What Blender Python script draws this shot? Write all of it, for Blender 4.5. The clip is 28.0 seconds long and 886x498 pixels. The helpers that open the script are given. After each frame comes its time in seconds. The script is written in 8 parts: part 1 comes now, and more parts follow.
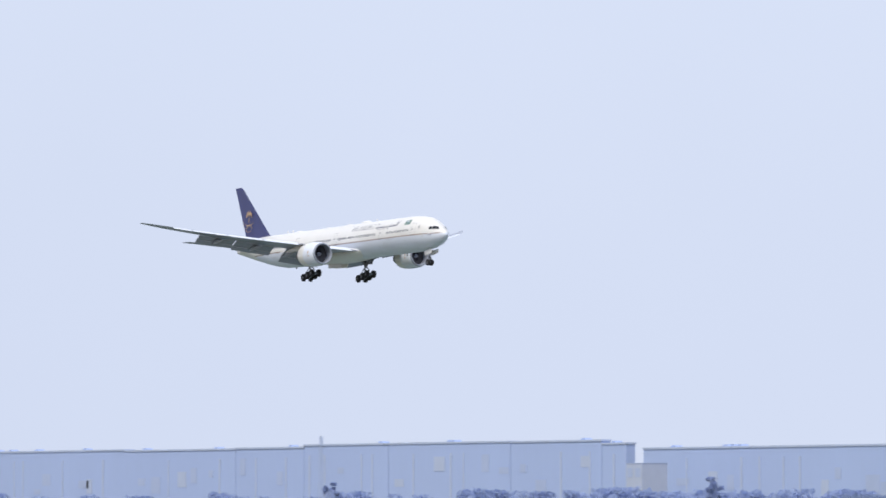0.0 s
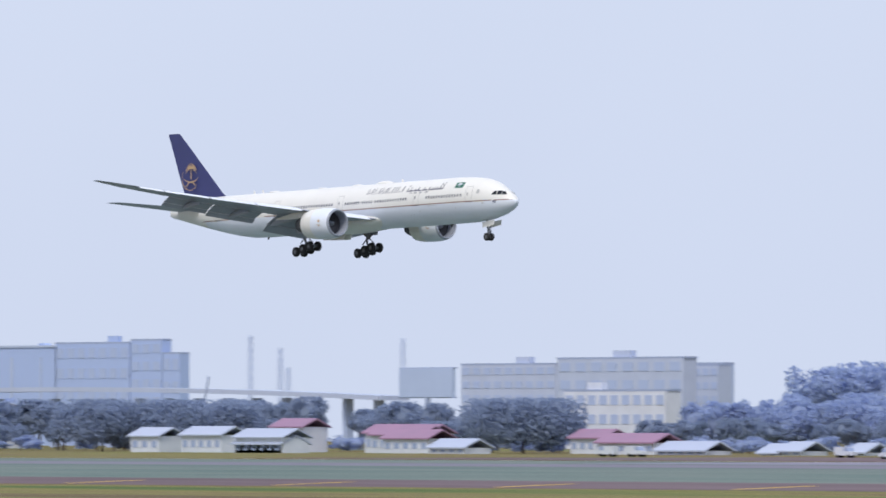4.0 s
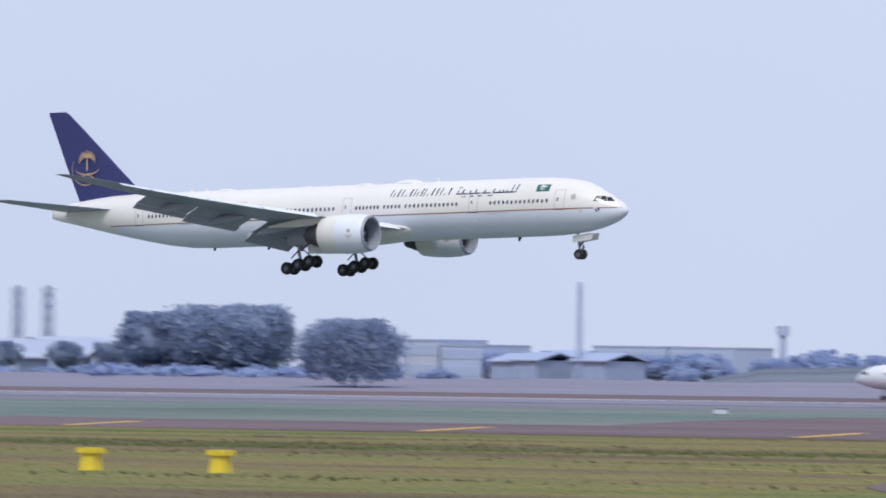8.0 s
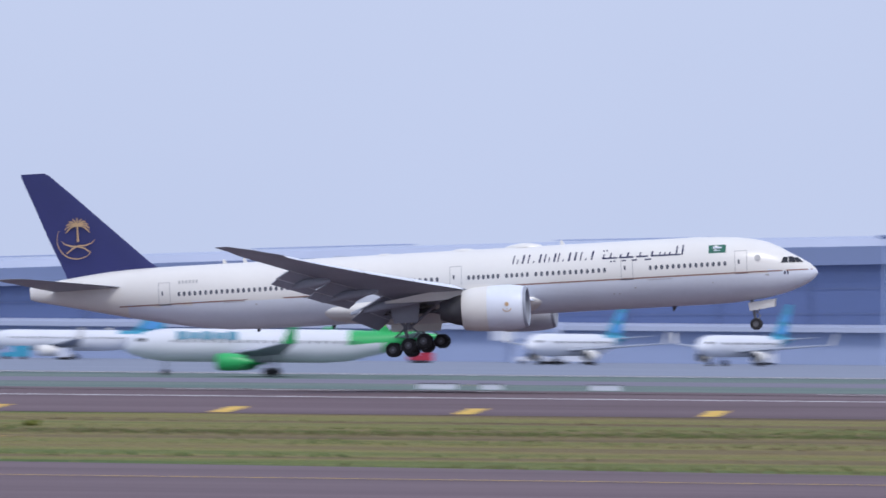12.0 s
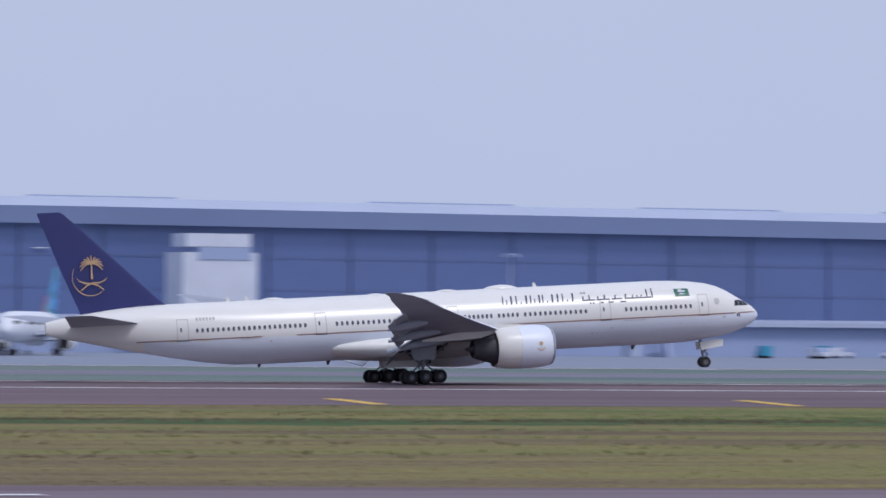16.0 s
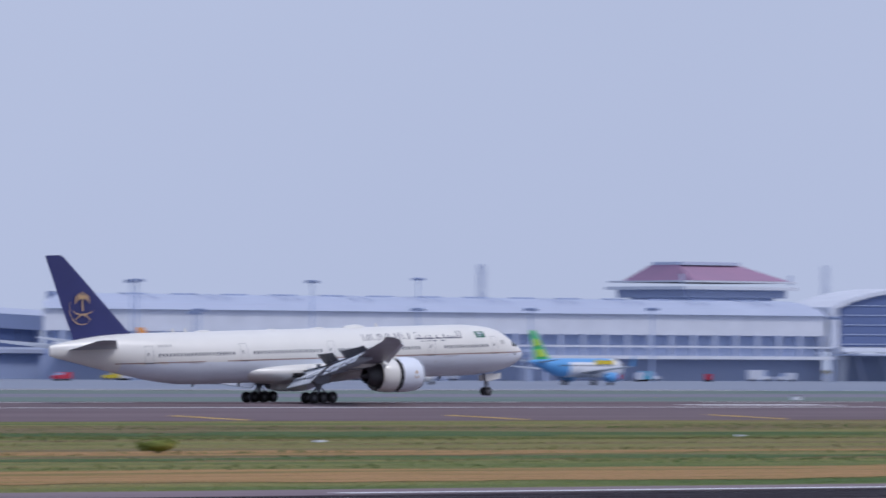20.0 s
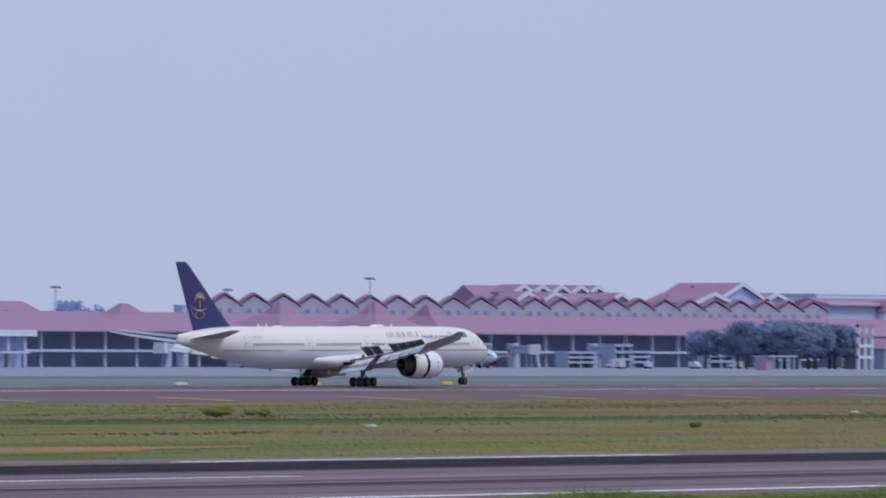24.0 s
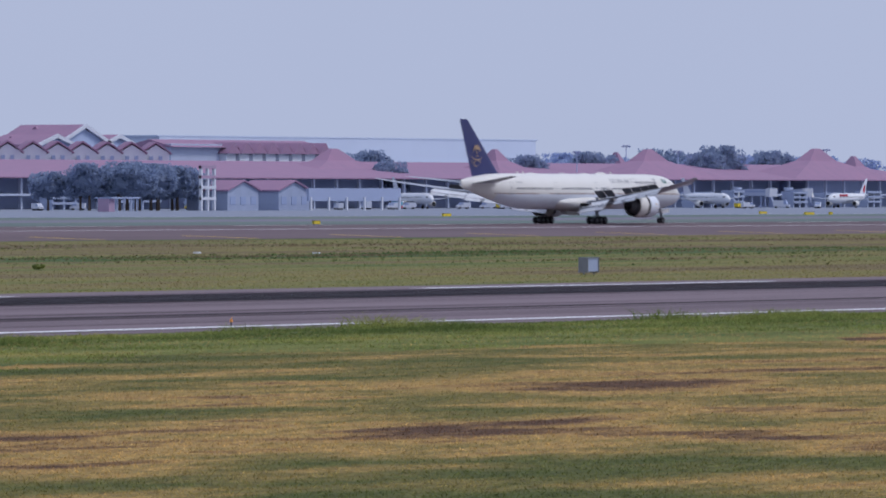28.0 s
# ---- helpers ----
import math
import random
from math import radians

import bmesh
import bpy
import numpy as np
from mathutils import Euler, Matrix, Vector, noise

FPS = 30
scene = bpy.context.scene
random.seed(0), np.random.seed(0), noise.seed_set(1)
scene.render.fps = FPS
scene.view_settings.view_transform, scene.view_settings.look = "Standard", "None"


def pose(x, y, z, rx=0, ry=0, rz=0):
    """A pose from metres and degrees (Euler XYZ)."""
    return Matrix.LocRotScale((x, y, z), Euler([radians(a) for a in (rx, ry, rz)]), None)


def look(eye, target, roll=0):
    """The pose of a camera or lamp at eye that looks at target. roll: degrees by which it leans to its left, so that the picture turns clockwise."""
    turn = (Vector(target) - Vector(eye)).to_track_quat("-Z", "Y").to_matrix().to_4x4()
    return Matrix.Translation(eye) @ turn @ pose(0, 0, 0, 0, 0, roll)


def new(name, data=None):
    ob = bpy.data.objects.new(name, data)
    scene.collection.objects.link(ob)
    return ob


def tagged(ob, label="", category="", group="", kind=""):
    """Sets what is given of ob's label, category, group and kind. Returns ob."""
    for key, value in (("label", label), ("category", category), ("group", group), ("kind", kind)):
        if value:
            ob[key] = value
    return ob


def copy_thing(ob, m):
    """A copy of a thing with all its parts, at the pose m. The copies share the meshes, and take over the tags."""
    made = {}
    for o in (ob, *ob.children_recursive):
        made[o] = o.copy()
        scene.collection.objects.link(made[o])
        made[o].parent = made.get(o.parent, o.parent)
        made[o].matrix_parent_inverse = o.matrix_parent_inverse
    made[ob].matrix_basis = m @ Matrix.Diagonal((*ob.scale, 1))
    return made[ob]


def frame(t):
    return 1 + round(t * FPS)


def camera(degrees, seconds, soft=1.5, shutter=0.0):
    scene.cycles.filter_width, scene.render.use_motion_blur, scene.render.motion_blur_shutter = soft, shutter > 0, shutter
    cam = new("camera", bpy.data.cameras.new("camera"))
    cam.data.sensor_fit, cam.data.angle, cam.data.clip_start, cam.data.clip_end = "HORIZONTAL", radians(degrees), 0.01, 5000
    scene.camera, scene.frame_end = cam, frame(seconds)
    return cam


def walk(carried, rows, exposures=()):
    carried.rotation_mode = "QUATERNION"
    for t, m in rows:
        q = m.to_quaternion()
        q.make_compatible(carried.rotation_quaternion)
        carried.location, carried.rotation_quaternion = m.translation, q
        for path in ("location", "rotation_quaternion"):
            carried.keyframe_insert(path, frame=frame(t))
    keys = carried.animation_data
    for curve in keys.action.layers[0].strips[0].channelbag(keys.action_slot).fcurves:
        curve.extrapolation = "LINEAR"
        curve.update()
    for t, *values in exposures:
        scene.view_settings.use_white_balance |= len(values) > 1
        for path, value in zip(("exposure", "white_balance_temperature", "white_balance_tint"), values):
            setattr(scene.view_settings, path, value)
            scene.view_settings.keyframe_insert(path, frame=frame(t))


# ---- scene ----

# The camera stands on a low platform north of the near runway, pans along with the landing airliner.
# x runs along the runways, y away from the camera, z up.
EYE = (0.0, 0.0, 5.0)
# seconds, heading from the runways' normal, tilt, roll (degrees)
VIEW = (
    (0.0, -57.526, 2.1974, 0.00),
    (0.5, -56.712, 2.2025, 0.01),
    (1.0, -55.344, 2.2307, 0.02),
    (1.5, -53.739, 2.1344, 0.03),
    (2.0, -52.139, 2.1449, 0.04),
    (2.5, -50.789, 1.8550, 0.06),
    (3.0, -49.498, 1.7129, 0.07),
    (3.5, -48.357, 1.5797, 0.08),
    (4.0, -47.176, 1.4626, 0.09),
    (4.5, -45.764, 1.3698, 0.10),
    (5.0, -43.976, 1.3960, 0.30),
    (5.5, -41.920, 1.4343, 0.36),
    (6.0, -39.779, 1.4628, 0.43),
    (6.5, -37.920, 1.4545, 0.49),
    (7.0, -35.623, 1.4624, 0.55),
    (7.5, -32.683, 1.4780, 0.62),
    (8.0, -30.331, 0.9120, 0.68),
    (8.5, -27.820, 0.9621, 0.74),
    (9.0, -24.313, 1.0323, 0.79),
    (9.5, -21.806, 1.0560, 0.85),
    (10.0, -19.457, 1.0741, 0.81),
    (10.5, -16.309, 1.0988, 0.72),
    (11.0, -12.780, 1.1468, 0.63),
    (11.5, -9.797, 0.6900, 0.54),
    (12.0, -6.463, 0.6964, 0.49),
    (12.5, -2.414, 0.5790, 0.47),
    (13.0, 1.149, 0.5446, 0.45),
    (13.5, 4.675, 0.5370, 0.44),
    (14.0, 8.125, 0.5477, 0.42),
    (14.5, 11.460, 0.5583, 0.40),
    (15.0, 14.427, 0.5890, 0.50),
    (15.5, 17.135, 0.6256, 0.60),
    (16.0, 20.387, 0.6558, 0.45),
    (16.5, 23.493, 0.6325, 0.30),
    (17.0, 26.703, 0.6814, 0.15),
    (17.5, 29.312, 0.7236, 0.17),
    (18.0, 32.192, 0.7811, 0.19),
    (18.5, 35.150, 0.8257, 0.21),
    (19.0, 36.796, 0.8363, 0.22),
    (19.5, 38.046, 0.8483, 0.24),
    (20.0, 41.187, 0.8884, 0.26),
    (20.5, 43.098, 0.9167, 0.25),
    (21.0, 44.512, 0.9302, 0.24),
    (21.5, 46.024, 0.9478, 0.24),
    (22.0, 47.521, 1.0133, 0.23),
    (22.5, 49.040, 1.1355, 0.22),
    (23.0, 50.487, 1.2607, 0.21),
    (23.5, 51.767, 1.3138, 0.20),
    (24.0, 52.515, 0.8181, 0.20),
    (24.5, 53.587, 0.4720, 0.19),
    (25.0, 54.172, -0.0151, 0.18),
    (25.5, 55.027, -0.0377, 0.15),
    (26.0, 56.005, -0.1364, 0.12),
    (26.5, 57.138, -0.3320, 0.09),
    (27.0, 57.619, -0.7327, 0.06),
    (27.5, 57.688, -0.7082, 0.03),
    (28.0, 57.713, -0.4253, 0.00),
)
# The airliner: seconds, place of the main wheels, height, pitch, crab
FLIGHT = (
    (0.0, -1070.97, 660.11, 48.41, 1.84, -1.87),
    (0.5, -1028.68, 660.11, 46.25, 1.64, -1.87),
    (1.0, -986.66, 660.11, 44.16, 1.43, -1.87),
    (1.5, -944.22, 660.11, 42.05, 1.23, -1.87),
    (2.0, -900.97, 660.11, 39.81, 1.07, -1.87),
    (2.5, -859.44, 660.11, 37.47, 1.03, -1.87),
    (3.0, -816.84, 660.11, 34.96, 1.13, -1.87),
    (3.5, -774.90, 660.11, 32.38, 1.31, -1.87),
    (4.0, -733.33, 660.11, 29.85, 1.53, -1.87),
    (4.5, -691.96, 660.11, 27.50, 1.73, -1.87),
    (5.0, -648.60, 660.11, 25.37, 1.95, -1.87),
    (5.5, -606.87, 660.11, 23.30, 2.15, -1.87),
    (6.0, -565.21, 660.11, 21.31, 2.27, -1.87),
    (6.5, -523.70, 660.11, 19.52, 2.22, -1.87),
    (7.0, -482.61, 660.11, 18.02, 2.06, -1.87),
    (7.5, -441.25, 660.11, 16.63, 1.89, -1.87),
    (8.0, -400.13, 660.11, 15.11, 1.80, -1.87),
    (8.5, -359.28, 660.10, 13.50, 1.84, -1.87),
    (9.0, -318.55, 660.10, 11.95, 2.00, -1.87),
    (9.5, -277.33, 660.10, 10.49, 2.20, -1.87),
    (10.0, -237.93, 660.10, 9.13, 2.39, -1.87),
    (10.5, -198.99, 660.10, 7.79, 2.63, -1.87),
    (11.0, -157.99, 660.10, 6.36, 2.95, -1.87),
    (11.5, -117.25, 660.10, 5.04, 3.28, -1.87),
    (12.0, -76.94, 660.10, 3.96, 3.56, -1.87),
    (12.5, -36.99, 660.10, 3.06, 3.86, -1.87),
    (13.0, 2.88, 660.10, 2.35, 4.08, -1.87),
    (13.5, 43.01, 660.10, 1.73, 4.23, -1.87),
    (14.0, 83.19, 660.09, 1.17, 4.35, -1.87),
    (14.5, 123.10, 660.09, 0.57, 4.39, -1.87),
    (15.0, 162.58, 659.86, 0.12, 4.12, -1.50),
    (15.5, 202.01, 659.62, 0.00, 3.68, -1.12),
    (16.0, 241.27, 659.52, 0.00, 3.14, -0.97),
    (16.5, 281.46, 659.42, 0.00, 2.80, -0.81),
    (17.0, 322.28, 659.32, 0.00, 2.56, -0.65),
    (17.5, 362.09, 659.18, 0.00, 2.37, -0.44),
    (18.0, 401.64, 659.04, 0.00, 2.24, -0.22),
    (18.5, 440.33, 658.90, 0.00, 2.12, 0.00),
    (19.0, 478.10, 658.90, 0.00, 1.99, 0.00),
    (19.5, 515.60, 658.90, 0.00, 1.79, 0.00),
    (20.0, 552.42, 658.90, 0.00, 1.56, 0.00),
    (20.5, 589.05, 658.90, 0.00, 1.31, 0.00),
    (21.0, 625.01, 658.90, 0.00, 1.08, 0.00),
    (21.5, 660.10, 658.90, 0.00, 0.86, 0.00),
    (22.0, 694.49, 658.90, 0.00, 0.48, 0.00),
    (22.5, 729.16, 658.90, 0.00, 0.25, 0.00),
    (23.0, 764.02, 658.90, 0.00, 0.34, 0.00),
    (23.5, 798.92, 658.90, 0.00, 0.37, 0.00),
    (24.0, 832.94, 658.90, 0.00, 0.30, 0.00),
    (24.5, 866.14, 658.90, 0.00, 0.19, 0.00),
    (25.0, 898.69, 658.90, 0.00, 0.10, 0.00),
    (25.5, 930.59, 658.90, 0.00, 0.04, 0.00),
    (26.0, 962.09, 658.90, 0.00, -0.03, 0.00),
    (26.5, 993.54, 658.90, 0.00, -0.08, 0.00),
    (27.0, 1024.67, 658.90, 0.00, -0.08, 0.00),
    (27.5, 1054.57, 658.90, 0.00, -0.08, 0.00),
    (28.0, 1084.49, 658.90, 0.00, -0.08, 0.00),
)
cam = camera(7.0, 28.0, soft=1.6, shutter=0.35)
walk(cam, [(t, pose(*EYE, 90 + tilt, 0, -pan) @ pose(0, 0, 0, 0, 0, roll)) for t, pan, tilt, roll in VIEW],
     exposures=[(0.0, 0.60, 6500, 10), (5.0, 0.51, 6400, 10), (8.0, 0.46, 6250, 12), (10.0, 0.42, 6120, 13), (12.0, 0.34, 5980, 14), (17.0, 0.11, 5930, 15), (22.0, 0.08, 5930, 15), (25.0, 0.04, 5930, 15), (28.0, 0.03, 5980, 15)])

# ---- light: a bright hazy overcast sky ----
SUN_ELEVATION, SUN_ROTATION = radians(52), radians(150)
world = bpy.data.worlds.new("sky")
scene.world = world
world.use_nodes = True
wt = world.node_tree
wt.nodes.clear()
w_out = wt.nodes.new("ShaderNodeOutputWorld")
w_bg = wt.nodes.new("ShaderNodeBackground")
w_sky = wt.nodes.new("ShaderNodeTexSky")
w_sky.sky_type = "NISHITA"
w_sky.sun_disc = False
w_sky.sun_elevation, w_sky.sun_rotation = SUN_ELEVATION, SUN_ROTATION
w_sky.air_density, w_sky.dust_density, w_sky.ozone_density = 1.2, 6.0, 1.5
w_mix = wt.nodes.new("ShaderNodeMix")
w_mix.data_type = "RGBA"
w_mix.inputs["Factor"].default_value = 0.86
w_noise = wt.nodes.new("ShaderNodeTexNoise")   # the cloud sheet, faintly mottled
w_noise.inputs["Scale"].default_value = 7.0
w_noise.inputs["Detail"].default_value = 4
w_ramp = wt.nodes.new("ShaderNodeMix")
w_ramp.data_type = "RGBA"
w_ramp.inputs["A"].default_value = (4.7, 5.25, 6.6, 1)
w_ramp.inputs["B"].default_value = (5.3, 5.85, 7.2, 1)
wt.links.new(w_noise.outputs["Fac"], w_ramp.inputs["Factor"])
wt.links.new(w_ramp.outputs["Result"], w_mix.inputs["B"])
wt.links.new(w_sky.outputs[0], w_mix.inputs["A"])
wt.links.new(w_mix.outputs["Result"], w_bg.inputs["Color"])
w_bg.inputs["Strength"].default_value = 0.1
wt.links.new(w_bg.outputs[0], w_out.inputs[0])
sun = new("sun", bpy.data.lights.new("sun", "SUN"))
sun.data.energy, sun.data.angle, sun.data.color = 1.3, radians(14), (1.0, 0.95, 0.86)
sun.matrix_world = look((0, 0, 0), (math.sin(SUN_ROTATION) * -0.62, math.cos(SUN_ROTATION) * -0.62, -0.79))

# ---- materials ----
# colour of distant haze, mixed into the colour of far surfaces
HAZE = (0.44, 0.53, 0.78, 1)


def mat(name, color, rough=0.6, metal=0.0, var=0.12, scale=1.0, fine=0.0, bump=0.0, spec=0.5, stretch=(1, 1, 1), tint=None, islands=0.0, haze=0.0):
    """A surface with broad stains and fine grain in its colour and relief; scale is the size of the stains in metres."""
    m = bpy.data.materials.new(name)
    m.use_nodes = True
    nt = m.node_tree
    bsdf = nt.nodes["Principled BSDF"]
    bsdf.inputs["Roughness"].default_value = rough
    bsdf.inputs["Metallic"].default_value = metal
    bsdf.inputs["Specular IOR Level"].default_value = spec
    if haze:   # haze painted on: a pale blue-grey coat that covers this share
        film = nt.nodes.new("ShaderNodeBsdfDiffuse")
        film.name, film.inputs["Color"].default_value = "film", HAZE
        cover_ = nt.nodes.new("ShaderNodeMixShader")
        cover_.name, cover_.inputs[0].default_value = "cover", haze
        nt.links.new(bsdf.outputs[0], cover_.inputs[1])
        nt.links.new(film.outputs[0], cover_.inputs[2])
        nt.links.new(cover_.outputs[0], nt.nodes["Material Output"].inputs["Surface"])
    geo = nt.nodes.new("ShaderNodeTexCoord")
    mp = nt.nodes.new("ShaderNodeMapping")
    mp.inputs["Scale"].default_value = stretch
    nt.links.new(geo.outputs["Object"], mp.inputs["Vector"])
    big = nt.nodes.new("ShaderNodeTexNoise")
    big.inputs["Scale"].default_value = 1.0 / scale
    big.inputs["Detail"].default_value = 4
    small = nt.nodes.new("ShaderNodeTexNoise")
    small.inputs["Scale"].default_value = 11.0 / scale
    small.inputs["Detail"].default_value = 3
    nt.links.new(mp.outputs[0], big.inputs["Vector"])
    nt.links.new(mp.outputs[0], small.inputs["Vector"])
    add = nt.nodes.new("ShaderNodeMath")
    add.operation = "MULTIPLY_ADD"
    add.inputs[1].default_value = fine
    nt.links.new(small.outputs["Fac"], add.inputs[0])
    nt.links.new(big.outputs["Fac"], add.inputs[2])
    ramp = nt.nodes.new("ShaderNodeValToRGB")
    e = ramp.color_ramp.elements
    c2 = tint or tuple(min(1, c * (1 + var)) for c in color)
    e[0].position, e[1].position = 0.32 + fine * 0.3, 0.68 + fine * 0.5
    e[0].color = (*(c * (1 - var) for c in color), 1)
    e[1].color = (*c2, 1)
    nt.links.new(add.outputs[0], ramp.inputs[0])
    last = ramp.outputs[0]
    if islands:
        g = nt.nodes.new("ShaderNodeNewGeometry")
        o = nt.nodes.new("ShaderNodeObjectInfo")
        s = nt.nodes.new("ShaderNodeMath")
        s.operation = "ADD"
        nt.links.new(g.outputs["Random Per Island"], s.inputs[0])
        nt.links.new(o.outputs["Random"], s.inputs[1])
        mr = nt.nodes.new("ShaderNodeMapRange")
        mr.inputs["From Max"].default_value = 2.0
        mr.inputs["To Min"].default_value, mr.inputs["To Max"].default_value = 1 - islands, 1 + islands
        nt.links.new(s.outputs[0], mr.inputs["Value"])
        mul = nt.nodes.new("ShaderNodeVectorMath")
        mul.operation = "SCALE"
        nt.links.new(last, mul.inputs[0])
        nt.links.new(mr.outputs[0], mul.inputs["Scale"])
        last = mul.outputs[0]
    nt.links.new(last, bsdf.inputs["Base Color"])
    if bump:
        b = nt.nodes.new("ShaderNodeBump")
        b.inputs["Strength"].default_value = bump
        b.inputs["Distance"].default_value = 0.05 * scale
        nt.links.new(small.outputs["Fac"], b.inputs["Height"])
        nt.links.new(b.outputs[0], bsdf.inputs["Normal"])
    return m


def patchy(name, colors, scale, stretch, rough=0.9, grain=0.5, bump=0.3, islands=0.0):
    """Ground cover in drifting patches of several colours."""
    m = bpy.data.materials.new(name)
    m.use_nodes = True
    nt = m.node_tree
    bsdf = nt.nodes["Principled BSDF"]
    bsdf.inputs["Roughness"].default_value = rough
    bsdf.inputs["Specular IOR Level"].default_value = 0.08
    tc = nt.nodes.new("ShaderNodeTexCoord")
    mp = nt.nodes.new("ShaderNodeMapping")
    mp.inputs["Scale"].default_value = stretch
    nt.links.new(tc.outputs["Object"], mp.inputs["Vector"])
    n1 = nt.nodes.new("ShaderNodeTexNoise")
    n1.inputs["Scale"].default_value = 1.0 / scale
    n1.inputs["Detail"].default_value = 7
    n1.inputs["Roughness"].default_value = 0.66
    nt.links.new(mp.outputs[0], n1.inputs["Vector"])
    n2 = nt.nodes.new("ShaderNodeTexNoise")
    n2.inputs["Scale"].default_value = 3.0
    n2.inputs["Detail"].default_value = 4
    nt.links.new(tc.outputs["Object"], n2.inputs["Vector"])
    ramp = nt.nodes.new("ShaderNodeValToRGB")
    els = ramp.color_ramp.elements
    for i, c in enumerate(colors):
        p = 0.385 + 0.23 * i / (len(colors) - 1)
        el = els[i] if i < 2 else els.new(p)
        el.position, el.color = p, (*c, 1)
    els = ramp.color_ramp.elements
    for i, c in enumerate(colors):
        els[i].position, els[i].color = 0.385 + 0.23 * i / (len(colors) - 1), (*c, 1)
    n3 = nt.nodes.new("ShaderNodeTexNoise")   # broad drifts under the small patches
    n3.inputs["Scale"].default_value = 0.28 / scale
    n3.inputs["Detail"].default_value = 3
    nt.links.new(mp.outputs[0], n3.inputs["Vector"])
    both = nt.nodes.new("ShaderNodeMix")
    both.data_type = "FLOAT"
    both.inputs["Factor"].default_value = 0.38
    nt.links.new(n1.outputs["Fac"], both.inputs["A"])
    nt.links.new(n3.outputs["Fac"], both.inputs["B"])
    nt.links.new(both.outputs["Result"], ramp.inputs[0])
    mr = nt.nodes.new("ShaderNodeMapRange")
    mr.inputs["From Min"].default_value, mr.inputs["From Max"].default_value = 0.3, 0.7
    mr.inputs["To Min"].default_value, mr.inputs["To Max"].default_value = 1 - grain, 1 + grain
    nt.links.new(n2.outputs["Fac"], mr.inputs["Value"])
    mul = nt.nodes.new("ShaderNodeVectorMath")
    mul.operation = "SCALE"
    nt.links.new(ramp.outputs[0], mul.inputs[0])
    nt.links.new(mr.outputs[0], mul.inputs["Scale"])
    last = mul.outputs[0]
    if islands:   # every blade brightened, by differing amounts, to offset its shade
        geo = nt.nodes.new("ShaderNodeNewGeometry")
        spread = nt.nodes.new("ShaderNodeMapRange")
        spread.inputs["To Min"].default_value, spread.inputs["To Max"].default_value = 1.2, 1.2 + islands * 2.4
        nt.links.new(geo.outputs["Random Per Island"], spread.inputs["Value"])
        vary = nt.nodes.new("ShaderNodeVectorMath")
        vary.operation = "SCALE"
        nt.links.new(last, vary.inputs[0])
        nt.links.new(spread.outputs[0], vary.inputs["Scale"])
        last = vary.outputs[0]
    nt.links.new(last, bsdf.inputs["Base Color"])
    b = nt.nodes.new("ShaderNodeBump")
    b.inputs["Strength"].default_value = bump
    b.inputs["Distance"].default_value = 0.2
    nt.links.new(n2.outputs["Fac"], b.inputs["Height"])
    nt.links.new(b.outputs[0], bsdf.inputs["Normal"])
    return m


def thin(m, share):
    """Lets a share of the light through, as blades and leaves do."""
    nt = m.node_tree
    b = nt.nodes["Principled BSDF"]
    t = nt.nodes.new("ShaderNodeBsdfTranslucent")
    nt.links.new(b.inputs["Base Color"].links[0].from_socket, t.inputs["Color"])
    mix = nt.nodes.new("ShaderNodeMixShader")
    mix.inputs[0].default_value = share
    nt.links.new(b.outputs[0], mix.inputs[1])
    nt.links.new(t.outputs[0], mix.inputs[2])
    cover_ = nt.nodes.get("cover")
    if not cover_:
        nt.links.new(mix.outputs[0], nt.nodes["Material Output"].inputs["Surface"])
        return m
    nt.links.new(mix.outputs[0], cover_.inputs[1])
    glow = nt.nodes.new("ShaderNodeBsdfTranslucent")   # the haze colour on the leaf is thin too
    glow.inputs["Color"].default_value = HAZE
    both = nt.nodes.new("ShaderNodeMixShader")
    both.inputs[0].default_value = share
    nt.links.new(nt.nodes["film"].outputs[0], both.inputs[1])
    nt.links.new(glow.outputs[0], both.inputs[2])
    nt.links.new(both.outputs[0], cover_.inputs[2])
    return m


def streaked(m, low, high):
    """Wears a coat away in long streaks along the runway, down to what it lies on."""
    nt = m.node_tree
    tc = nt.nodes.new("ShaderNodeTexCoord")
    mp = nt.nodes.new("ShaderNodeMapping")
    mp.inputs["Scale"].default_value = (0.012, 1, 1)
    noise = nt.nodes.new("ShaderNodeTexNoise")
    noise.inputs["Scale"].default_value = 0.55
    noise.inputs["Detail"].default_value = 5
    worn = nt.nodes.new("ShaderNodeMapRange")
    worn.inputs["From Min"].default_value, worn.inputs["From Max"].default_value = 0.32, 0.66
    worn.inputs["To Min"].default_value, worn.inputs["To Max"].default_value = low, high
    bare, mix = nt.nodes.new("ShaderNodeBsdfTransparent"), nt.nodes.new("ShaderNodeMixShader")
    nt.links.new(tc.outputs["Object"], mp.inputs["Vector"])
    nt.links.new(mp.outputs[0], noise.inputs["Vector"])
    nt.links.new(noise.outputs["Fac"], worn.inputs["Value"])
    nt.links.new(worn.outputs[0], mix.inputs[0])
    nt.links.new(bare.outputs[0], mix.inputs[1])
    nt.links.new(nt.nodes["Principled BSDF"].outputs[0], mix.inputs[2])
    nt.links.new(mix.outputs[0], nt.nodes["Material Output"].inputs["Surface"])
    return m


def leafy(name, color, haze):
    """Leaves with haze painted over their colour."""
    return thin(mat(name, color, 0.6, var=0.15, scale=6, fine=0.3, islands=0.06, spec=0.5, haze=haze), 0.5)


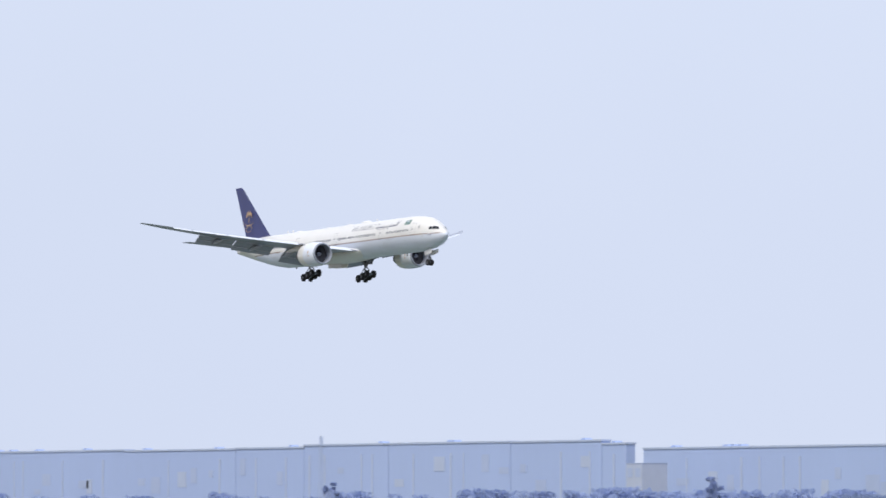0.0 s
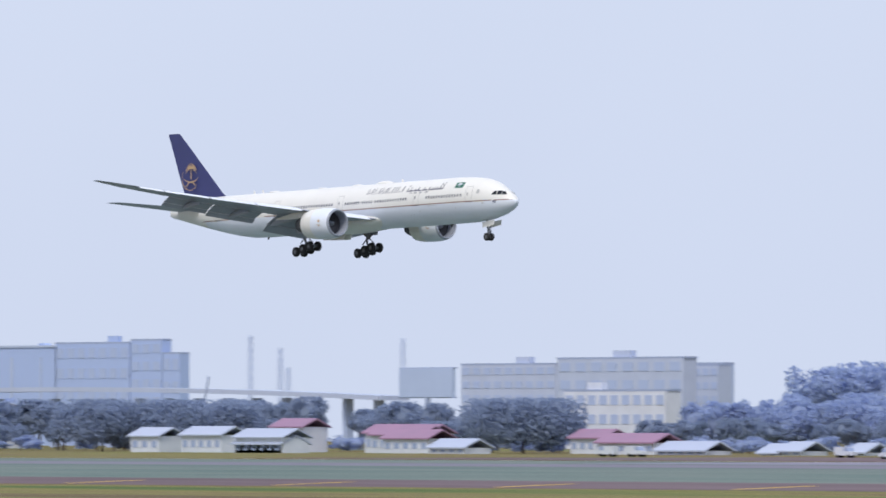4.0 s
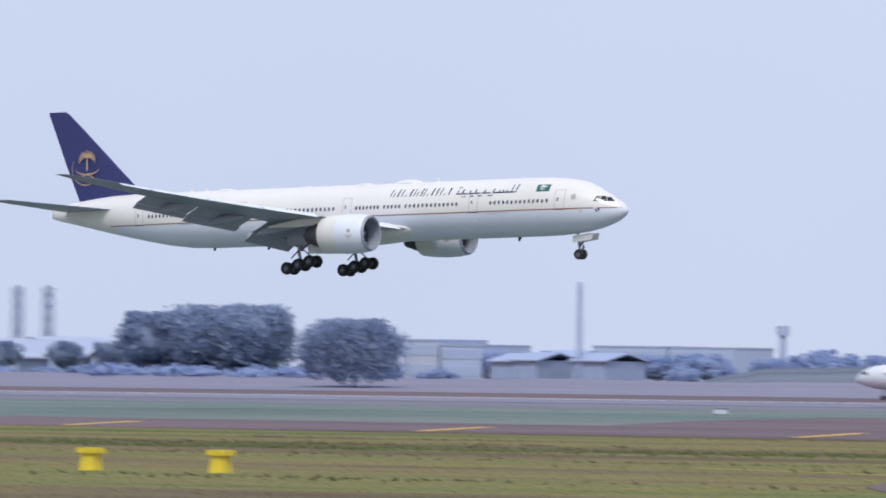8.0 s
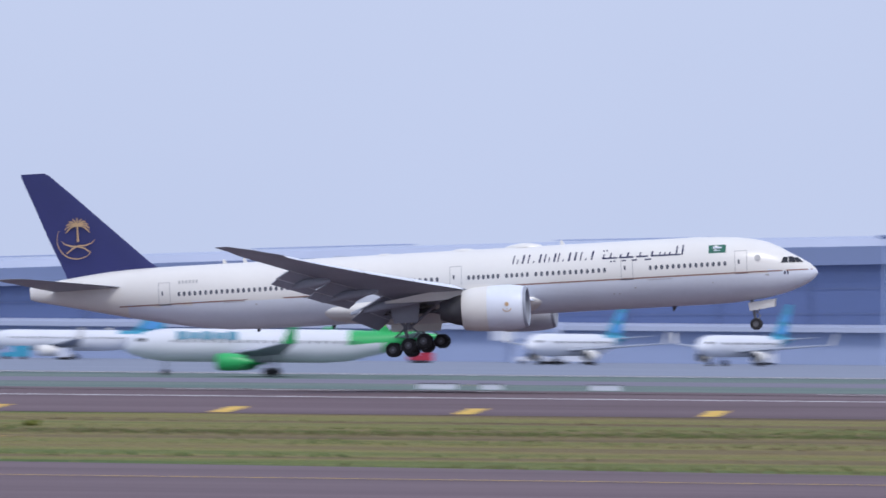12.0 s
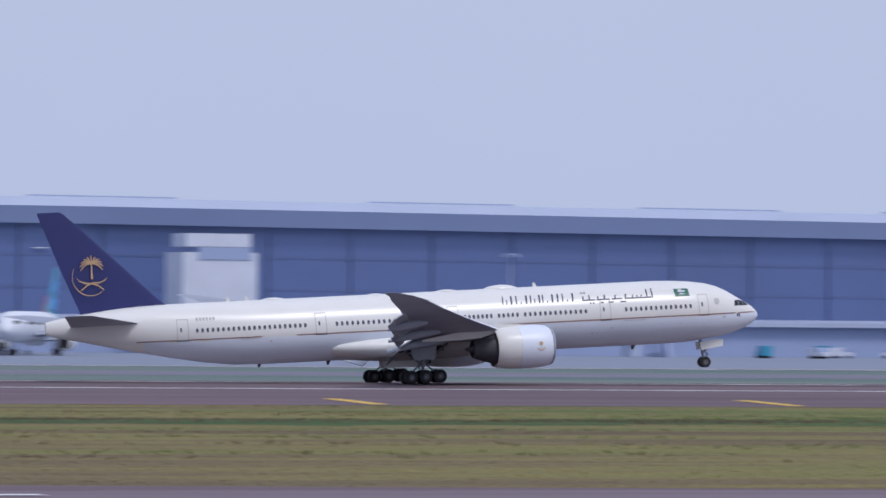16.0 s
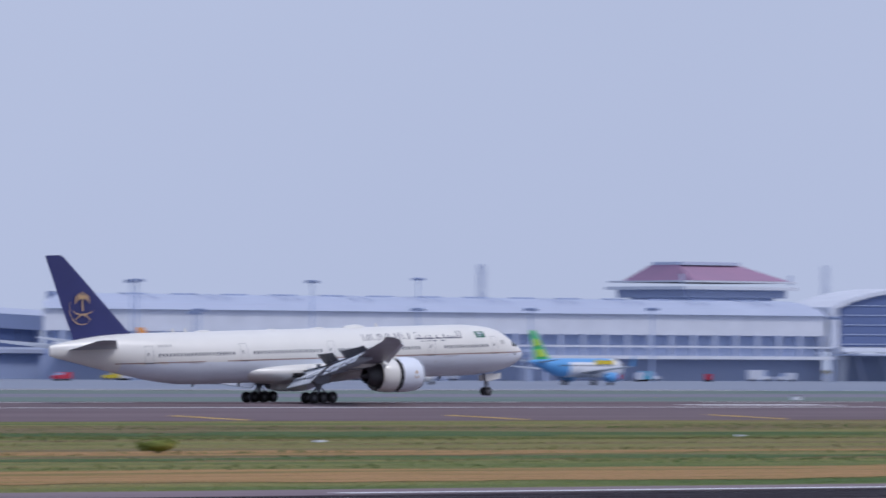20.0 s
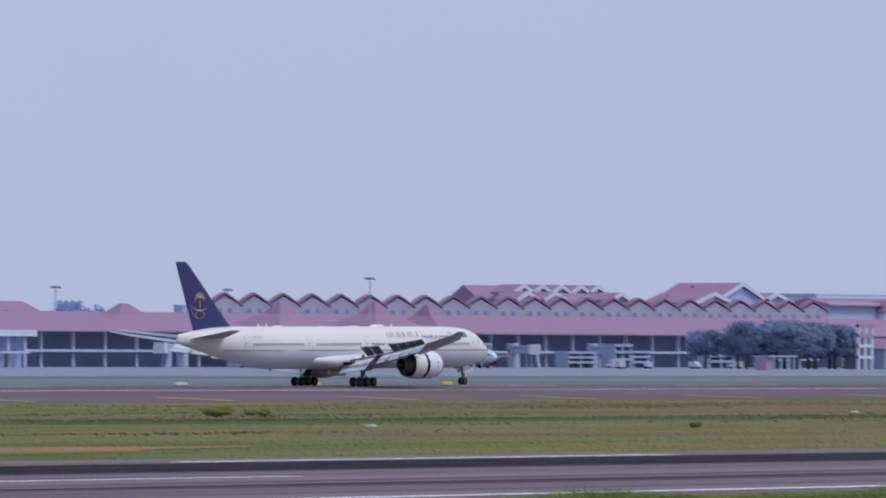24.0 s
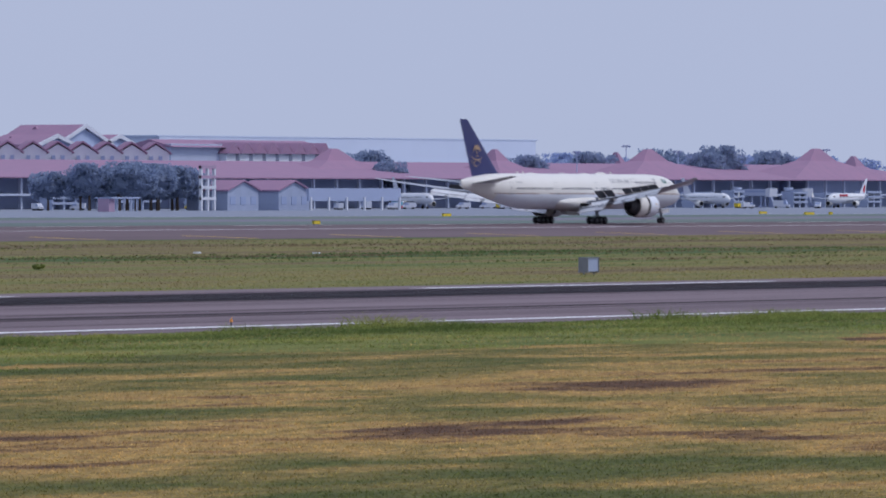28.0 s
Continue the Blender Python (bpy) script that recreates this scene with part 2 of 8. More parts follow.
FIELD = [(0.078, 0.092, 0.028), (0.10, 0.108, 0.034), (0.13, 0.122, 0.040), (0.185, 0.15, 0.05), (0.26, 0.188, 0.066), (0.38, 0.25, 0.088), (0.23, 0.14, 0.06), (0.105, 0.062, 0.04)]
ROUGH = [(0.058, 0.098, 0.04), (0.08, 0.125, 0.046), (0.125, 0.15, 0.055), (0.15, 0.115, 0.07), (0.12, 0.083, 0.062), (0.11, 0.12, 0.05)]
STRIP = [(0.082, 0.125, 0.043), (0.118, 0.15, 0.05), (0.165, 0.17, 0.06), (0.21, 0.185, 0.07), (0.18, 0.14, 0.072), (0.152, 0.122, 0.068), (0.125, 0.095, 0.056), (0.135, 0.13, 0.055)]
RANK = [(0.085, 0.112, 0.033), (0.128, 0.155, 0.043), (0.18, 0.195, 0.055), (0.245, 0.212, 0.068)]
# far field and bank colours are greyed and blued to stand in for haze
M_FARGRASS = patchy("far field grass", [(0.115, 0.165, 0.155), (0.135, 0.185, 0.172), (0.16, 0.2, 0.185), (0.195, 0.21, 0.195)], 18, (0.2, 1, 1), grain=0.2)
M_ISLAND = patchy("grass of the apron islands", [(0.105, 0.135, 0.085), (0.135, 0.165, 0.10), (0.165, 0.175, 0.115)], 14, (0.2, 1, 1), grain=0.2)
M_BANK = patchy("hazed bank grass", [(0.115, 0.14, 0.18), (0.145, 0.17, 0.21), (0.17, 0.19, 0.235), (0.20, 0.215, 0.255)], 22, (0.12, 1, 2), grain=0.2)
M_GRASS = patchy("grass", FIELD, 5.0, (.45, 1, 1), grain=0.5)
M_STRIP = patchy("mown strip grass", STRIP, 34, (0.2, 1, 1), grain=0.4)
M_GREENGRASS = patchy("rank green grass", RANK, 6, (0.4, 1, 1), grain=0.25)
M_GRASS_BLADE = thin(patchy("grass blades", FIELD, 5.0, (.45, 1, 1), grain=0.45, islands=0.45), 0.45)
M_STRIP_BLADE = thin(patchy("strip grass blades", STRIP, 34, (0.2, 1, 1), grain=0.2, islands=0.3), 0.45)
M_GREEN_BLADE = thin(patchy("rank green blades", RANK, 6, (0.4, 1, 1), grain=0.4, islands=0.35), 0.45)
M_ROUGH_BLADE = thin(patchy("rough weeds", ROUGH, 40, (0.2, 1, 1), grain=0.3, islands=0.2), 0.45)
M_DIRT = patchy("dry orange soil and straw", [(0.17, 0.15, 0.05), (0.28, 0.18, 0.075), (0.37, 0.215, 0.10), (0.28, 0.17, 0.075), (0.18, 0.15, 0.05)], 5, (0.12, 1, 1), grain=0.3)
M_RUNWAY = mat("runway asphalt", (0.140, 0.102, 0.114), 0.9, var=0.22, scale=9, fine=0.4, bump=0.1, stretch=(0.08, 1, 1), spec=0.22)
M_NEARWAY = mat("pale worn asphalt", (0.185, 0.142, 0.160), 0.9, var=0.2, scale=9, fine=0.4, bump=0.1, stretch=(0.08, 1, 1), spec=0.22)
M_ASPHALT = mat("worn asphalt", (0.152, 0.128, 0.15), 0.9, var=0.2, scale=7, fine=0.4, bump=0.1, stretch=(0.1, 1, 1), spec=0.25, haze=0.1)
M_RUBBER_MARK = streaked(mat("rubber deposits", (0.022, 0.018, 0.024), 0.9, var=0.4, scale=3, fine=0.6, stretch=(0.03, 1, 1), spec=0.1), .62, 1.0)
M_RUBBER_FAINT = streaked(mat("faint rubber streaks", (0.03, 0.025, 0.032), 0.9, var=0.4, scale=3, fine=0.6, stretch=(0.03, 1, 1), spec=0.1), -.3, .42)
M_CONCRETE = mat("apron concrete", (0.185, 0.20, 0.235), 0.85, var=0.12, scale=14, fine=0.3, stretch=(0.2, 1, 1), spec=0.3, haze=0.15)
M_PAINT_WHITE = mat("white marking paint", (0.84, 0.84, 0.85), 0.7, var=0.12, scale=2, fine=0.4)
M_PAINT_YELLOW = mat("yellow marking paint", (0.62, 0.40, 0.06), 0.7, var=0.15, scale=2, fine=0.4)
M_WHITE = mat("white airliner paint", (0.76, 0.745, 0.71), 0.28, var=0.03, scale=5, fine=0.2)
# the blue in this white stands in for shade and haze
M_BELLY = mat("shade-tinted white airliner paint", (0.72, 0.76, 0.84), 0.4, var=0.04, scale=4, fine=0.3)
M_JET = mat("white jet paint", (0.70, 0.72, 0.77), 0.5, var=0.03, scale=5)
M_FIN = mat("deep blue airliner paint", (0.03, 0.034, 0.14), 0.28, var=0.08, scale=4, fine=0.2)
M_NAVY = mat("navy lettering", (0.02, 0.022, 0.075), 0.4, var=0.05)
M_GOLD = mat("gold lettering", (0.52, 0.35, 0.19), 0.4, var=0.08)
M_STRIPE = mat("brown cheat line", (0.28, 0.15, 0.12), 0.4, var=0.08)
M_FLAP_LIT = mat("flap paint lightened as if lit", (0.70, 0.72, 0.76), 0.45, var=0.08, scale=2, fine=0.4)
M_GREY = mat("grey wing paint", (0.31, 0.335, 0.40), 0.4, var=0.1, scale=3, fine=0.4)
M_DARKGREY = mat("dark structure", (0.06, 0.06, 0.07), 0.6, var=0.2, scale=1)
# black paint, also put where openings would lie in shade
M_BLACK = mat("black paint and opening shade", (0.012, 0.012, 0.016), 0.5, var=0.2)
M_METAL = mat("bare metal", (0.6, 0.6, 0.62), 0.42, 0.6, var=0.1, scale=2)
M_STEEL = mat("painted steel leg", (0.22, 0.23, 0.26), 0.5, 0.2, var=0.12, scale=0.5)
M_TYRE = mat("tyre rubber", (0.022, 0.021, 0.024), 0.85, var=0.2, scale=0.3, fine=0.4)
M_COCKPIT = mat("dark cockpit glass", (0.012, 0.014, 0.02), 0.08, var=0.05)
M_WINDOW = mat("dark cabin window", (0.10, 0.105, 0.13), 0.12, var=0.2)
M_LINE = mat("grey panel seam", (0.46, 0.455, 0.45), 0.5, var=0.05)
M_FLAG = mat("green flag paint", (0.012, 0.12, 0.075), 0.4, var=0.05)
# real leaf greens, mostly covered by the painted haze colour
M_TREE = leafy("hazed foliage", (0.075, 0.10, 0.065), 0.64)
M_TREE_FAR = leafy("hazed grey-green foliage", (0.075, 0.10, 0.07), 0.88)
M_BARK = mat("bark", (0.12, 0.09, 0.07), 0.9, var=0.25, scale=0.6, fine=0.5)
# terminal surfaces are paled towards the haze colour by their share
M_GLASS = mat("blue curtain glass", (0.036, 0.066, 0.20), 0.22, var=0.14, scale=30, fine=0.25, spec=0.45, haze=0.19)
M_ROOF = mat("pale metal roof", (0.40, 0.41, 0.45), 0.45, 0.0, var=0.08, scale=20, haze=0.42)
M_FASCIA = mat("grey fascia cladding", (0.22, 0.24, 0.31), 0.5, var=0.08, scale=15, haze=0.55)
M_WALL = mat("pale rendered wall", (0.46, 0.48, 0.53), 0.8, var=0.08, scale=6, fine=0.3, haze=0.45)
# far wall colour blued and paled to stand in for haze
M_WALL_FAR = mat("hazed pale wall", (0.42, 0.475, 0.57), 0.85, var=0.08, scale=9, fine=0.3, haze=0.6)
M_WALL_WHITE = mat("white wall", (0.66, 0.67, 0.70), 0.75, var=0.06, scale=5, haze=0.2)
M_CREAM = mat("cream wall", (0.64, 0.58, 0.46), 0.8, var=0.1, scale=4, haze=0.2)
M_RED_TILE = mat("red roof tiles", (0.27, 0.065, 0.10), 0.85, var=0.12, scale=5, fine=0.4, spec=0.2, haze=0.3)
M_RED = mat("red paint", (0.50, 0.03, 0.06), 0.5, var=0.1, scale=2)
# the haze share dulls both this red and the canvas red
M_DULLRED = mat("dull hazed red paint", (0.34, 0.09, 0.10), 0.7, var=0.12, scale=3, haze=0.42)
M_COVER = mat("hazed red canvas", (0.55, 0.06, 0.10), 0.8, var=0.15, scale=1, haze=0.25)
M_ORANGE = mat("orange paint", (0.75, 0.30, 0.05), 0.45, var=0.08, scale=2)
M_GREEN = mat("bright green airliner paint", (0.04, 0.42, 0.12), 0.35, var=0.06, scale=3)
M_LIME = mat("lime airliner paint", (0.45, 0.62, 0.06), 0.35, var=0.06, scale=3)
M_TEAL = mat("teal airliner paint", (0.05, 0.30, 0.45), 0.35, var=0.06, scale=3)
M_SKYBLUE = mat("light blue airliner paint", (0.10, 0.32, 0.65), 0.35, var=0.06, scale=3)
M_YELLOW = mat("yellow sign paint", (0.72, 0.55, 0.03), 0.5, var=0.1, scale=1)
# painted haze lightens this glass where the roofs shade it
M_HAZEWIN = mat("hazed ground floor glass", (0.12, 0.135, 0.18), 0.3, var=0.2, scale=6, haze=0.9)
M_DARKWIN = mat("dark window glass", (0.07, 0.08, 0.12), 0.25, var=0.2, scale=6, haze=0.68)
M_FRAME = mat("grey-painted steel and concrete frame", (0.27, 0.30, 0.37), 0.7, var=0.12, scale=4, haze=0.4)
# nearly sky-coloured: haze painted into the far block
M_HILL = mat("hazed pale concrete", (0.62, 0.68, 0.80), 0.9, var=0.05, scale=60, haze=0.25)


# ---- mesh helpers ----
class Shape:
    """Collects vertices and faces of one mesh."""

    def __init__(self):
        self.v, self.f, self.m = [], [], []

    def add(self, verts, faces, mi=0):
        n = len(self.v)
        self.v += [tuple(p) for p in verts]
        self.f += [tuple(i + n for i in q) for q in faces]
        self.m += [mi] * len(faces)
        return self

    def box(self, c, s, rz=0, mi=0, top=1.0):
        """A box at centre c of size s; top narrows its upper face."""
        x, y, z = (a / 2 for a in s)
        k = top
        pts = [(-x, -y, -z), (x, -y, -z), (x, y, -z), (-x, y, -z), (-x * k, -y * k, z), (x * k, -y * k, z), (x * k, y * k, z), (-x * k, y * k, z)]
        co, si = math.cos(radians(rz)), math.sin(radians(rz))
        pts = [(c[0] + p[0] * co - p[1] * si, c[1] + p[0] * si + p[1] * co, c[2] + p[2]) for p in pts]
        return self.add(pts, [(3, 2, 1, 0), (4, 5, 6, 7), (0, 1, 5, 4), (1, 2, 6, 5), (2, 3, 7, 6), (3, 0, 4, 7)], mi)

    def loft(self, rings, caps=True, mi=0, closed=True):
        n = len(rings[0])
        faces = []
        for i in range(len(rings) - 1):
            for j in range(n if closed else n - 1):
                a, b = i * n + j, i * n + (j + 1) % n
                faces.append((a, b, b + n, a + n))
        if caps:
            faces.append(tuple(range(n - 1, -1, -1)))
            faces.append(tuple((len(rings) - 1) * n + j for j in range(n)))
        return self.add([p for r in rings for p in r], faces, mi)

    def tube(self, p0, p1, r0, r1=None, n=10, mi=0):
        r1 = r0 if r1 is None else r1
        p0, p1 = Vector(p0), Vector(p1)
        q = (p1 - p0).to_track_quat("Z", "Y")
        ring = lambda p, r: [tuple(p + q @ Vector((r * math.cos(2 * math.pi * k / n), r * math.sin(2 * math.pi * k / n), 0))) for k in range(n)]
        return self.loft([ring(p0, r0), ring(p1, r1)], True, mi)

    def lathe(self, prof, axis="x", n=28, origin=(0, 0, 0), mi=0):
        """Turns (along, radius) pairs about an axis."""
        rings = []
        for a, r in prof:
            ring = []
            for k in range(n):
                u, w = r * math.cos(2 * math.pi * k / n), r * math.sin(2 * math.pi * k / n)
                p = {"x": (a, u, w), "y": (u, a, w), "z": (u, w, a)}[axis]
                ring.append(tuple(p[i] + origin[i] for i in range(3)))
            rings.append(ring)
        return self.loft(rings, False, mi)

    def prism(self, poly, y0, y1, axis="y", mi=0):
        """Extrudes a polygon given in (x, z), or in (x, y) for axis z, or (y, z) for axis x."""
        def at(p, d):
            return {"y": (p[0], d, p[1]), "z": (p[0], p[1], d), "x": (d, p[0], p[1])}[axis]
        return self.loft([[at(p, y0) for p in poly], [at(p, y1) for p in poly]], True, mi)

    def mesh(self, name, mats, smooth=0):
        me = bpy.data.meshes.new(name)
        me.from_pydata(self.v, [], self.f)
        for m in (mats if isinstance(mats, (list, tuple)) else [mats]):
            me.materials.append(m)
        me.polygons.foreach_set("material_index", self.m)
        b = bmesh.new()
        b.from_mesh(me)
        bmesh.ops.recalc_face_normals(b, faces=b.faces)
        b.to_mesh(me)
        b.free()
        if smooth:
            me.polygons.foreach_set("use_smooth", [True] * len(me.polygons))
            me.set_sharp_from_angle(angle=radians(smooth))
        me.update()
        return me


def part(name, shape, material, parent=None, label="", smooth=0, loc=None):
    """Links a shape, or a mesh that exists, as one mesh object under a thing or a part."""
    me = shape.mesh(name, material, smooth) if isinstance(shape, Shape) else shape
    ob = new(name, me)
    if parent is not None:
        ob.parent = parent
    if loc is not None:
        ob.matrix_basis = loc if isinstance(loc, Matrix) else Matrix.Translation(loc)
    if label:
        tagged(ob, label)
    return ob


def thing(name, label, category, m=None, group="", kind=""):
    ob = new(name)
    ob.empty_display_size = 0.5
    if m is not None:
        ob.matrix_basis = m
    return tagged(ob, label, category, group, kind)

# ---- ground: one sheet, its strips between the runways sloped to fit the camera's view ----
PROFILE = [(-400, 0), (40, 0), (140, 0.05), (148, 0.02), (236, 0.0), (300, -0.3), (420, -1.0), (560, -1.5), (588, -1.46), (600, -1.12), (629, -0.36),
           (661, 0.0), (693, -0.36), (740, -0.45), (860, -0.1), (900, 0.0), (5200, 0.0)]


def ground_z(y):
    for (a, za), (b, zb) in zip(PROFILE, PROFILE[1:]):
        if a <= y <= b:
            return za + (zb - za) * (y - a) / (b - a)
    return 0.0


def sheet(name, x0, x1, ys, lift, material, label, category, step=60, kind="structure", parent=None):
    """A strip of ground that follows the profile, lifted a little above it."""
    s = Shape()
    n = max(1, int((x1 - x0) / step))
    stations = sorted({*ys, *(p[0] for p in PROFILE if ys[0] < p[0] < ys[-1])})
    s.loft([[(x0 + (x1 - x0) * k / n, y, ground_z(y) + lift) for k in range(n + 1)] for y in stations], False, 0, False)
    ob = part(name, s, material, parent)
    return tagged(ob, label, category, kind=kind) if parent is None else ob


sheet("ground", -5200, 5200, [-400, 5200], 0, M_STRIP, "patchy green and straw-coloured airfield grass", "grass", 200)
sheet("near_field", 20, 900, [30, 148], 0.008, M_GRASS, "dry and green patches of mown grass before the runway", "grass")
sheet("approach_road", -1500, -340.3, [589, 613], 0.025, M_RUNWAY, "reddish asphalt strip before the runway's threshold", "runway")
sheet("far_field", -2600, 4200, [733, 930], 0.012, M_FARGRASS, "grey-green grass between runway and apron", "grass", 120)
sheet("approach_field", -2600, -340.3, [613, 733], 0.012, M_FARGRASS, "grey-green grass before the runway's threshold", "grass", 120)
runway = sheet("runway", -340.3, 2600, [589, 733], 0.025, M_RUNWAY, "reddish grey asphalt landing runway", "runway")
near_runway = sheet("runway_near", -60, 1500, [148, 213.5], 0.025, M_NEARWAY, "worn asphalt runway with white edge lines", "runway")
sheet("taxiway", -1500, 3200, [800, 852], 0.025, M_ASPHALT, "grey asphalt parallel taxiway", "taxiway")
sheet("apron", -640, 4200, [930, 2400], 0.03, M_CONCRETE, "pale concrete apron before the terminals", "apron")

sheet("apron_road", -640, 900, [936, 958], 0.06, mat("pale road concrete", (0.30, 0.29, 0.31), 0.85, var=0.12, scale=9, stretch=(0.1, 1, 1), spec=0.3), "pale concrete road along the apron's edge", "road")
sheet("apron_asphalt", -1100, -300, [960, 1120], 0.05, M_RUNWAY, "reddish asphalt apron taxiway", "taxiway")

sheet("apron_grass", -1000, -255, [1100, 1285], 0.07, M_ISLAND, "grey-green grass island beside the apron", "grass")

# mauve earth, paled a little with the painted haze colour
M_RISE = mat("hazed mauve earth", (0.17, 0.138, 0.155), 0.9, var=0.18, scale=20, fine=0.4, stretch=(0.15, 1, 1), spec=0.2, haze=0.2)
sheet("earth_apron", -900, -440, [862, 960], 0.045, M_RISE, "bare mauve haze-tinted ground beyond the grass", "ground")
rise = []
for k in range(41):   # a low swell of bare ground before the trees
    x = -900 + 9 * k
    h = 2.2 * max(0, min(1, (x + 890) / 45, (-555 - x) / 70)) * (1 + .06 * math.sin(k * .9) + .04 * math.sin(k * 2.3))
    rise.append([(x * (1100 + 140 * u) / 1240, 1100 + 140 * u, .08 + h * g) for u, g in ((0, 0), (.25, .12), (.5, .38), (.75, .75), (.92, 1), (1, 1))])
tagged(part("low_rise", Shape().loft(rise, False, 0, False), M_RISE, smooth=60), "low swell of bare mauve haze-tinted ground before the trees", "ground", kind="structure")

# a long grass bank in front of the far woods
rows = []
BANK = ((-835.5, 0.4), (-812.4, 4.6), (-767.0, 6.2), (-722.6, 8.0), (-664.7, 8.9), (-594.7, 10.1), (-604.8, 9.1), (-562.2, 9.0), (-547.3, 5.6), (-515.0, 4.5), (-475.3, 4.6), (-446.6, 0.3))
for (xa, za), (xb, zb) in zip(BANK, BANK[1:]):
    for k in range(10):
        x, z = xa + (xb - xa) * k / 10, za + (zb - za) * k / 10 + .12 * math.sin(xa * .2 + k * .9)
        rows.append([(x * (1360 + 200 * u) / 1540, 1360 + 200 * u, .05 + max(0, z) * h) for u, h in ((0, 0), (.2, .2), (.4, .34), (.55, .55), (.75, .8), (.9, 1), (1, .2))])
tagged(part("grass_bank", Shape().loft(rows, False, 0, False), M_BANK, smooth=60), "long low bank of haze-tinted grey-green grass before the woods", "bank", kind="structure")


def wavy(name, x0, x1, near, far, lift, material, label, category, amp):
    """A strip of ground whose long edges wander."""
    s = Shape()
    rows = []
    for k in range(int((x1 - x0) / 2.5) + 1):
        x = x0 + 2.5 * k
        a = near + amp * (math.sin(x * .11) + .7 * math.sin(x * .31 + 1) + .4 * math.sin(x * .83 + 2)) if near > 0 else -near
        b = far + amp * (math.sin(x * .09 + 2) + .7 * math.sin(x * .27) + .4 * math.sin(x * .71 + 1)) if far > 0 else -far
        if near > 0 and far > 0:   # the ends run out to a ragged point
            e = max(.02, min(1, (x - x0) / 45, (x1 - x) / 45)) ** .7
            a, b = (a + b) / 2 - (b - a) * e / 2, (a + b) / 2 + (b - a) * e / 2
        rows.append([(x, a + (b - a) * u, ground_z(a + (b - a) * u) + lift) for u in (0, .25, .5, .75, 1)])
    s.loft(rows, False, 0, False)
    return tagged(part(name, s, material), label, category, kind="structure")


wavy("verge", 60, 620, 124, -147.9, 0.016, M_GREENGRASS, "strip of greener grass along the runway's edge", "grass", 2.2)
M_WEEDS = patchy("dark green weeds", ROUGH[:3], 9, (0.3, 1, 1), grain=0.35)
wavy("weed_drift", 90, 460, 444, 484, 0.014, M_WEEDS, "long drift of dark green weeds in the mown strip", "grass", 5.0)
wavy("weed_drift_near", 180, 360, 292, 306, 0.014, M_WEEDS, "thin drift of dark green weeds in the mown strip", "grass", 2.2)
wavy("weed_drift_far", 400, 1000, 356, 392, 0.014, M_WEEDS, "long drift of dark green weeds in the mown strip", "grass", 5.0)
wavy("dirt_strip", 135, 300, 227, 260, 0.02, M_DIRT, "wandering strip of bare orange soil and straw", "soil", 1.6)
wavy("dirt_strip_far", 225, 330, 316, 340, 0.02, M_DIRT, "wandering strip of bare orange soil and straw", "soil", 2.0)

# ---- the landing airliner; its origin is on the ground under the main wheels, nose towards +x ----
NOSE = 37.1
CENTRE = 5.65


def prof(s, table):
    for (a, va), (b, vb) in zip(table, table[1:]):
        if a <= s <= b:
            k = (s - a) / (b - a)
            return va + (vb - va) * k
    return table[-1][1]


TOP = [(0, -.72), (.25, -.28), (.7, .16), (1.5, .68), (2.4, 1.2), (3.4, 1.82), (4.4, 2.3), (5.6, 2.64), (7.2, 2.88), (9, 3.02), (11, 3.1), (60, 3.1), (63, 3.06), (66, 2.9), (70, 2.42), (72.4, 2.05), (73.08, 1.87)]
BOT = [(0, -.72), (.25, -1.12), (.7, -1.48), (1.5, -1.9), (3, -2.4), (5, -2.8), (8, -3.06), (10, -3.1), (51, -3.1), (54.5, -3.0), (57.5, -2.64), (60.5, -2.1), (63.7, -1.45), (67, -.72), (70, -.03), (72.4, .5), (73.08, .72)]
WID = [(0, .02), (.25, .42), (.7, .78), (1.5, 1.24), (3, 1.9), (5, 2.5), (7, 2.88), (9, 3.05), (11, 3.1), (50, 3.1), (54, 2.95), (58, 2.6), (62, 2.1), (66, 1.5), (70, .85), (72.4, .38), (73.08, .2)]


def skin(s, z):
    """The half-width of the fuselage at s metres behind the nose and z above the centre line."""
    t, b, w = prof(s, TOP), prof(s, BOT), prof(s, WID)
    mid, hh = (t + b) / 2, (t - b) / 2
    return w * math.sqrt(max(0.0, 1 - ((z - mid) / hh) ** 2))


def fuselage_rings(n=40):
    st = [0.02, .12, .25, .45, .7, 1.1, 1.5, 1.95, 2.4, 2.9, 3.4, 3.9, 4.4, 5, 5.6, 6.4, 7.2, 8, 9, 10, 11] + list(range(14, 48, 3)) + [48, 49.5, 51, 52.8, 54.5, 56, 57.5, 59, 60.5, 62, 63.7, 65.3, 67, 68.5, 70, 71.3, 72.4, 73.08]
    rings = []
    for s in st:
        t, b, w = prof(s, TOP), prof(s, BOT), prof(s, WID)
        mid, hh = (t + b) / 2, (t - b) / 2
        rings.append([(NOSE - s, w * math.sin(2 * math.pi * k / n), CENTRE + mid + hh * math.cos(2 * math.pi * k / n)) for k in range(n)])
    return rings


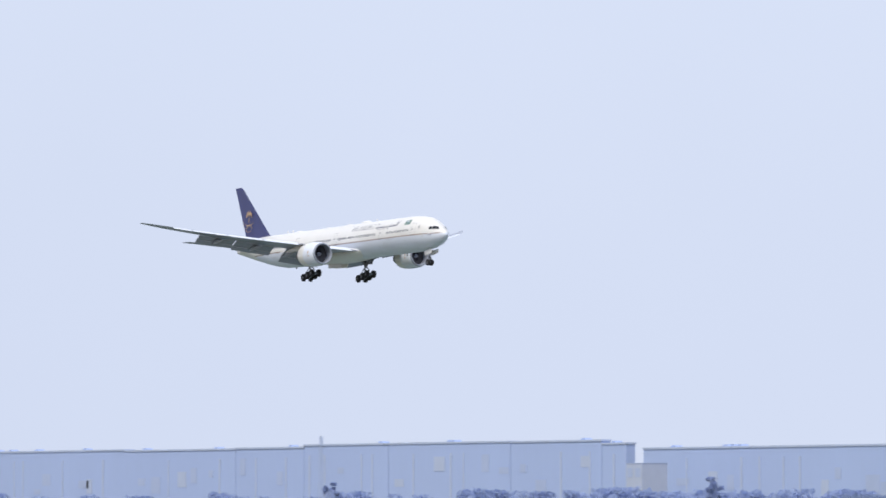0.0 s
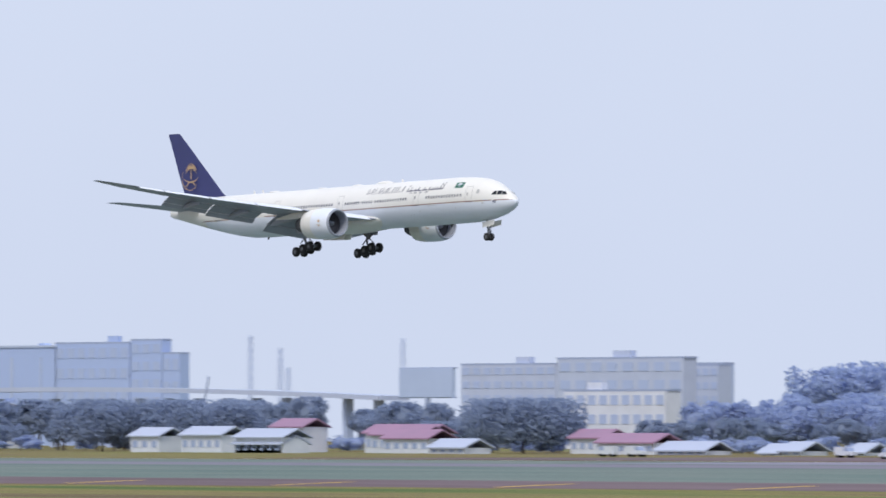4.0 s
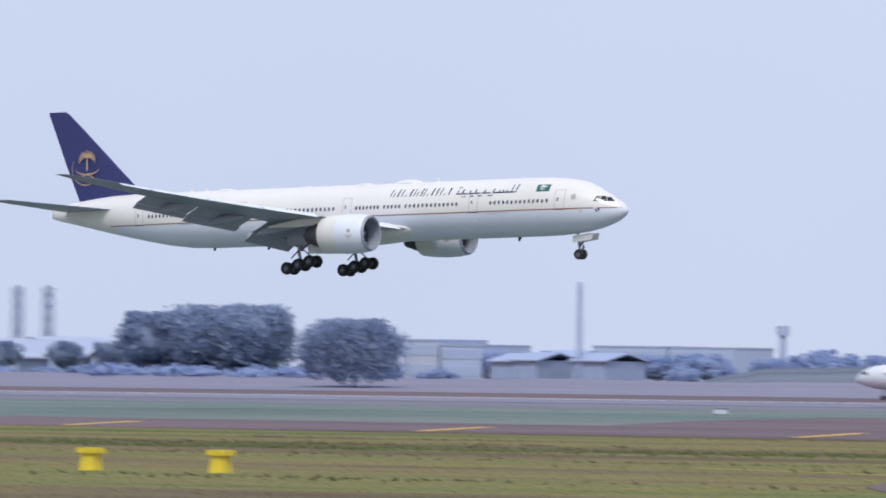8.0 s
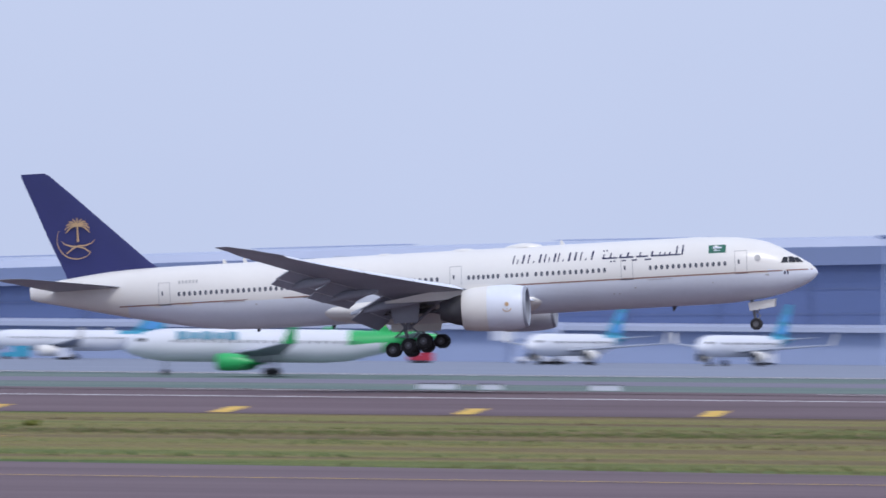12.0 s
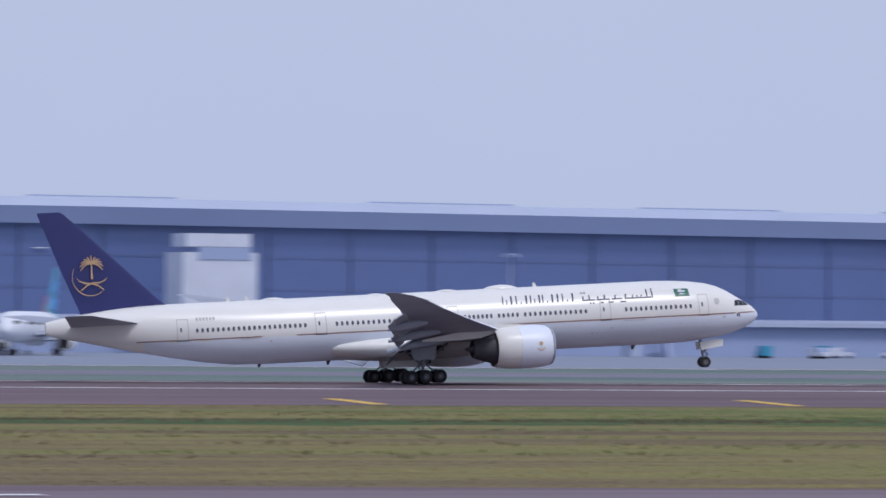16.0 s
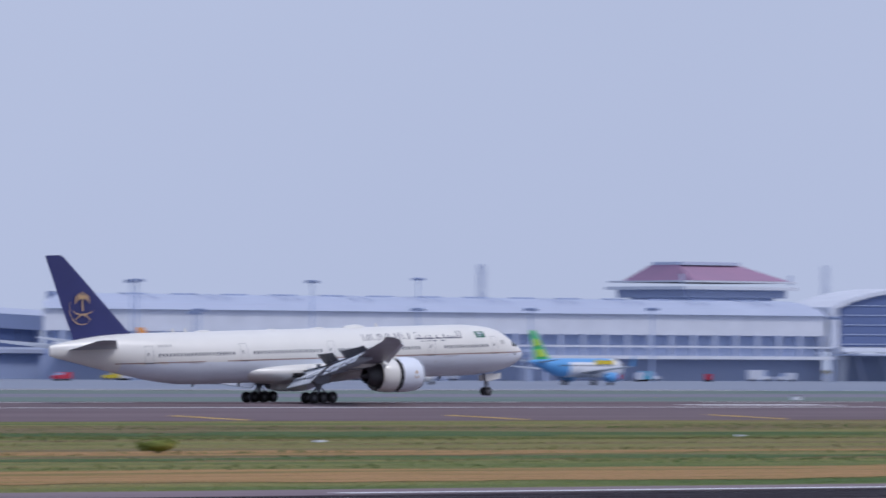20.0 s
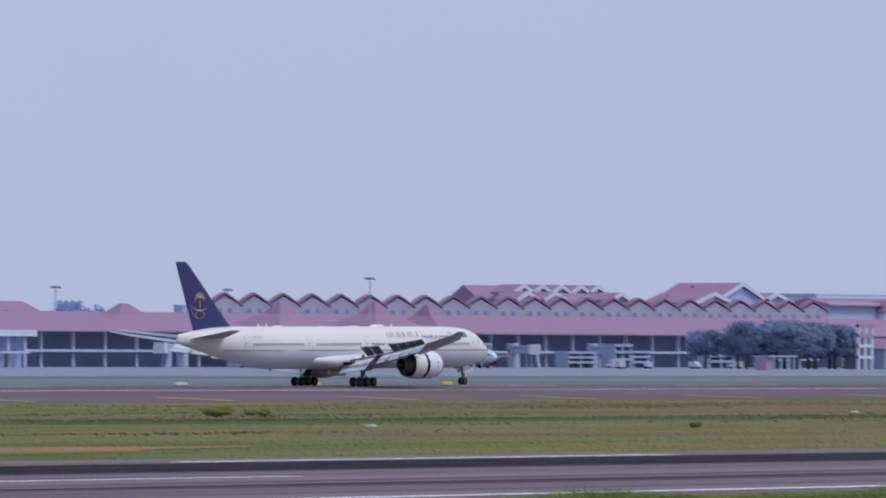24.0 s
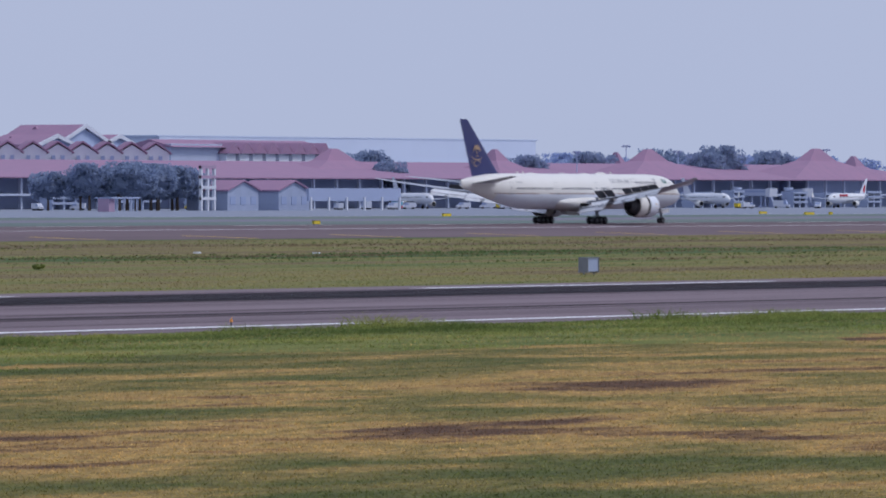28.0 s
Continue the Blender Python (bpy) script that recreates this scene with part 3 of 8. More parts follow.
def wing_ring(le, chord, y, z, thick, twist=0.0, n=12):
    """A closed aerofoil outline whose leading edge is le metres behind the nose."""
    up, lo = [], []
    for k in range(n + 1):
        u = (1 - math.cos(math.pi * k / n)) / 2
        h = thick * 2.6 * (math.sqrt(u) * 0.62 - 0.30 * u - 0.32 * u * u * u)
        camber = 0.12 * thick * math.sin(math.pi * u)
        up.append((u, camber + h * 0.62))
        lo.append((u, camber - h * 0.38))
    pts = up + lo[-2:0:-1]
    co, si = math.cos(radians(twist)), math.sin(radians(twist))
    return [(NOSE - le - (u * chord * co - h * si), y, z - u * chord * si - h * 0 + h * co) for u, h in pts]


def side(pts, sgn):
    return [(x, y * sgn, z) for x, y, z in pts]


def skin_patch(s, s0, s1, z0, z1, sgn, out=0.02, nz=2, ns=1):
    """Lays a small plate on the fuselage side."""
    rows = []
    for i in range(nz + 1):
        z = z0 + (z1 - z0) * i / nz
        rows.append([(NOSE - (s0 + (s1 - s0) * j / ns), sgn * (skin(s0 + (s1 - s0) * j / ns, z) + out), CENTRE + z) for j in range(ns + 1)])
    s.loft(rows, False, 0, False)
    return s


def make_airliner():
    jet = thing("airliner", "white wide-body twin-engine airliner with a deep blue fin and gear down", "airliner")
    f = Shape().loft(fuselage_rings())
    body = part("fuselage", f, [M_WHITE, M_BELLY], jet, "cream-white painted fuselage", smooth=50)
    # lower side gets the bluish paint that imitates its shade
    for p in body.data.polygons:
        if p.center.z < CENTRE - 0.4 and p.center.x > NOSE - 64:
            p.material_index = 1
    # belly fairing round the wing root
    rings = []
    for k in range(15):
        u = k / 14
        s = 24.5 + 21.5 * u
        g = math.sin(math.pi * min(1, max(0, u))) ** 0.6
        rings.append([(NOSE - s, (2.1 + 1.75 * g) * math.sin(a) if abs(math.sin(a)) > 0 else 0.0, CENTRE - 1.75 + (0.75 + 0.75 * g) * math.cos(a) - 0.25 * g) for a in [2 * math.pi * j / 24 for j in range(24)]])
    part("belly_fairing", Shape().loft(rings), M_WHITE, jet, smooth=50)
    # cheat line, both sides
    for sgn in (-1, 1):
        s = Shape()
        st = [.5, 1, 1.6, 2.4, 3.4, 5, 7, 9, 12, 20, 30, 40, 48, 54, 58, 62, 64.5]
        s.loft([[(NOSE - a, sgn * (skin(a, z) + .018), CENTRE + z) for z in (-.45, -.34)] for a in st], False, 0, False)
        part("cheat_line", s, M_STRIPE, jet, "thin brown line below the windows")
    # cabin windows
    wm = Shape()
    wm.loft([[(0.15 * math.cos(a), 0.03, 0.235 * math.sin(a)) for a in [2 * math.pi * k / 10 for k in range(10)]],
             [(0.13 * math.cos(a), -0.016, 0.21 * math.sin(a)) for a in [2 * math.pi * k / 10 for k in range(10)]]], True)
    wmesh = wm.mesh("cabin_window", M_WINDOW)
    spans = [(8.2, 15.0, 14), (19.2, 25.5, 13), (26.3, 28.2, 5), (29.0, 31.7, 7), (34.6, 44.8, 20), (48.0, 58.7, 22)]
    for sgn in (-1, 1):
        for a, b, n in spans:
            for k in range(n):
                s = a + (b - a) * k / (n - 1)
                z = 0.5
                y = sgn * (skin(s, z) + 0.004)
                part("cabin_window", wmesh, None, jet, loc=pose(NOSE - s, y, CENTRE + z, -10, 0, 0 if sgn < 0 else 180))
    # doors: outline seams, sill and window
    for sgn in (-1, 1):
        for s in (6.75, 17.15, 32.9, 46.4, 60.1):
            door = Shape()
            for a, b, z0, z1 in ((s - .56, s - .5, -.35, 1.6), (s + .5, s + .56, -.35, 1.6), (s - .56, s + .56, 1.56, 1.62), (s - .5, s + .5, -.4, -.34)):
                skin_patch(door, a, b, z0, z1, sgn, 0.012, 4)
            d = part("cabin_door", door, M_LINE, jet, "closed cabin door with a grey outline")
            skw = Shape()
            skin_patch(skw, s + .1, s + .26, .42, .8, sgn, .016, 1)
            part("door_window", skw, M_WINDOW, d)
            sill = Shape()
            skin_patch(sill, s - .6, s + .6, -.5, -.4, sgn, .02, 1)
            part("door_sill", sill, M_DARKGREY, d)
    # cockpit windows
    for sgn in (-1, 1):
        for a0, a1, z0, z1, b0, b1 in ((1.3, 1.86, .30, .74, 1.78, 2.12), (1.93, 2.5, .30, .84, 2.18, 2.58), (2.57, 3.2, .32, .82, 2.65, 3.0)):
            w = Shape()
            rows = []
            for i in range(5):
                u = i / 4
                row = []
                for q in range(4):
                    sx = a0 + (b0 - a0) * u + ((a1 - a0) + ((b1 - b0) - (a1 - a0)) * u) * q / 3
                    zz = min(z0 + (z1 - z0) * u, prof(sx, TOP) - .03)
                    row.append((NOSE - sx + .03, sgn * (skin(sx, zz) + .03), CENTRE + zz + .015))
                rows.append(row)
            w.loft(rows, False, 0, False)
            part("cockpit_window", w, M_COCKPIT, jet, "dark cockpit window")
    # fin and tailplane
    fr = []
    for z, le, ch in ((8.0, 59.9, 9.6), (8.75, 61.0, 8.75), (9.3, 61.75, 8.25), (12.0, 64.6, 6.55), (15.5, 68.3, 4.2), (17.75, 70.75, 2.65), (18.0, 71.2, 2.2)):
        fr.append([(x, (zz - 0) * 1.0, z) for x, _, zz in wing_ring(le, ch, 0, 0, 0.40 * ch / 9)])
    part("fin", Shape().loft(fr), M_FIN, jet, "deep blue fin with a gold emblem", smooth=40)
    emblem(jet)
    for sgn in (-1, 1):
        st = Shape().loft([side(wing_ring(63.6 + 0.82 * (y - 0.8), 7.2 - .47 * (y - .8), y, CENTRE + 1.25 + .12 * y, .32 - .02 * y), sgn) for y in (.6, 3, 6, 9, 10.4)] + [side(wing_ring(72.6, 1.6, 10.75, CENTRE + 2.54, .06), sgn)])
        part("tailplane", st, M_GREY, jet, "grey-edged tailplane", smooth=40)
    for sgn in (-1, 1):
        make_wing(jet, sgn)
        make_engine(jet, sgn)
        make_main_gear(jet, sgn)
    make_nose_gear(jet)
    # domes and aerials on the back
    for s, l, h in ((25.2, 3.4, .42), (31.4, 2.2, .22), (49.0, 2.4, .24), (39, 1.6, .16)):
        r = []
        for k in range(7):
            u = k / 6
            g = math.sin(math.pi * (0.06 + 0.88 * u)) ** .7
            r.append([(NOSE - s - l * u, .75 * g * math.cos(a), CENTRE + 3.03 + h * g * max(0, math.sin(a))) for a in [math.pi * j / 8 for j in range(9)]])
        part("antenna_dome", Shape().loft(r, False, 0, False), M_WHITE, jet, smooth=60)
    for s, z, sg in ((23, 3.08, 1), (52.5, 3.08, 1), (54.4, 3.08, 1), (51.5, -2.95, -1), (44.5, -3.05, -1), (13, -3.1, -1)):
        part("blade_aerial", Shape().prism([(NOSE - s, CENTRE + z - sg * .1), (NOSE - s - .5, CENTRE + z - sg * .1), (NOSE - s - .5, CENTRE + z + sg * .42), (NOSE - s - .3, CENTRE + z + sg * .42)], -.03, .03), M_WHITE if sg > 0 else M_DARKGREY, jet)
    titles(jet)
    return jet


def emblem(jet):
    """A gold palm over two crossed blades in an open ring, on both sides of the fin."""
    cx, cz = 68.3, 12.95
    for sgn in (-1, 1):
        def y_at(z):
            return sgn * (0.335 - 0.02 * (z - 9))

        def strip(s, pts, widths):
            rows = []
            for i, (a, z) in enumerate(pts):
                a2, z2 = pts[min(i + 1, len(pts) - 1)]
                a1, z1 = pts[max(i - 1, 0)]
                d = math.hypot(a2 - a1, z2 - z1) or 1
                nx, nz = -(z2 - z1) / d, (a2 - a1) / d
                w = prof(i / (len(pts) - 1), widths)
                rows.append([(NOSE - a - nx * w, y_at(z), z + nz * w), (NOSE - a + nx * w, y_at(z), z - nz * w)])
            s.loft(rows, False, 0, False)
        trunk = Shape()
        strip(trunk, [(cx, cz), (cx, cz - .7), (cx, cz - 1.45)], [(0, .055), (1, .10)])
        whole = part("fin_emblem", trunk, M_GOLD, jet, "gold palm emblem over crossed blades")
        for k in range(11):
            a = radians(-18 + 216 * k / 10)
            c = abs(math.cos(a))
            frond = Shape()
            strip(frond, [(cx + u * 1.32 * math.cos(a) * (1 - .1 * u), cz - .02 + .95 * math.sin(a) * u + .6 * c * u - (.85 * c + .1) * u * u) for u in (0, .2, .4, .6, .8, .92, 1)], [(0, .04), (.4, .062), (.75, .06), (1, .01)])
            part("palm_frond", frond, M_GOLD, whole)
        for q in (-1, 1):
            b = Shape()
            strip(b, [(cx + q * x, cz + z) for x, z in ((-1.6, -1.3), (-1.25, -1.62), (-.7, -1.82), (0, -1.86 + .04 * q), (.55, -2.06), (.95, -2.36), (1.15, -2.5))], [(0, .01), (.3, .075), (.7, .06), (1, .05)])
            part("crossed_blade", b, M_GOLD, whole)
        rg = Shape()
        strip(rg, [(cx + .15 + 1.82 * math.cos(radians(a)), cz - 1.25 + 1.78 * math.sin(radians(a))) for a in range(-132, 31, 9)], [(0, .02), (.4, .055), (1, .015)])
        part("emblem_ring", rg, M_GOLD, whole)


def titles(jet):
    """The airline's lettering as plain bars, the flag and the small marks."""
    for sgn in (-1, 1):
        def bar(name, a0, a1, z0, z1, material, nz=2, ns=1, out=.02, parent=jet):
            s = Shape()
            skin_patch(s, a0, a1, z0, z1, sgn, out, nz, ns)
            return part(name, s, material, parent)
        def leaning(name, a0, z0, z1, w, lean):
            """An upright bar whose head leans towards the nose."""
            q = Shape()
            q.loft([[(NOSE - (a0 + d - lean * u), sgn * (skin(a0, z0 + (z1 - z0) * u) + .02), CENTRE + z0 + (z1 - z0) * u) for d in (0, w)] for u in (0, .5, 1)], False, 0, False)
            part(name, q, M_NAVY, jet)
        for k, (a, w) in enumerate(((26.65, 1.05), (25.1, 1.2), (23.75, 1.05), (22.4, 1.15), (21.85, .2), (20.3, 1.2))):
            leaning("title_bar", a, 1.5, 2.3, .17, .16)
            if w > .4:
                leaning("title_bar", a + w - .13, 1.5, 2.3, .12, .16)
                leaning("title_bar", a + w * .5, 1.5, (1.95, 1.7)[k % 2], .1, .08)
        # the script: a broken base line, uprights and dots
        for a0, a1 in ((12.2, 14.9), (15.2, 16.3), (16.5, 17.9), (18.0, 19.4)):
            bar("script_bar", a0, a1, 1.5, 1.64, M_NAVY, 1, 3)
        for a0, z1, w in ((12.0, 2.4, .15), (12.55, 2.35, .14), (13.2, 1.86, .12), (13.65, 1.86, .12), (14.1, 1.9, .12), (14.8, 2.0, .16), (15.9, 1.95, .14), (17.0, 2.0, .18), (17.7, 1.9, .14), (18.6, 2.05, .13), (19.25, 1.95, .14)):
            leaning("script_bar", a0, 1.52, z1, w, .1)
        for a0, a1 in ((14.9, 15.5), (16.2, 16.7), (17.2, 17.6)):
            bar("script_bar", a0, a1, 1.22, 1.34, M_NAVY, 1)
        for a0, z0 in ((18.2, 1.2), (18.5, 1.2), (18.9, 2.2), (19.2, 2.2)):
            bar("script_dot", a0, a0 + .15, z0, z0 + .13, M_NAVY, 1)
        flag = bar("flag", 8.1, 9.65, 1.5, 2.24, M_FLAG, 4)
        tagged(flag, "green flag with white bars")
        bar("flag_bar", 8.45, 9.3, 1.92, 2.06, M_WALL_WHITE, 1, 1, .03, flag)
        bar("flag_bar", 8.6, 9.2, 1.71, 1.77, M_WALL_WHITE, 1, 1, .03, flag)
        for k in range(6):
            bar("small_bar", 56.9 + k * .33, 57.1 + k * .33, 1.42, 1.72, M_LINE, 1)
        bar("nose_bar", 2.55, 2.7, -.75, -.45, M_NAVY, 1)
        bar("nose_bar", 2.8, 2.95, -.75, -.45, M_NAVY, 1)
        for b, z, w, h in ((4.3, -.78, .3, .12), (9.3, -1.2, .1, .1), (17.9, -1.75, .12, .1), (18.4, -1.75, .12, .1), (16.4, -1.3, .16, .1), (30, -1.2, .14, .1), (51.4, -.9, .16, .12), (13.0, -.62, 2.2, .05), (52.5, -.55, 2.0, .05)):
            bar("service_panel", b, b + w, z, z + h, M_LINE, 1, 1, .015)
        badge = Shape()
        badge.add([(NOSE - 5.25 + .3 * math.cos(q), sgn * (skin(5.25, .87 + .3 * math.sin(q)) + .06), CENTRE + .87 + .3 * math.sin(q)) for q in [2 * math.pi * k / 12 for k in range(12)]], [tuple(range(12))])
        part("round_badge", badge, M_LINE, jet)


WING_ST = [(2.0, 25.2, 14.6, 3.75, .95), (4.5, 27.0, 12.9, 3.95, .85), (9.6, 30.6, 10.1, 4.75, .62), (11.0, 31.6, 9.6, 4.95, .56), (18, 36.7, 7.2, 6.0, .4), (25, 41.7, 4.9, 7.15, .28), (29.2, 44.6, 3.5, 7.95, .2), (31.2, 46.7, 2.3, 8.4, .13), (32.4, 48.7, 1.2, 8.75, .05)]


def wing_at(y):
    out = []
    for k in range(1, 5):
        out.append(prof(y, [(w[0], w[k]) for w in WING_ST]))
    return out


def make_wing(jet, sgn):
    s = Shape().loft([side(wing_ring(le, ch * (0.86 if y < 28 else 1), y, z, th), sgn) for y, le, ch, z, th in WING_ST])
    wing = part("wing", s, M_GREY, jet, "grey swept wing with flaps lowered", smooth=40)
    WINGS.append((wing, sgn))
    # lowered flaps, in three spans, each in two elements
    for a, b, main, aft in ((3.3, 9.4, 2.5, 1.4), (11.4, 17.4, 1.8, .85), (17.6, 23.2, 1.5, .7)):
        for first in (True, False):
            r = []
            for y in (a, b):
                le, ch, z, th = wing_at(y)
                back, down = le + ch * .80, .12
                if not first:
                    back, down = back + main * .80, down + main * .45
                r.append(side(wing_ring(back, main if first else aft, y, z - down, .2, 26 if first else 38, 6), sgn))
            flap = part("flap", Shape().loft(r), M_GREY, wing, "lowered flap, grey below and painted lighter on its lit top", smooth=40)
            # a paler skin laid on top stands in for the lit upper face
            top = [[(x, y_, z_ + .07) for x, y_, z_ in ring] for ring in r]
            part("top_skin", Shape().loft(top), M_FLAP_LIT, flap, "pale skin added for the lit flap top")
    # leading-edge slats
    for a, b in ((3.8, 8.2), (11.2, 16), (16.2, 21), (21.2, 26), (26.2, 28.8)):
        r = []
        for y in (a, b):
            le, ch, z, th = wing_at(y)
            r.append(side(wing_ring(le - ch * .05 - .2, ch * .11 + .2, y, z - .22, .18, -24, 6), sgn))
        part("slat", Shape().loft(r), M_BELLY, wing, smooth=40)
    # flap track fairings
    for y in (8.8, 14.5, 20.5):
        le, ch, z, th = wing_at(y)
        L = ch * .62
        r = []
        for k in range(8):
            u = k / 7
            g = math.sin(math.pi * (0.08 + .84 * u)) ** .8
            r.append([(NOSE - (le + ch * .5 + L * u), sgn * (y + .28 * g * math.cos(t)), z - .35 - .75 * u * u * L / 6 - .25 + .42 * g * math.sin(t)) for t in [2 * math.pi * j / 10 for j in range(10)]])
        part("flap_fairing", Shape().loft(r), M_GREY, wing, smooth=50)
    # spoilers, hinged on the upper surface along the swept line behind the spar
    for a, b in ((4.9, 7.0), (7.1, 9.2), (11.9, 14.2), (14.3, 16.6), (16.7, 19.0), (19.1, 21.4)):
        ends = []
        for y in (a, b):
            le, ch, z, th = wing_at(y)
            ends.append(Vector((NOSE - (le + ch * .64), sgn * y, z + th * .42 + .05)))
        along = (ends[1] - ends[0]) * sgn
        half = along.length / 2 - .05
        yv = along.normalized()
        xv = yv.cross(Vector((0, 0, 1))).normalized()
        hinge = Matrix.Translation((ends[0] + ends[1]) / 2) @ Matrix((xv, yv, xv.cross(yv))).transposed().to_4x4()
        c0, c1 = (wing_at(y)[1] * .135 for y in ((a, b) if sgn > 0 else (b, a)))
        sp = part("spoiler", Shape().loft([[(0, -half, z), (0, half, z), (-c1, half, z - .04), (-c0, -half, z - .04)] for z in (0, .07)]), M_DARKGREY, wing, "dark spoiler panel", loc=hinge)
        SPOILERS.append((sp, hinge))


SPOILERS, SLEEVES, BOGIES, WINGS = [], [], [], []


def make_engine(jet, sgn):
    y, z, s0 = 9.65, 3.15, 25.55
    eng = part("engine", Shape().lathe([(0, 1.62), (-.12, 1.78), (-.5, 1.95), (-1.4, 2.06), (-2.7, 2.08), (-3.45, 2.05)], origin=(NOSE - s0, sgn * y, z)), M_BELLY, jet, "large white turbofan nacelle", smooth=60)
    part("inlet_lip", Shape().lathe([(.0, 1.66), (.06, 1.72), (0, 1.80), (-.2, 1.875), (-.2, 1.6), (0, 1.58), (.0, 1.66)], origin=(NOSE - s0, sgn * y, z)), M_GREY, eng, "pale grey inlet lip", smooth=60)
    part("inlet_duct", Shape().lathe([(-.05, 1.6), (-.8, 1.57), (-1.7, 1.6)], origin=(NOSE - s0, sgn * y, z)), M_GREY, eng, smooth=60)
    fan = Shape().lathe([(-1.6, 1.6), (-1.6, .35)], origin=(NOSE - s0, sgn * y, z), n=28)
    part("fan_disc", fan, M_BLACK, eng)
    bl = Shape()
    for k in range(22):
        a = 2 * math.pi * k / 22
        co, si = math.cos(a), math.sin(a)
        pts = []
        for r, wd, dx in ((.35, .12, 0), (1.0, .17, .06), (1.57, .2, .12)):
            for q in (-1, 1):
                pts.append((NOSE - s0 - 1.5 + q * .12 * (1 - r / 3), sgn * y + r * co - q * wd * si, z + r * si + q * wd * co))
        bl.add(pts, [(0, 1, 3, 2), (2, 3, 5, 4)])
    part("fan_blades", bl, M_DARKGREY, eng)
    part("spinner", Shape().lathe([(-.75, .02), (-.95, .2), (-1.5, .38)], origin=(NOSE - s0, sgn * y, z)), M_GREY, eng, smooth=60)
    part("cascade", Shape().lathe([(-3.2, 1.86), (-4.6, 1.84)], origin=(NOSE - s0, sgn * y, z)), M_BLACK, eng, "dark reverser cascade behind the sleeve")
    slv = part("reverser_sleeve", Shape().lathe([(-3.46, 1.9), (-3.46, 2.05), (-4.6, 2.0), (-5.7, 1.84), (-5.8, 1.79), (-5.3, 1.74), (-3.6, 1.88)], origin=(0, 0, 0)), M_WHITE, jet, "white sliding rear sleeve of the nacelle", smooth=50, loc=(NOSE - s0, sgn * y, z))
    SLEEVES.append((slv, (NOSE - s0, sgn * y, z)))
    # black ring and darkened cowl imitate the shade inside the exit
    part("duct_exit", Shape().lathe([(-5.2, 1.8), (-5.1, 1.3)], origin=(NOSE - s0, sgn * y, z)), M_BLACK, eng, "black ring standing in for the shaded fan exit")
    part("core_cowl", Shape().lathe([(-4.2, 1.6), (-5.6, 1.52), (-6.7, 1.25), (-7.0, 1.15)], origin=(NOSE - s0, sgn * y, z)), M_DARKGREY, eng, "core cowl darkened like the shaded exit", smooth=50)
    part("core_nozzle", Shape().lathe([(-7.0, 1.14), (-7.9, .85), (-7.9, .7), (-7.0, .75), (-7.0, .55), (-8.6, .12), (-8.65, .01)], origin=(NOSE - s0, sgn * y, z)), M_DARKGREY, eng, "dark metal exhaust nozzle", smooth=50)
    pyl = Shape()
    pyl.loft([[(NOSE - a, sgn * (y + q * w), zz) for q in (-1, 1)] + [(NOSE - a, sgn * (y + q * w), zb) for q in (1, -1)] for a, w, zz, zb in ((27.2, .05, 5.0, 4.9), (28.6, .3, 5.35, 4.7), (31, .38, 5.45, 4.3), (34.5, .32, 4.9, 4.1), (38.5, .08, 4.3, 4.1))])
    part("engine_pylon", pyl, M_WHITE, jet, smooth=40)
    # small round emblem on both flanks of the nacelle
    for q in (-1, 1):
        em = Shape()
        for a0, a1, r0, r1, c in ((0, 360, .0, .2, .3), (200, 340, .34, .42, .02), (150, 390, .0, .06, -.12)):
            n = 10
            def on(ang, r):
                zz = c + r * math.sin(radians(ang))
                return (NOSE - s0 - 1.6 + r * math.cos(radians(ang)), sgn * y + q * (math.sqrt(2.09 ** 2 - zz * zz) + .01), z + zz)
            em.loft([[on(a0 + (a1 - a0) * k / n, r) for k in range(n + 1)] for r in (r0 + .005, r1)], False, 0, False)
        part("engine_emblem", em, M_GOLD, eng, "small gold emblem")


M_HUB = mat("brake-dusted wheel hub", (0.11, 0.11, 0.12), 0.6, 0.3, var=0.2, scale=0.4)


def wheel_mesh(r, w):
    t = Shape().lathe([(-w / 2, r * .5), (-w / 2, r * .86), (-w * .38, r * .97), (-w * .2, r), (w * .2, r), (w * .38, r * .97), (w / 2, r * .86), (w / 2, r * .5)], "y", 22)
    h = Shape().lathe([(-w * .42, .02), (-w * .40, r * .3), (-w * .46, r * .52), (w * .46, r * .52), (w * .40, r * .3), (w * .42, .02)], "y", 18)
    return t.mesh("tyre", M_TYRE, 40), h.mesh("wheel_hub", M_HUB, 40)


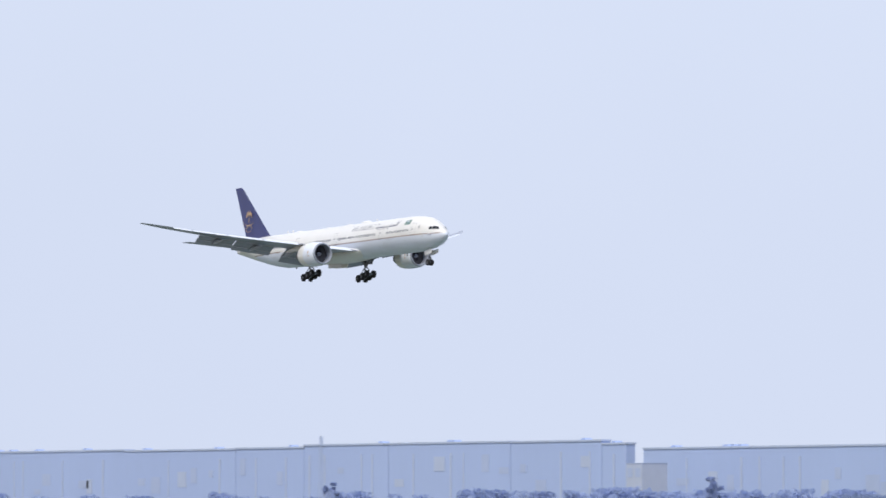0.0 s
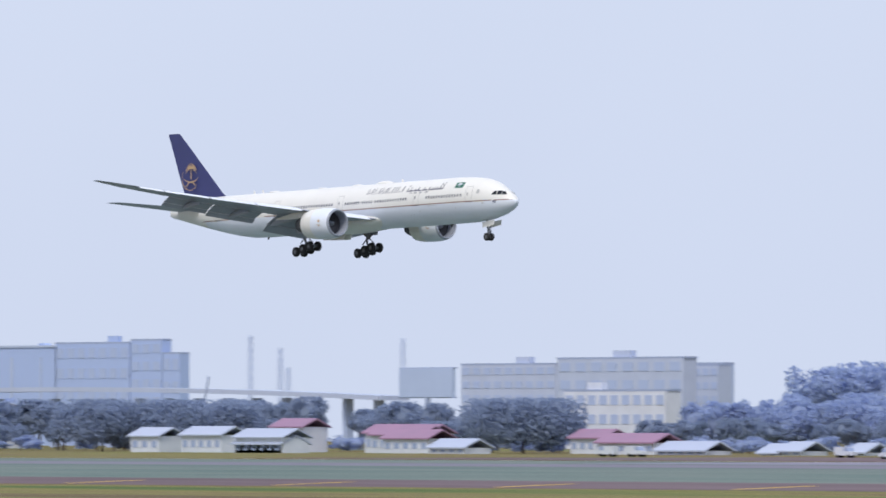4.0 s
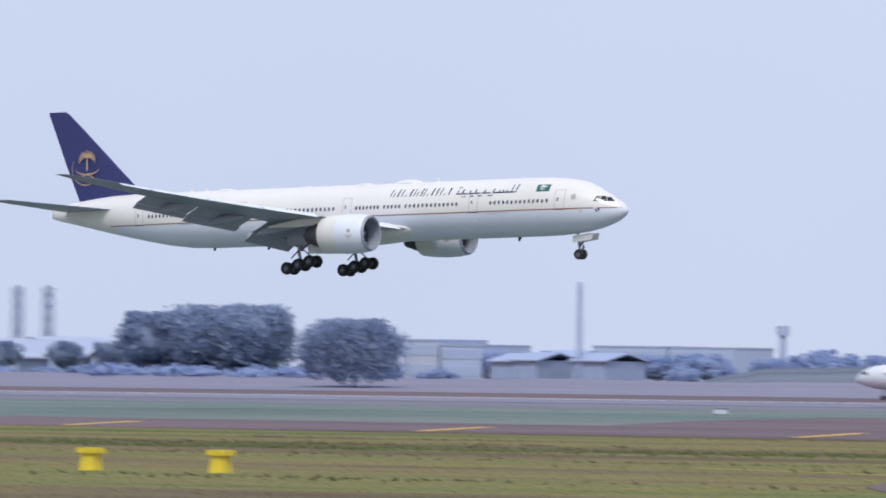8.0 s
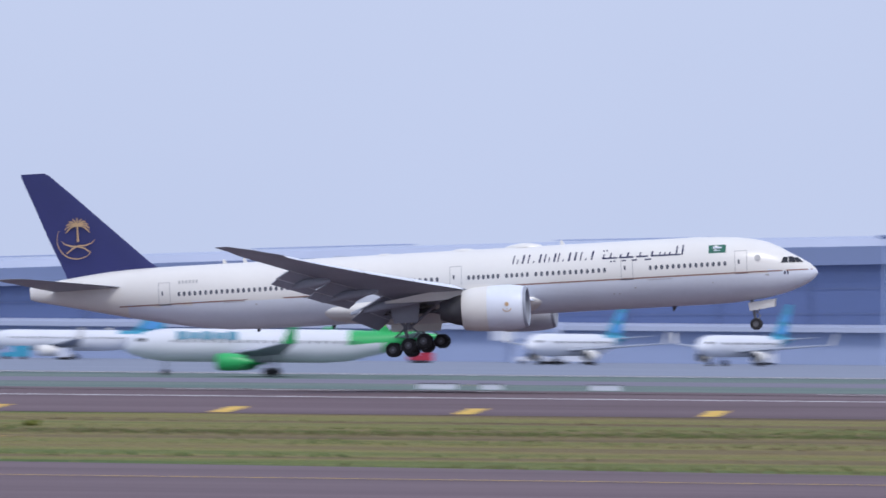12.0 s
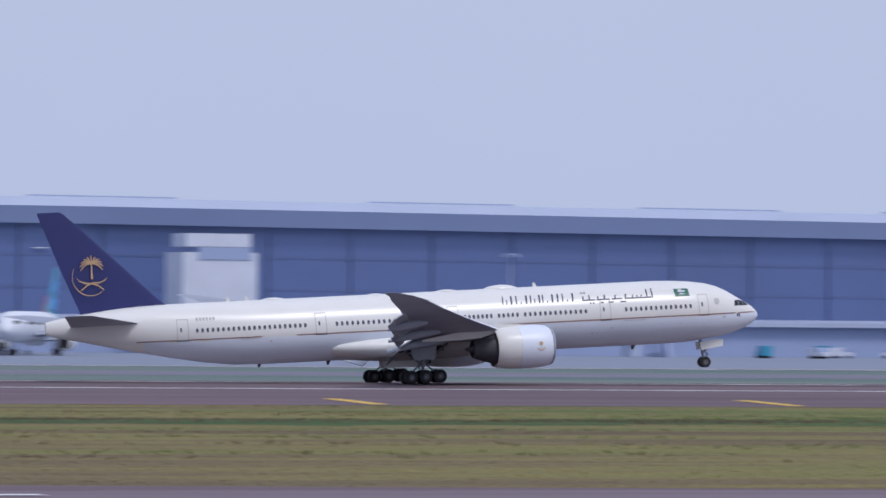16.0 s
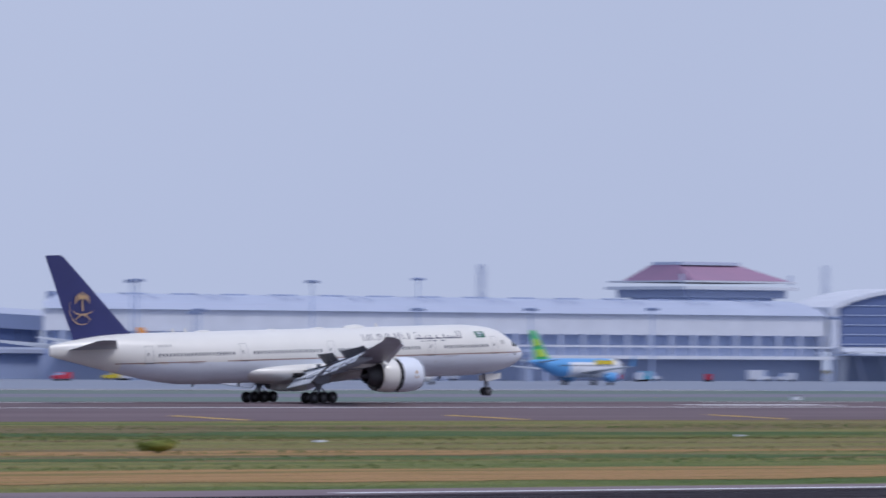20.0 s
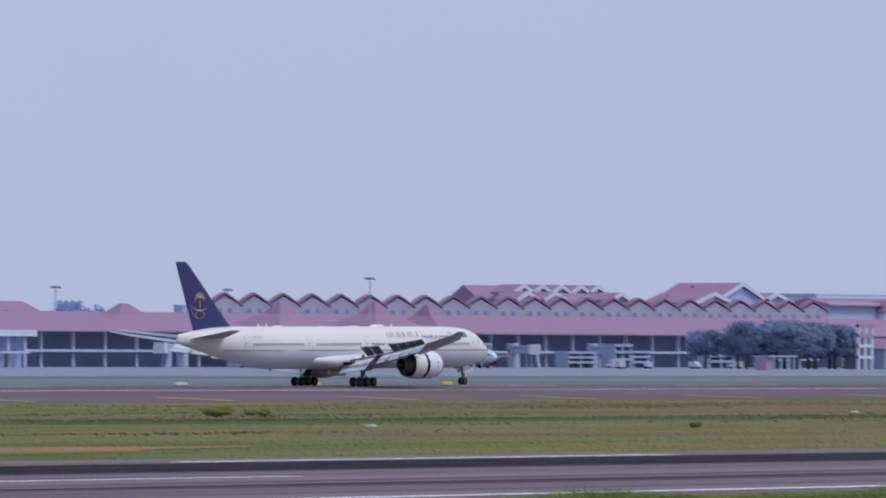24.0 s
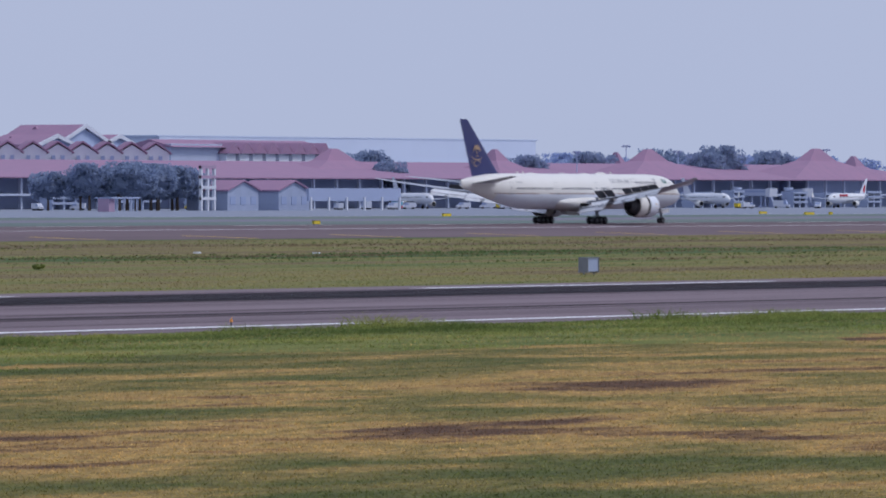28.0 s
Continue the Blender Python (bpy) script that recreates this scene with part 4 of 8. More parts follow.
def make_main_gear(jet, sgn):
    y = 5.49
    leg = Shape().tube((0, sgn * y, 4.6), (0, sgn * y, 1.7), .26, .22, 14)
    g = part("main_gear_leg", leg, M_STEEL, jet, "grey main landing gear leg", smooth=50)
    for p0, p1, r in (((.1, y - 2.0, 3.9), (0, y, 2.3), .11), ((2.6, y, 3.8), (.15, y, 1.9), .13), ((-2.3, y, 3.7), (-.15, y, 1.9), .12), ((1.3, y, 1.0), (.1, y, 2.0), .08), ((-1.3, y, 1.0), (-.1, y, 2.0), .08), ((-.5, y, 3.2), (-.35, y, 1.4), .09)):
        part("gear_brace", Shape().tube((p0[0], sgn * p0[1], p0[2]), (p1[0], sgn * p1[1], p1[2]), r, r, 8), M_STEEL, g)
    # solid black slab in place of the well's shade
    part("wheel_well", Shape().box((0, sgn * 3.9, 3.35), (4.6, 2.6, .5)), M_BLACK, jet, "black slab standing in for the shaded wheel well")
    part("gear_door", Shape().prism([(1.3, 4.3), (-1.6, 4.2), (-1.2, 2.3), (1.0, 2.3)], sgn * (y + .75), sgn * (y + .82)), M_GREY, jet, "grey main gear door")
    part("inner_gear_door", Shape().prism([(2.4, 2.7), (-2.4, 2.7), (-2.3, 1.6), (2.0, 1.5)], sgn * .6, sgn * .68), M_WHITE, jet)
    bog = part("bogie", Shape().box((0, 0, 0), (3.3, .42, .42)).tube((0, 0, 0), (0, 0, .55), .34, .28, 12).tube((0, 0, .4), (0, 0, 1.6), .16, .16, 10), M_STEEL, jet, "six-wheel bogie beam", loc=(0, sgn * y, .67))
    t, h = wheel_mesh(.67, .5)
    for dx in (-1.47, 0, 1.47):
        part("axle", Shape().tube((dx, -.95, 0), (dx, .95, 0), .11), M_STEEL, bog)
        for dy in (-.7, .7):
            part("tyre", t, None, bog, "black tyre", loc=(dx, dy, 0))
            part("wheel_hub", h, None, bog, loc=(dx, dy, 0))
    BOGIES.append((bog, sgn * y))


def make_nose_gear(jet):
    x = 31.2
    g = part("nose_gear_leg", Shape().tube((x - .35, 0, 3.0), (x, 0, .6), .16, .13, 12).tube((x + 1.1, 0, 2.6), (x - .05, 0, 1.5), .08), M_STEEL, jet, "nose landing gear leg", smooth=50)
    part("torque_link", Shape().prism([(x + .1, 1.7), (x + .5, 1.3), (x + .1, .8), (x + .05, .95), (x + .32, 1.3), (x + .05, 1.6)], -.1, .1), M_STEEL, g)
    part("nose_axle", Shape().tube((x, -.5, .54), (x, .5, .54), .09), M_STEEL, g)
    part("taxi_light", Shape().tube((x + .2, -.22, 1.75), (x + .28, -.22, 1.75), .1).tube((x + .2, .22, 1.75), (x + .28, .22, 1.75), .1), M_METAL, g)
    t, h = wheel_mesh(.54, .42)
    for dy in (-.36, .36):
        part("nose_tyre", t, None, jet, "black nose tyre", loc=(x, dy, .54))
        part("nose_wheel_hub", h, None, jet, loc=(x, dy, .54))
    for sgn in (-1, 1):
        part("nose_gear_door", Shape().prism([(x + 1.9, 2.75), (x - .6, 2.5), (x - .5, 1.75), (x + 1.8, 2.05)], sgn * .62, sgn * .66), M_WHITE, jet, "white nose gear door")


airliner = make_airliner()

# ---- terminal: a long glass hall under an arched roof ----
T3Y = 1480.0
T3 = [(-417.2, 17.5), (-260.0, 21.0), (-201.0, 23.3), (-142.4, 25.3), (-62.4, 27.3), (20.2, 29.7), (300.0, 33.5), (456.3, 33.9),
      (684.9, 32.4), (744.4, 31.2), (851.0, 29.6), (977.8, 26.8), (1111.8, 20.6), (1155.0, 18.8)]


def t3_roof(x):
    return prof(x, T3)


M_GLASS_BAR = mat("blue-grey curtain wall bars", (0.05, 0.075, 0.185), 0.4, var=0.1, scale=10, haze=0.15)


def make_t3():
    t3 = thing("terminal_hall", "long terminal hall of blue glass under a pale arched roof", "terminal")
    a, b = T3[0][0], T3[-1][0]
    xs = [a + (b - a) * k / 80 for k in range(81)]
    F_ = lambda x: t3_roof(x) - 6.0
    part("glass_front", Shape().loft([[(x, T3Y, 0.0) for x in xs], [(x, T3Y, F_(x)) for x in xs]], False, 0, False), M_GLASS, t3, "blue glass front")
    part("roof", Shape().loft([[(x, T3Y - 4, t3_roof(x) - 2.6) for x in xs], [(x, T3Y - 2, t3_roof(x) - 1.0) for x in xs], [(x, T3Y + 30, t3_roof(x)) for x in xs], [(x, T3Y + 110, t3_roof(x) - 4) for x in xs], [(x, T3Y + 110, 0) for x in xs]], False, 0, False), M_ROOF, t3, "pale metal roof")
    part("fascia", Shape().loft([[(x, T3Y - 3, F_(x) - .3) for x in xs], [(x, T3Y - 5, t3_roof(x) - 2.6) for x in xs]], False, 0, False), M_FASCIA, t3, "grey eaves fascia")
    # mullions and transoms of the curtain wall
    mm = Shape().box((0, 0, .5), (.16, .4, 1)).mesh("mullion", M_GLASS_BAR)
    n = 84
    for k in range(n):
        x = a + 6 + (b - a - 12) * k / (n - 1)
        o = part("mullion", mm, None, t3, loc=(x, T3Y - .3, 0))
        o.scale = (1, 1, F_(x))
    for q in (.25, .5, .75):
        part("transom", Shape().loft([[(x, T3Y - .25, F_(x) * q) for x in xs], [(x, T3Y - .25, F_(x) * q + .14) for x in xs]], False, 0, False), M_GLASS_BAR, t3)
    # white bars before the glass stand in for the lit strip lights inside
    lr = random.Random(4)
    strip_mesh = Shape().box((0, 0, 0), (3.2, .2, .22)).mesh("strip_light", M_WALL_WHITE)
    for k in range(14):
        x = a + 30 + (b - a - 60) * (k + lr.random()) / 14
        part("strip_light", strip_mesh, None, t3, loc=(x, T3Y - .5, F_(x) * lr.choice((.62, .7, .8, .9))))
    # concourse in front, at apron level
    part("concourse_roof", Shape().loft([[(x, T3Y - 16, 6.6) for x in xs[2:]], [(x, T3Y - 16, 7.6) for x in xs[2:]], [(x, T3Y, 8.2) for x in xs[2:]]], False, 0, False), M_ROOF, t3)
    part("concourse_wall", Shape().loft([[(x, T3Y - 14, 0) for x in xs[2:]], [(x, T3Y - 14, 6.6) for x in xs[2:]]], False, 0, False), M_DARKWIN, t3)
    R_ = t3_roof(b)
    part("gable_end", Shape().add([(b, T3Y, 0), (b, T3Y - 3, F_(b)), (b, T3Y - 4, R_ - 2.6), (b, T3Y - 2, R_ - 1), (b, T3Y + 30, R_), (b, T3Y + 110, R_ - 4), (b, T3Y + 110, 0)], [(0, 1, 2, 3, 4, 5, 6)]), M_FASCIA, t3)
    # roof ribs and rails that break the skyline
    rib = Shape().box((0, 0, 0), (34, .3, .3)).mesh("roof_rail", M_FASCIA)
    for k in range(22):
        x = a + 90 + (b - a - 150) * k / 21 + random.uniform(-12, 12)
        sl = (t3_roof(x + 17) - t3_roof(x - 17)) / 34
        part("roof_rail", rib, None, t3, loc=pose(x, T3Y + 26, t3_roof(x) + .2, 0, -math.degrees(math.atan(sl)), 0))
    return t3


def make_head_hall():
    """The hall's head: a glass block under a deep white roof edge, with a canopy that curves down at its end."""
    Y = 1446
    x0, x1, x2 = -408.3, -345.7, -314.3
    zr, zg, zc = 26.2, 22.0, 10.3
    h = thing("head_hall", "glass head building of the terminal with a white curved canopy", "terminal")
    part("glass_front", Shape().box(((x0 + x1) / 2 + 1.5, Y + 18, (zg + zc) / 2), (x1 - x0 - 3, 34, zg - zc)), M_GLASS, h, "dark blue glass front")
    part("roof_edge", Shape().prism([(x0 - 2, zg - 1.5), (x1 + 1.5, zg), (x1 + 1.5, zr - 1.2), (x1 - 6, zr), (x0 - 2, zr - 2.5)], Y - 3, Y + 40), M_ROOF, h, "pale deep roof edge")
    part("end_post", Shape().box((x1 + .6, Y - 1, (zg + zc) / 2 - 1), (2.0, 3, zg - zc + 2)), M_WALL_WHITE, h)
    ring = [(x0 + 3 - 3.4 * math.sin(q), zc + 3.2 - 3.4 * math.cos(q)) for q in [math.pi / 2 * k / 8 for k in range(9)]]
    inner = [(x0 + 3 - 2.0 * math.sin(q), zc + 3.2 - 2.0 * math.cos(q)) for q in [math.pi / 2 * k / 8 for k in range(9)]]
    part("canopy_curl", Shape().loft([[(x, Y - 4, z) for x, z in ring], [(x, Y - 4, z) for x, z in inner], [(x, Y + 30, z) for x, z in inner], [(x, Y + 30, z) for x, z in ring], [(x, Y - 4, z) for x, z in ring]], False, 0, False), M_WALL_WHITE, h, "white curved canopy end")
    part("canopy", Shape().box(((x0 + 3 + x1) / 2, Y + 10, zc + .5), (x1 - x0 - 3, 28, 1.4)), M_WALL_WHITE, h, "white canopy slab")
    part("lower_front", Shape().box(((x0 + x1) / 2 + 2, Y + 16, zc / 2 - .1), (x1 - x0 - 8, 28, zc - .2)), M_DARKWIN, h)
    for k in range(9):
        part("column", Shape().box((x0 + 5 + (x1 - x0 - 8) * k / 8, Y, zc / 2), (1.0, 1.0, zc)), M_WALL, h)
    for k in range(1, 12):
        part("mullion", Shape().box((x0 + (x1 - x0) * k / 12, Y + .9, (zg + zc) / 2), (.2, .3, zg - zc)), M_GLASS_BAR, h)




make_t3()
make_head_hall()

# white stair tower against the glass
sx, sw, sz, sy = 488.4, 16.5, 25.4, 1455
st = thing("stair_tower", "white boxy service tower in front of the glass hall", "tower")
part("tower_wall", Shape().box((sx, sy, sz / 2 - 2), (sw, 12, sz - 4)), M_WALL_WHITE, st)
part("tower_louvre", Shape().box((sx + 1, sy - 6.1, sz - 4.2), (sw * .7, .3, 2.6)), M_FASCIA, st)
part("tower_top", Shape().box((sx, sy, sz - 1.4), (sw * .86, 10, 2.8)), M_WALL_WHITE, st)


# ---- simple far buildings ----
def block(x, w, top, y, depth=45, wall=None, name="office_building", label="distant pale concrete block", floors=0, cols=0, roof=None, base=0.0, rz=0, glass=None):
    b = thing(name, label, "building", pose(x, y + depth / 2, 0, 0, 0, rz))
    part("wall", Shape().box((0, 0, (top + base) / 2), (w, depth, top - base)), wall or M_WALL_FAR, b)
    part("roof", Shape().box((0, 0, top + .35), (w * 1.01, depth * 1.01, .7)), roof or M_FASCIA, b)
    if w > 40 and name != "far_block":
        part("roof_house", Shape().box((w * random.uniform(-.3, .3), 0, top + 1.8), (w * .14, depth * .4, 2.6)), wall or M_WALL_FAR, b)
    if floors and cols:
        ww, hh = w / cols * .62, (top - base) / floors * .5
        wm = Shape().box((0, 0, 0), (ww, .3, hh)).mesh("window", glass or M_FARWIN)
        for f in range(floors):
            for c in range(cols):
                part("window", wm, None, b, loc=(-w / 2 + w * (c + .5) / cols, -depth / 2 - .05, base + (top - base) * (f + .55) / floors))
    return b


# blue tones of these far surfaces are largely painted haze
M_FARWIN = mat("far window band", (0.33, 0.38, 0.49), 0.4, var=0.12, scale=12, haze=0.62)
M_SHED = mat("hazed blue-grey warehouse cladding", (0.27, 0.37, 0.60), 0.8, var=0.1, scale=26, fine=0.3, stretch=(1, 1, .25), haze=0.7)
M_SHED_PALE = mat("hazed pale warehouse cladding", (0.44, 0.49, 0.58), 0.8, var=0.06, scale=9, haze=0.45)


def warehouse(x0, x1, top, seed, y=1900, depth=5):
    """A huge flat-roofed block, flattened so that gaps show from the camera: cladding in broad shades, a few pale
    pilasters, loading bays and roof vents.
    """
    r = random.Random(seed)
    w = x1 - x0
    b = thing("warehouse", "huge flat-roofed blue-grey warehouse block beyond the trees", "building", pose((x0 + x1) / 2, y + depth / 2, 0))
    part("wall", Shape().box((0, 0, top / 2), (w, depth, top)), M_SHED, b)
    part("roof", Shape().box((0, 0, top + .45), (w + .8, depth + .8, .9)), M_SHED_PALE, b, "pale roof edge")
    front = -depth / 2
    x = -w / 2 + r.uniform(4, 14)
    while x < w / 2 - 6:
        if r.random() < .5:
            part("pilaster", Shape().box((x, front - .1, top * .45), (r.uniform(.8, 1.6), .5, top * .9)), M_SHED_PALE, b)
        else:
            bw = min(r.uniform(4, 11), w / 2 - x)
            part("loading_bay", Shape().box((x + bw / 2, front - .05, top * r.uniform(.5, .8)), (bw, .3, top * r.uniform(.06, .2))), M_FARWIN if r.random() < .75 else M_SHED_PALE, b)
        x += r.uniform(7, 24)
    for k in range(max(1, int(w / 45))):
        vx = r.uniform(-.45, .45) * w
        part("roof_vent", Shape().prism([(vx - 2, top + .9), (vx - 1.3, top + 1.8), (vx + 1.3, top + 1.8), (vx + 2, top + .9)], -2, 2), M_SHED, b)
    return b


for k, (x0, x1, top) in enumerate(((-3711, -3508, 45.1), (-3508, -3296, 44.8), (-3296, -3183, 44.3), (-3182.5, -3116, 44.6), (-3115.5, -3036, 45.6), (-3035.5, -2925, 45.6), (-2924.5, -2846, 45.4), (-2845.5, -2825, 43.8),
                                  (-2810.5, -2576, 41.2), (-2565.5, -2441.5, 40.6), (-2441, -2414.6, 41.2), (-2414, -2354, 40.4), (-2340.4, -2283, 40.2))):
    warehouse(x0, x1, top, 300 + k)
for q, f, c in (((-2404.9, 27.1, 40.4, 1880), 0, 0), ((-2260.1, 46.9, 41.5, 1900), 5, 7), ((-2226.2, 19.3, 42.5, 1900), 6, 3), ((-2210.7, 10.5, 37.0, 1900), 4, 2)):
    block(*q, depth=5, wall=M_SHED, label="blue-grey multi-storey block beyond the trees", floors=f, cols=c)
block(-2196.6, 9.9, 30.9, 1700, depth=4, wall=M_WALL_WHITE, label="white concrete silo tower block", name="silo_tower")
block(-2187.6, 5.3, 27.9, 1700, depth=3, wall=M_WALL_WHITE, label="white concrete silo tower block", name="silo_tower")
block(-2744.4, 12.9, 33.5, 1850, depth=14, wall=M_WALL, label="small pale tower block", floors=4, cols=2)
# city blocks
for q, f, c, w in (((-2013.3, 52.9, 31.4, 1900), 6, 9, M_WALL), ((-1900.8, 65.9, 32.6, 1850), 5, 8, M_WALL), ((-1908.7, 17.6, 30.4, 1900), 6, 4, M_WALL), ((-1749.3, 49.2, 19.4, 1700), 3, 9, M_WALL_WHITE), ((-2006.7, 17.2, 32.4, 2000), 7, 4, M_WALL_FAR),
                   ((-1851.5, 34.8, 31.9, 2050), 9, 8, M_SHED), ((-1827.2, 12.6, 33.0, 2050), 9, 3, M_WALL_FAR), ((-1811.5, 17.6, 33.4, 2050), 9, 4, M_SHED),
                   ((-1572.0, 7.9, 17.4, 1650), 4, 3, M_WALL_WHITE), ((-1559.8, 10.7, 18.6, 1650), 4, 4, M_WALL_WHITE), ((-1589.8, 17.4, 21.9, 1700), 5, 5, M_WALL), ((-1623.2, 20.5, 27.9, 1900), 6, 5, M_WALL_FAR),
                   ((-1715.8, 11.7, 28.2, 2000), 6, 3, M_WALL_FAR)):
    block(*q, depth=7, wall=w, label="city office block with rows of windows", floors=f, cols=c)
# dark mound-shaped mall with white panels
for q in ((-1299.1, 14.4, 23.1, 1750), (-1275.1, 39.7, 26.4, 1750), (-1248.2, 35.1, 22.6, 1760)):
    block(*q, depth=40, wall=M_FASCIA, label="dark grey shopping hall above the trees", name="hall")
block(-1239.6, 16.2, 28.8, 1740, depth=6, wall=M_WALL_WHITE, label="tall white slab with a blank hoarding face", name="billboard_building")
block(-1224.1, 15.0, 20.8, 1720, depth=6, wall=M_WALL_WHITE, label="white block below the billboard")
# a terrace of low airport sheds on the far side
for q, w in (((-1119.3, 12.6, 11.9, 1900), M_WALL), ((-1104.8, 14.3, 10.4, 1900), M_WALL_FAR), ((-1266.7, 30.4, 11.8, 2300), M_WALL_FAR), ((-1237.0, 26.5, 11.6, 2300), M_WALL_FAR)):
    block(*q, depth=30, wall=w, label="low pale airport building", name="airport_building", floors=2, cols=8)


def gable_hall(x, w, eave, ridge, y, depth, wall, roof, name, label, along=True, bays=0):
    """A hall with a pitched roof; along: the ridge runs along the runway."""
    h = thing(name, label, "building", pose(x, y + depth / 2, 0))
    part("wall", Shape().box((0, 0, eave / 2), (w, depth, eave)), wall, h)
    o = .8
    if along:
        part("roof", Shape().prism([(-depth / 2 - o, eave - .2), (0, ridge), (depth / 2 + o, eave - .2), (depth / 2 + o, eave + .15), (0, ridge + .4), (-depth / 2 - o, eave + .15)], -w / 2 - o, w / 2 + o, "x"), roof, h)
    else:
        part("gable", Shape().prism([(-w / 2, eave), (w / 2, eave), (0, ridge)], -depth / 2, depth / 2), wall, h)
        part("roof", Shape().prism([(-w / 2 - o, eave - .2), (0, ridge + .1), (w / 2 + o, eave - .2), (w / 2 + o, eave + .25), (0, ridge + .6), (-w / 2 - o, eave + .25)], -depth / 2 - o, depth / 2 + o), roof, h)
    for k in range(bays):
        part("window", Shape().box((-w / 2 + w * (k + .5) / bays, -depth / 2 - .05, eave * .5), (w / bays * .5, .2, eave * .4)), M_DARKWIN, h)
    return h


# houses and sheds before the trees
for (x, w, top, y), roof in (((-1373.5, 17.2, 5.8, 1260), M_RED_TILE), ((-1336.3, 12.9, 3.5, 1240), M_ROOF), ((-1327.2, 12.0, 6.0, 1280), M_RED_TILE), ((-1272.0, 19.8, 4.9, 1240), M_RED_TILE), ((-1242.7, 16.5, 3.0, 1230), M_ROOF), ((-1408.4, 18.6, 4.3, 1240), M_ROOF),
                             ((-1407.9, 18.8, 6.0, 1240), M_ROOF), ((-1398.9, 24.6, 7.2, 1280), M_RED_TILE), ((-1388.2, 19.5, 6.7, 1270), M_RED_TILE), ((-1212.8, 6.5, 2.5, 1230), M_ROOF), ((-1205.5, 6.8, 3.0, 1230), M_ROOF), ((-1184.2, 5.9, 2.7, 1230), M_ROOF),
                             ((-1453.8, 16.1, 6.6, 1260), M_ROOF), ((-1359.7, 14.9, 7.7, 1500), M_ROOF), ((-1464.5, 12.6, 8.8, 1300), M_RED_TILE), ((-1476.9, 11.7, 6.3, 1260), M_ROOF)):
    gable_hall(x, w, top - 2.0, top, y, 9, M_WALL_WHITE, roof, "house", "small house with a %s roof at the airfield's edge" % ("red tile" if roof is M_RED_TILE else "pale sheet"), True, max(1, int(w / 3)))
hx, hw, hz, hy = -1872.6, 41.3, 15.4, 1500
gable_hall(hx, hw, hz - 2, hz, hy, 30, M_WALL_WHITE, M_ROOF, "shed", "white shed among the trees")
hx, hw, hz, hy = -1121.8, 33.0, 7.0, 1280
gable_hall(hx, hw - 12, hz - 3.2, hz, hy, 12, M_CREAM, M_WALL, "hall", "cream hall with a pale pitched roof", True, 9)
for q in ((-959.0, 13.7, 9.4, 1420), (-942.4, 18.8, 9.9, 1420), (-934.9, 6.3, 9.2, 1400), (-871.2, 9.5, 8.3, 1300), (-854.1, 8.7, 8.8, 1300), (-843.3, 8.6, 8.6, 1300)):
    gable_hall(q[0], q[1], q[2] - 3, q[2], q[3], 30, M_FASCIA, M_ROOF, "hangar", "dark hangar with a pale metal roof", False, 0)
for q in ((-861.2, 5.7, 7.5, 1500), (-854.8, 6.8, 7.8, 1500), (-858.0, 9.3, 8.4, 1520), (-837.3, 8.9, 7.8, 1500)):
    gable_hall(q[0], q[1], q[2] - 1.6, q[2], q[3], 20, M_FASCIA, M_FASCIA, "shed", "low grey shed with a pitched roof", True, 2)


# ---- airfield huts ----
def striped_hut(x, w, top, y, base, stripes, depth=1.6, roof=None, name="equipment_hut", label="red and white striped equipment hut on the grass"):
    h = thing(name, label, "hut", pose(x, y, base))
    n = stripes
    for k in range(n):
        part("wall_panel", Shape().box((-w / 2 + w * (k + .5) / n, 0, (top - base) / 2), (w / n, depth, top - base)), M_DULLRED if k % 2 == 0 else M_WALL_WHITE, h)
    part("hut_roof", Shape().box((0, 0, top - base + .1), (w + .3, depth + .3, .2)), roof or M_WALL_WHITE, h)
    return h


striped_hut(-480.6, 6.5, 2.3, 612, base=-0.85, stripes=7)
striped_hut(11.1, 8.1, 1.4, 612, base=-0.85, stripes=7)


def low_station(x, w, top, y, wall, roof, n, label, name="fire_station"):
    b = thing(name, label, "building", pose(x, y, 0))
    part("wall", Shape().box((0, 2.4, top * .42), (w * .92, 4, top * .84)), wall, b)
    part("flat_roof", Shape().box((0, 2.4, top - .5), (w, 5.6, 1.0)), roof, b)
    for k in range(n):
        part("bay", Shape().box((-w * .44 + w * .88 * (k + .5) / n, .3, top * .4), (w * .88 / n * .58, .3, top * .66)), M_WALL_WHITE, b)
    return b


low_station(-992.3, 56.0, 4.7, 1090, M_DULLRED, M_WALL_WHITE, 7, "long low red building under a white flat roof")
for q in ((-979.0, 49.0, 5.8, 1180), (-856.7, 33.0, 5.7, 1180)):
    low_station(*q, M_DULLRED, M_WALL_WHITE, 12, "long low shed with red and white bays", "shed")
q = (-739.8, 10.0, 6.0, 1060)
low_station(*q, M_WALL_WHITE, M_TEAL, 4, "white kiosk under a teal roof", "kiosk")
low_station(-1030.8, 30.8, 4.4, 1200, M_FASCIA, M_ROOF, 8, "long grey shed with a pale roof", "shed")


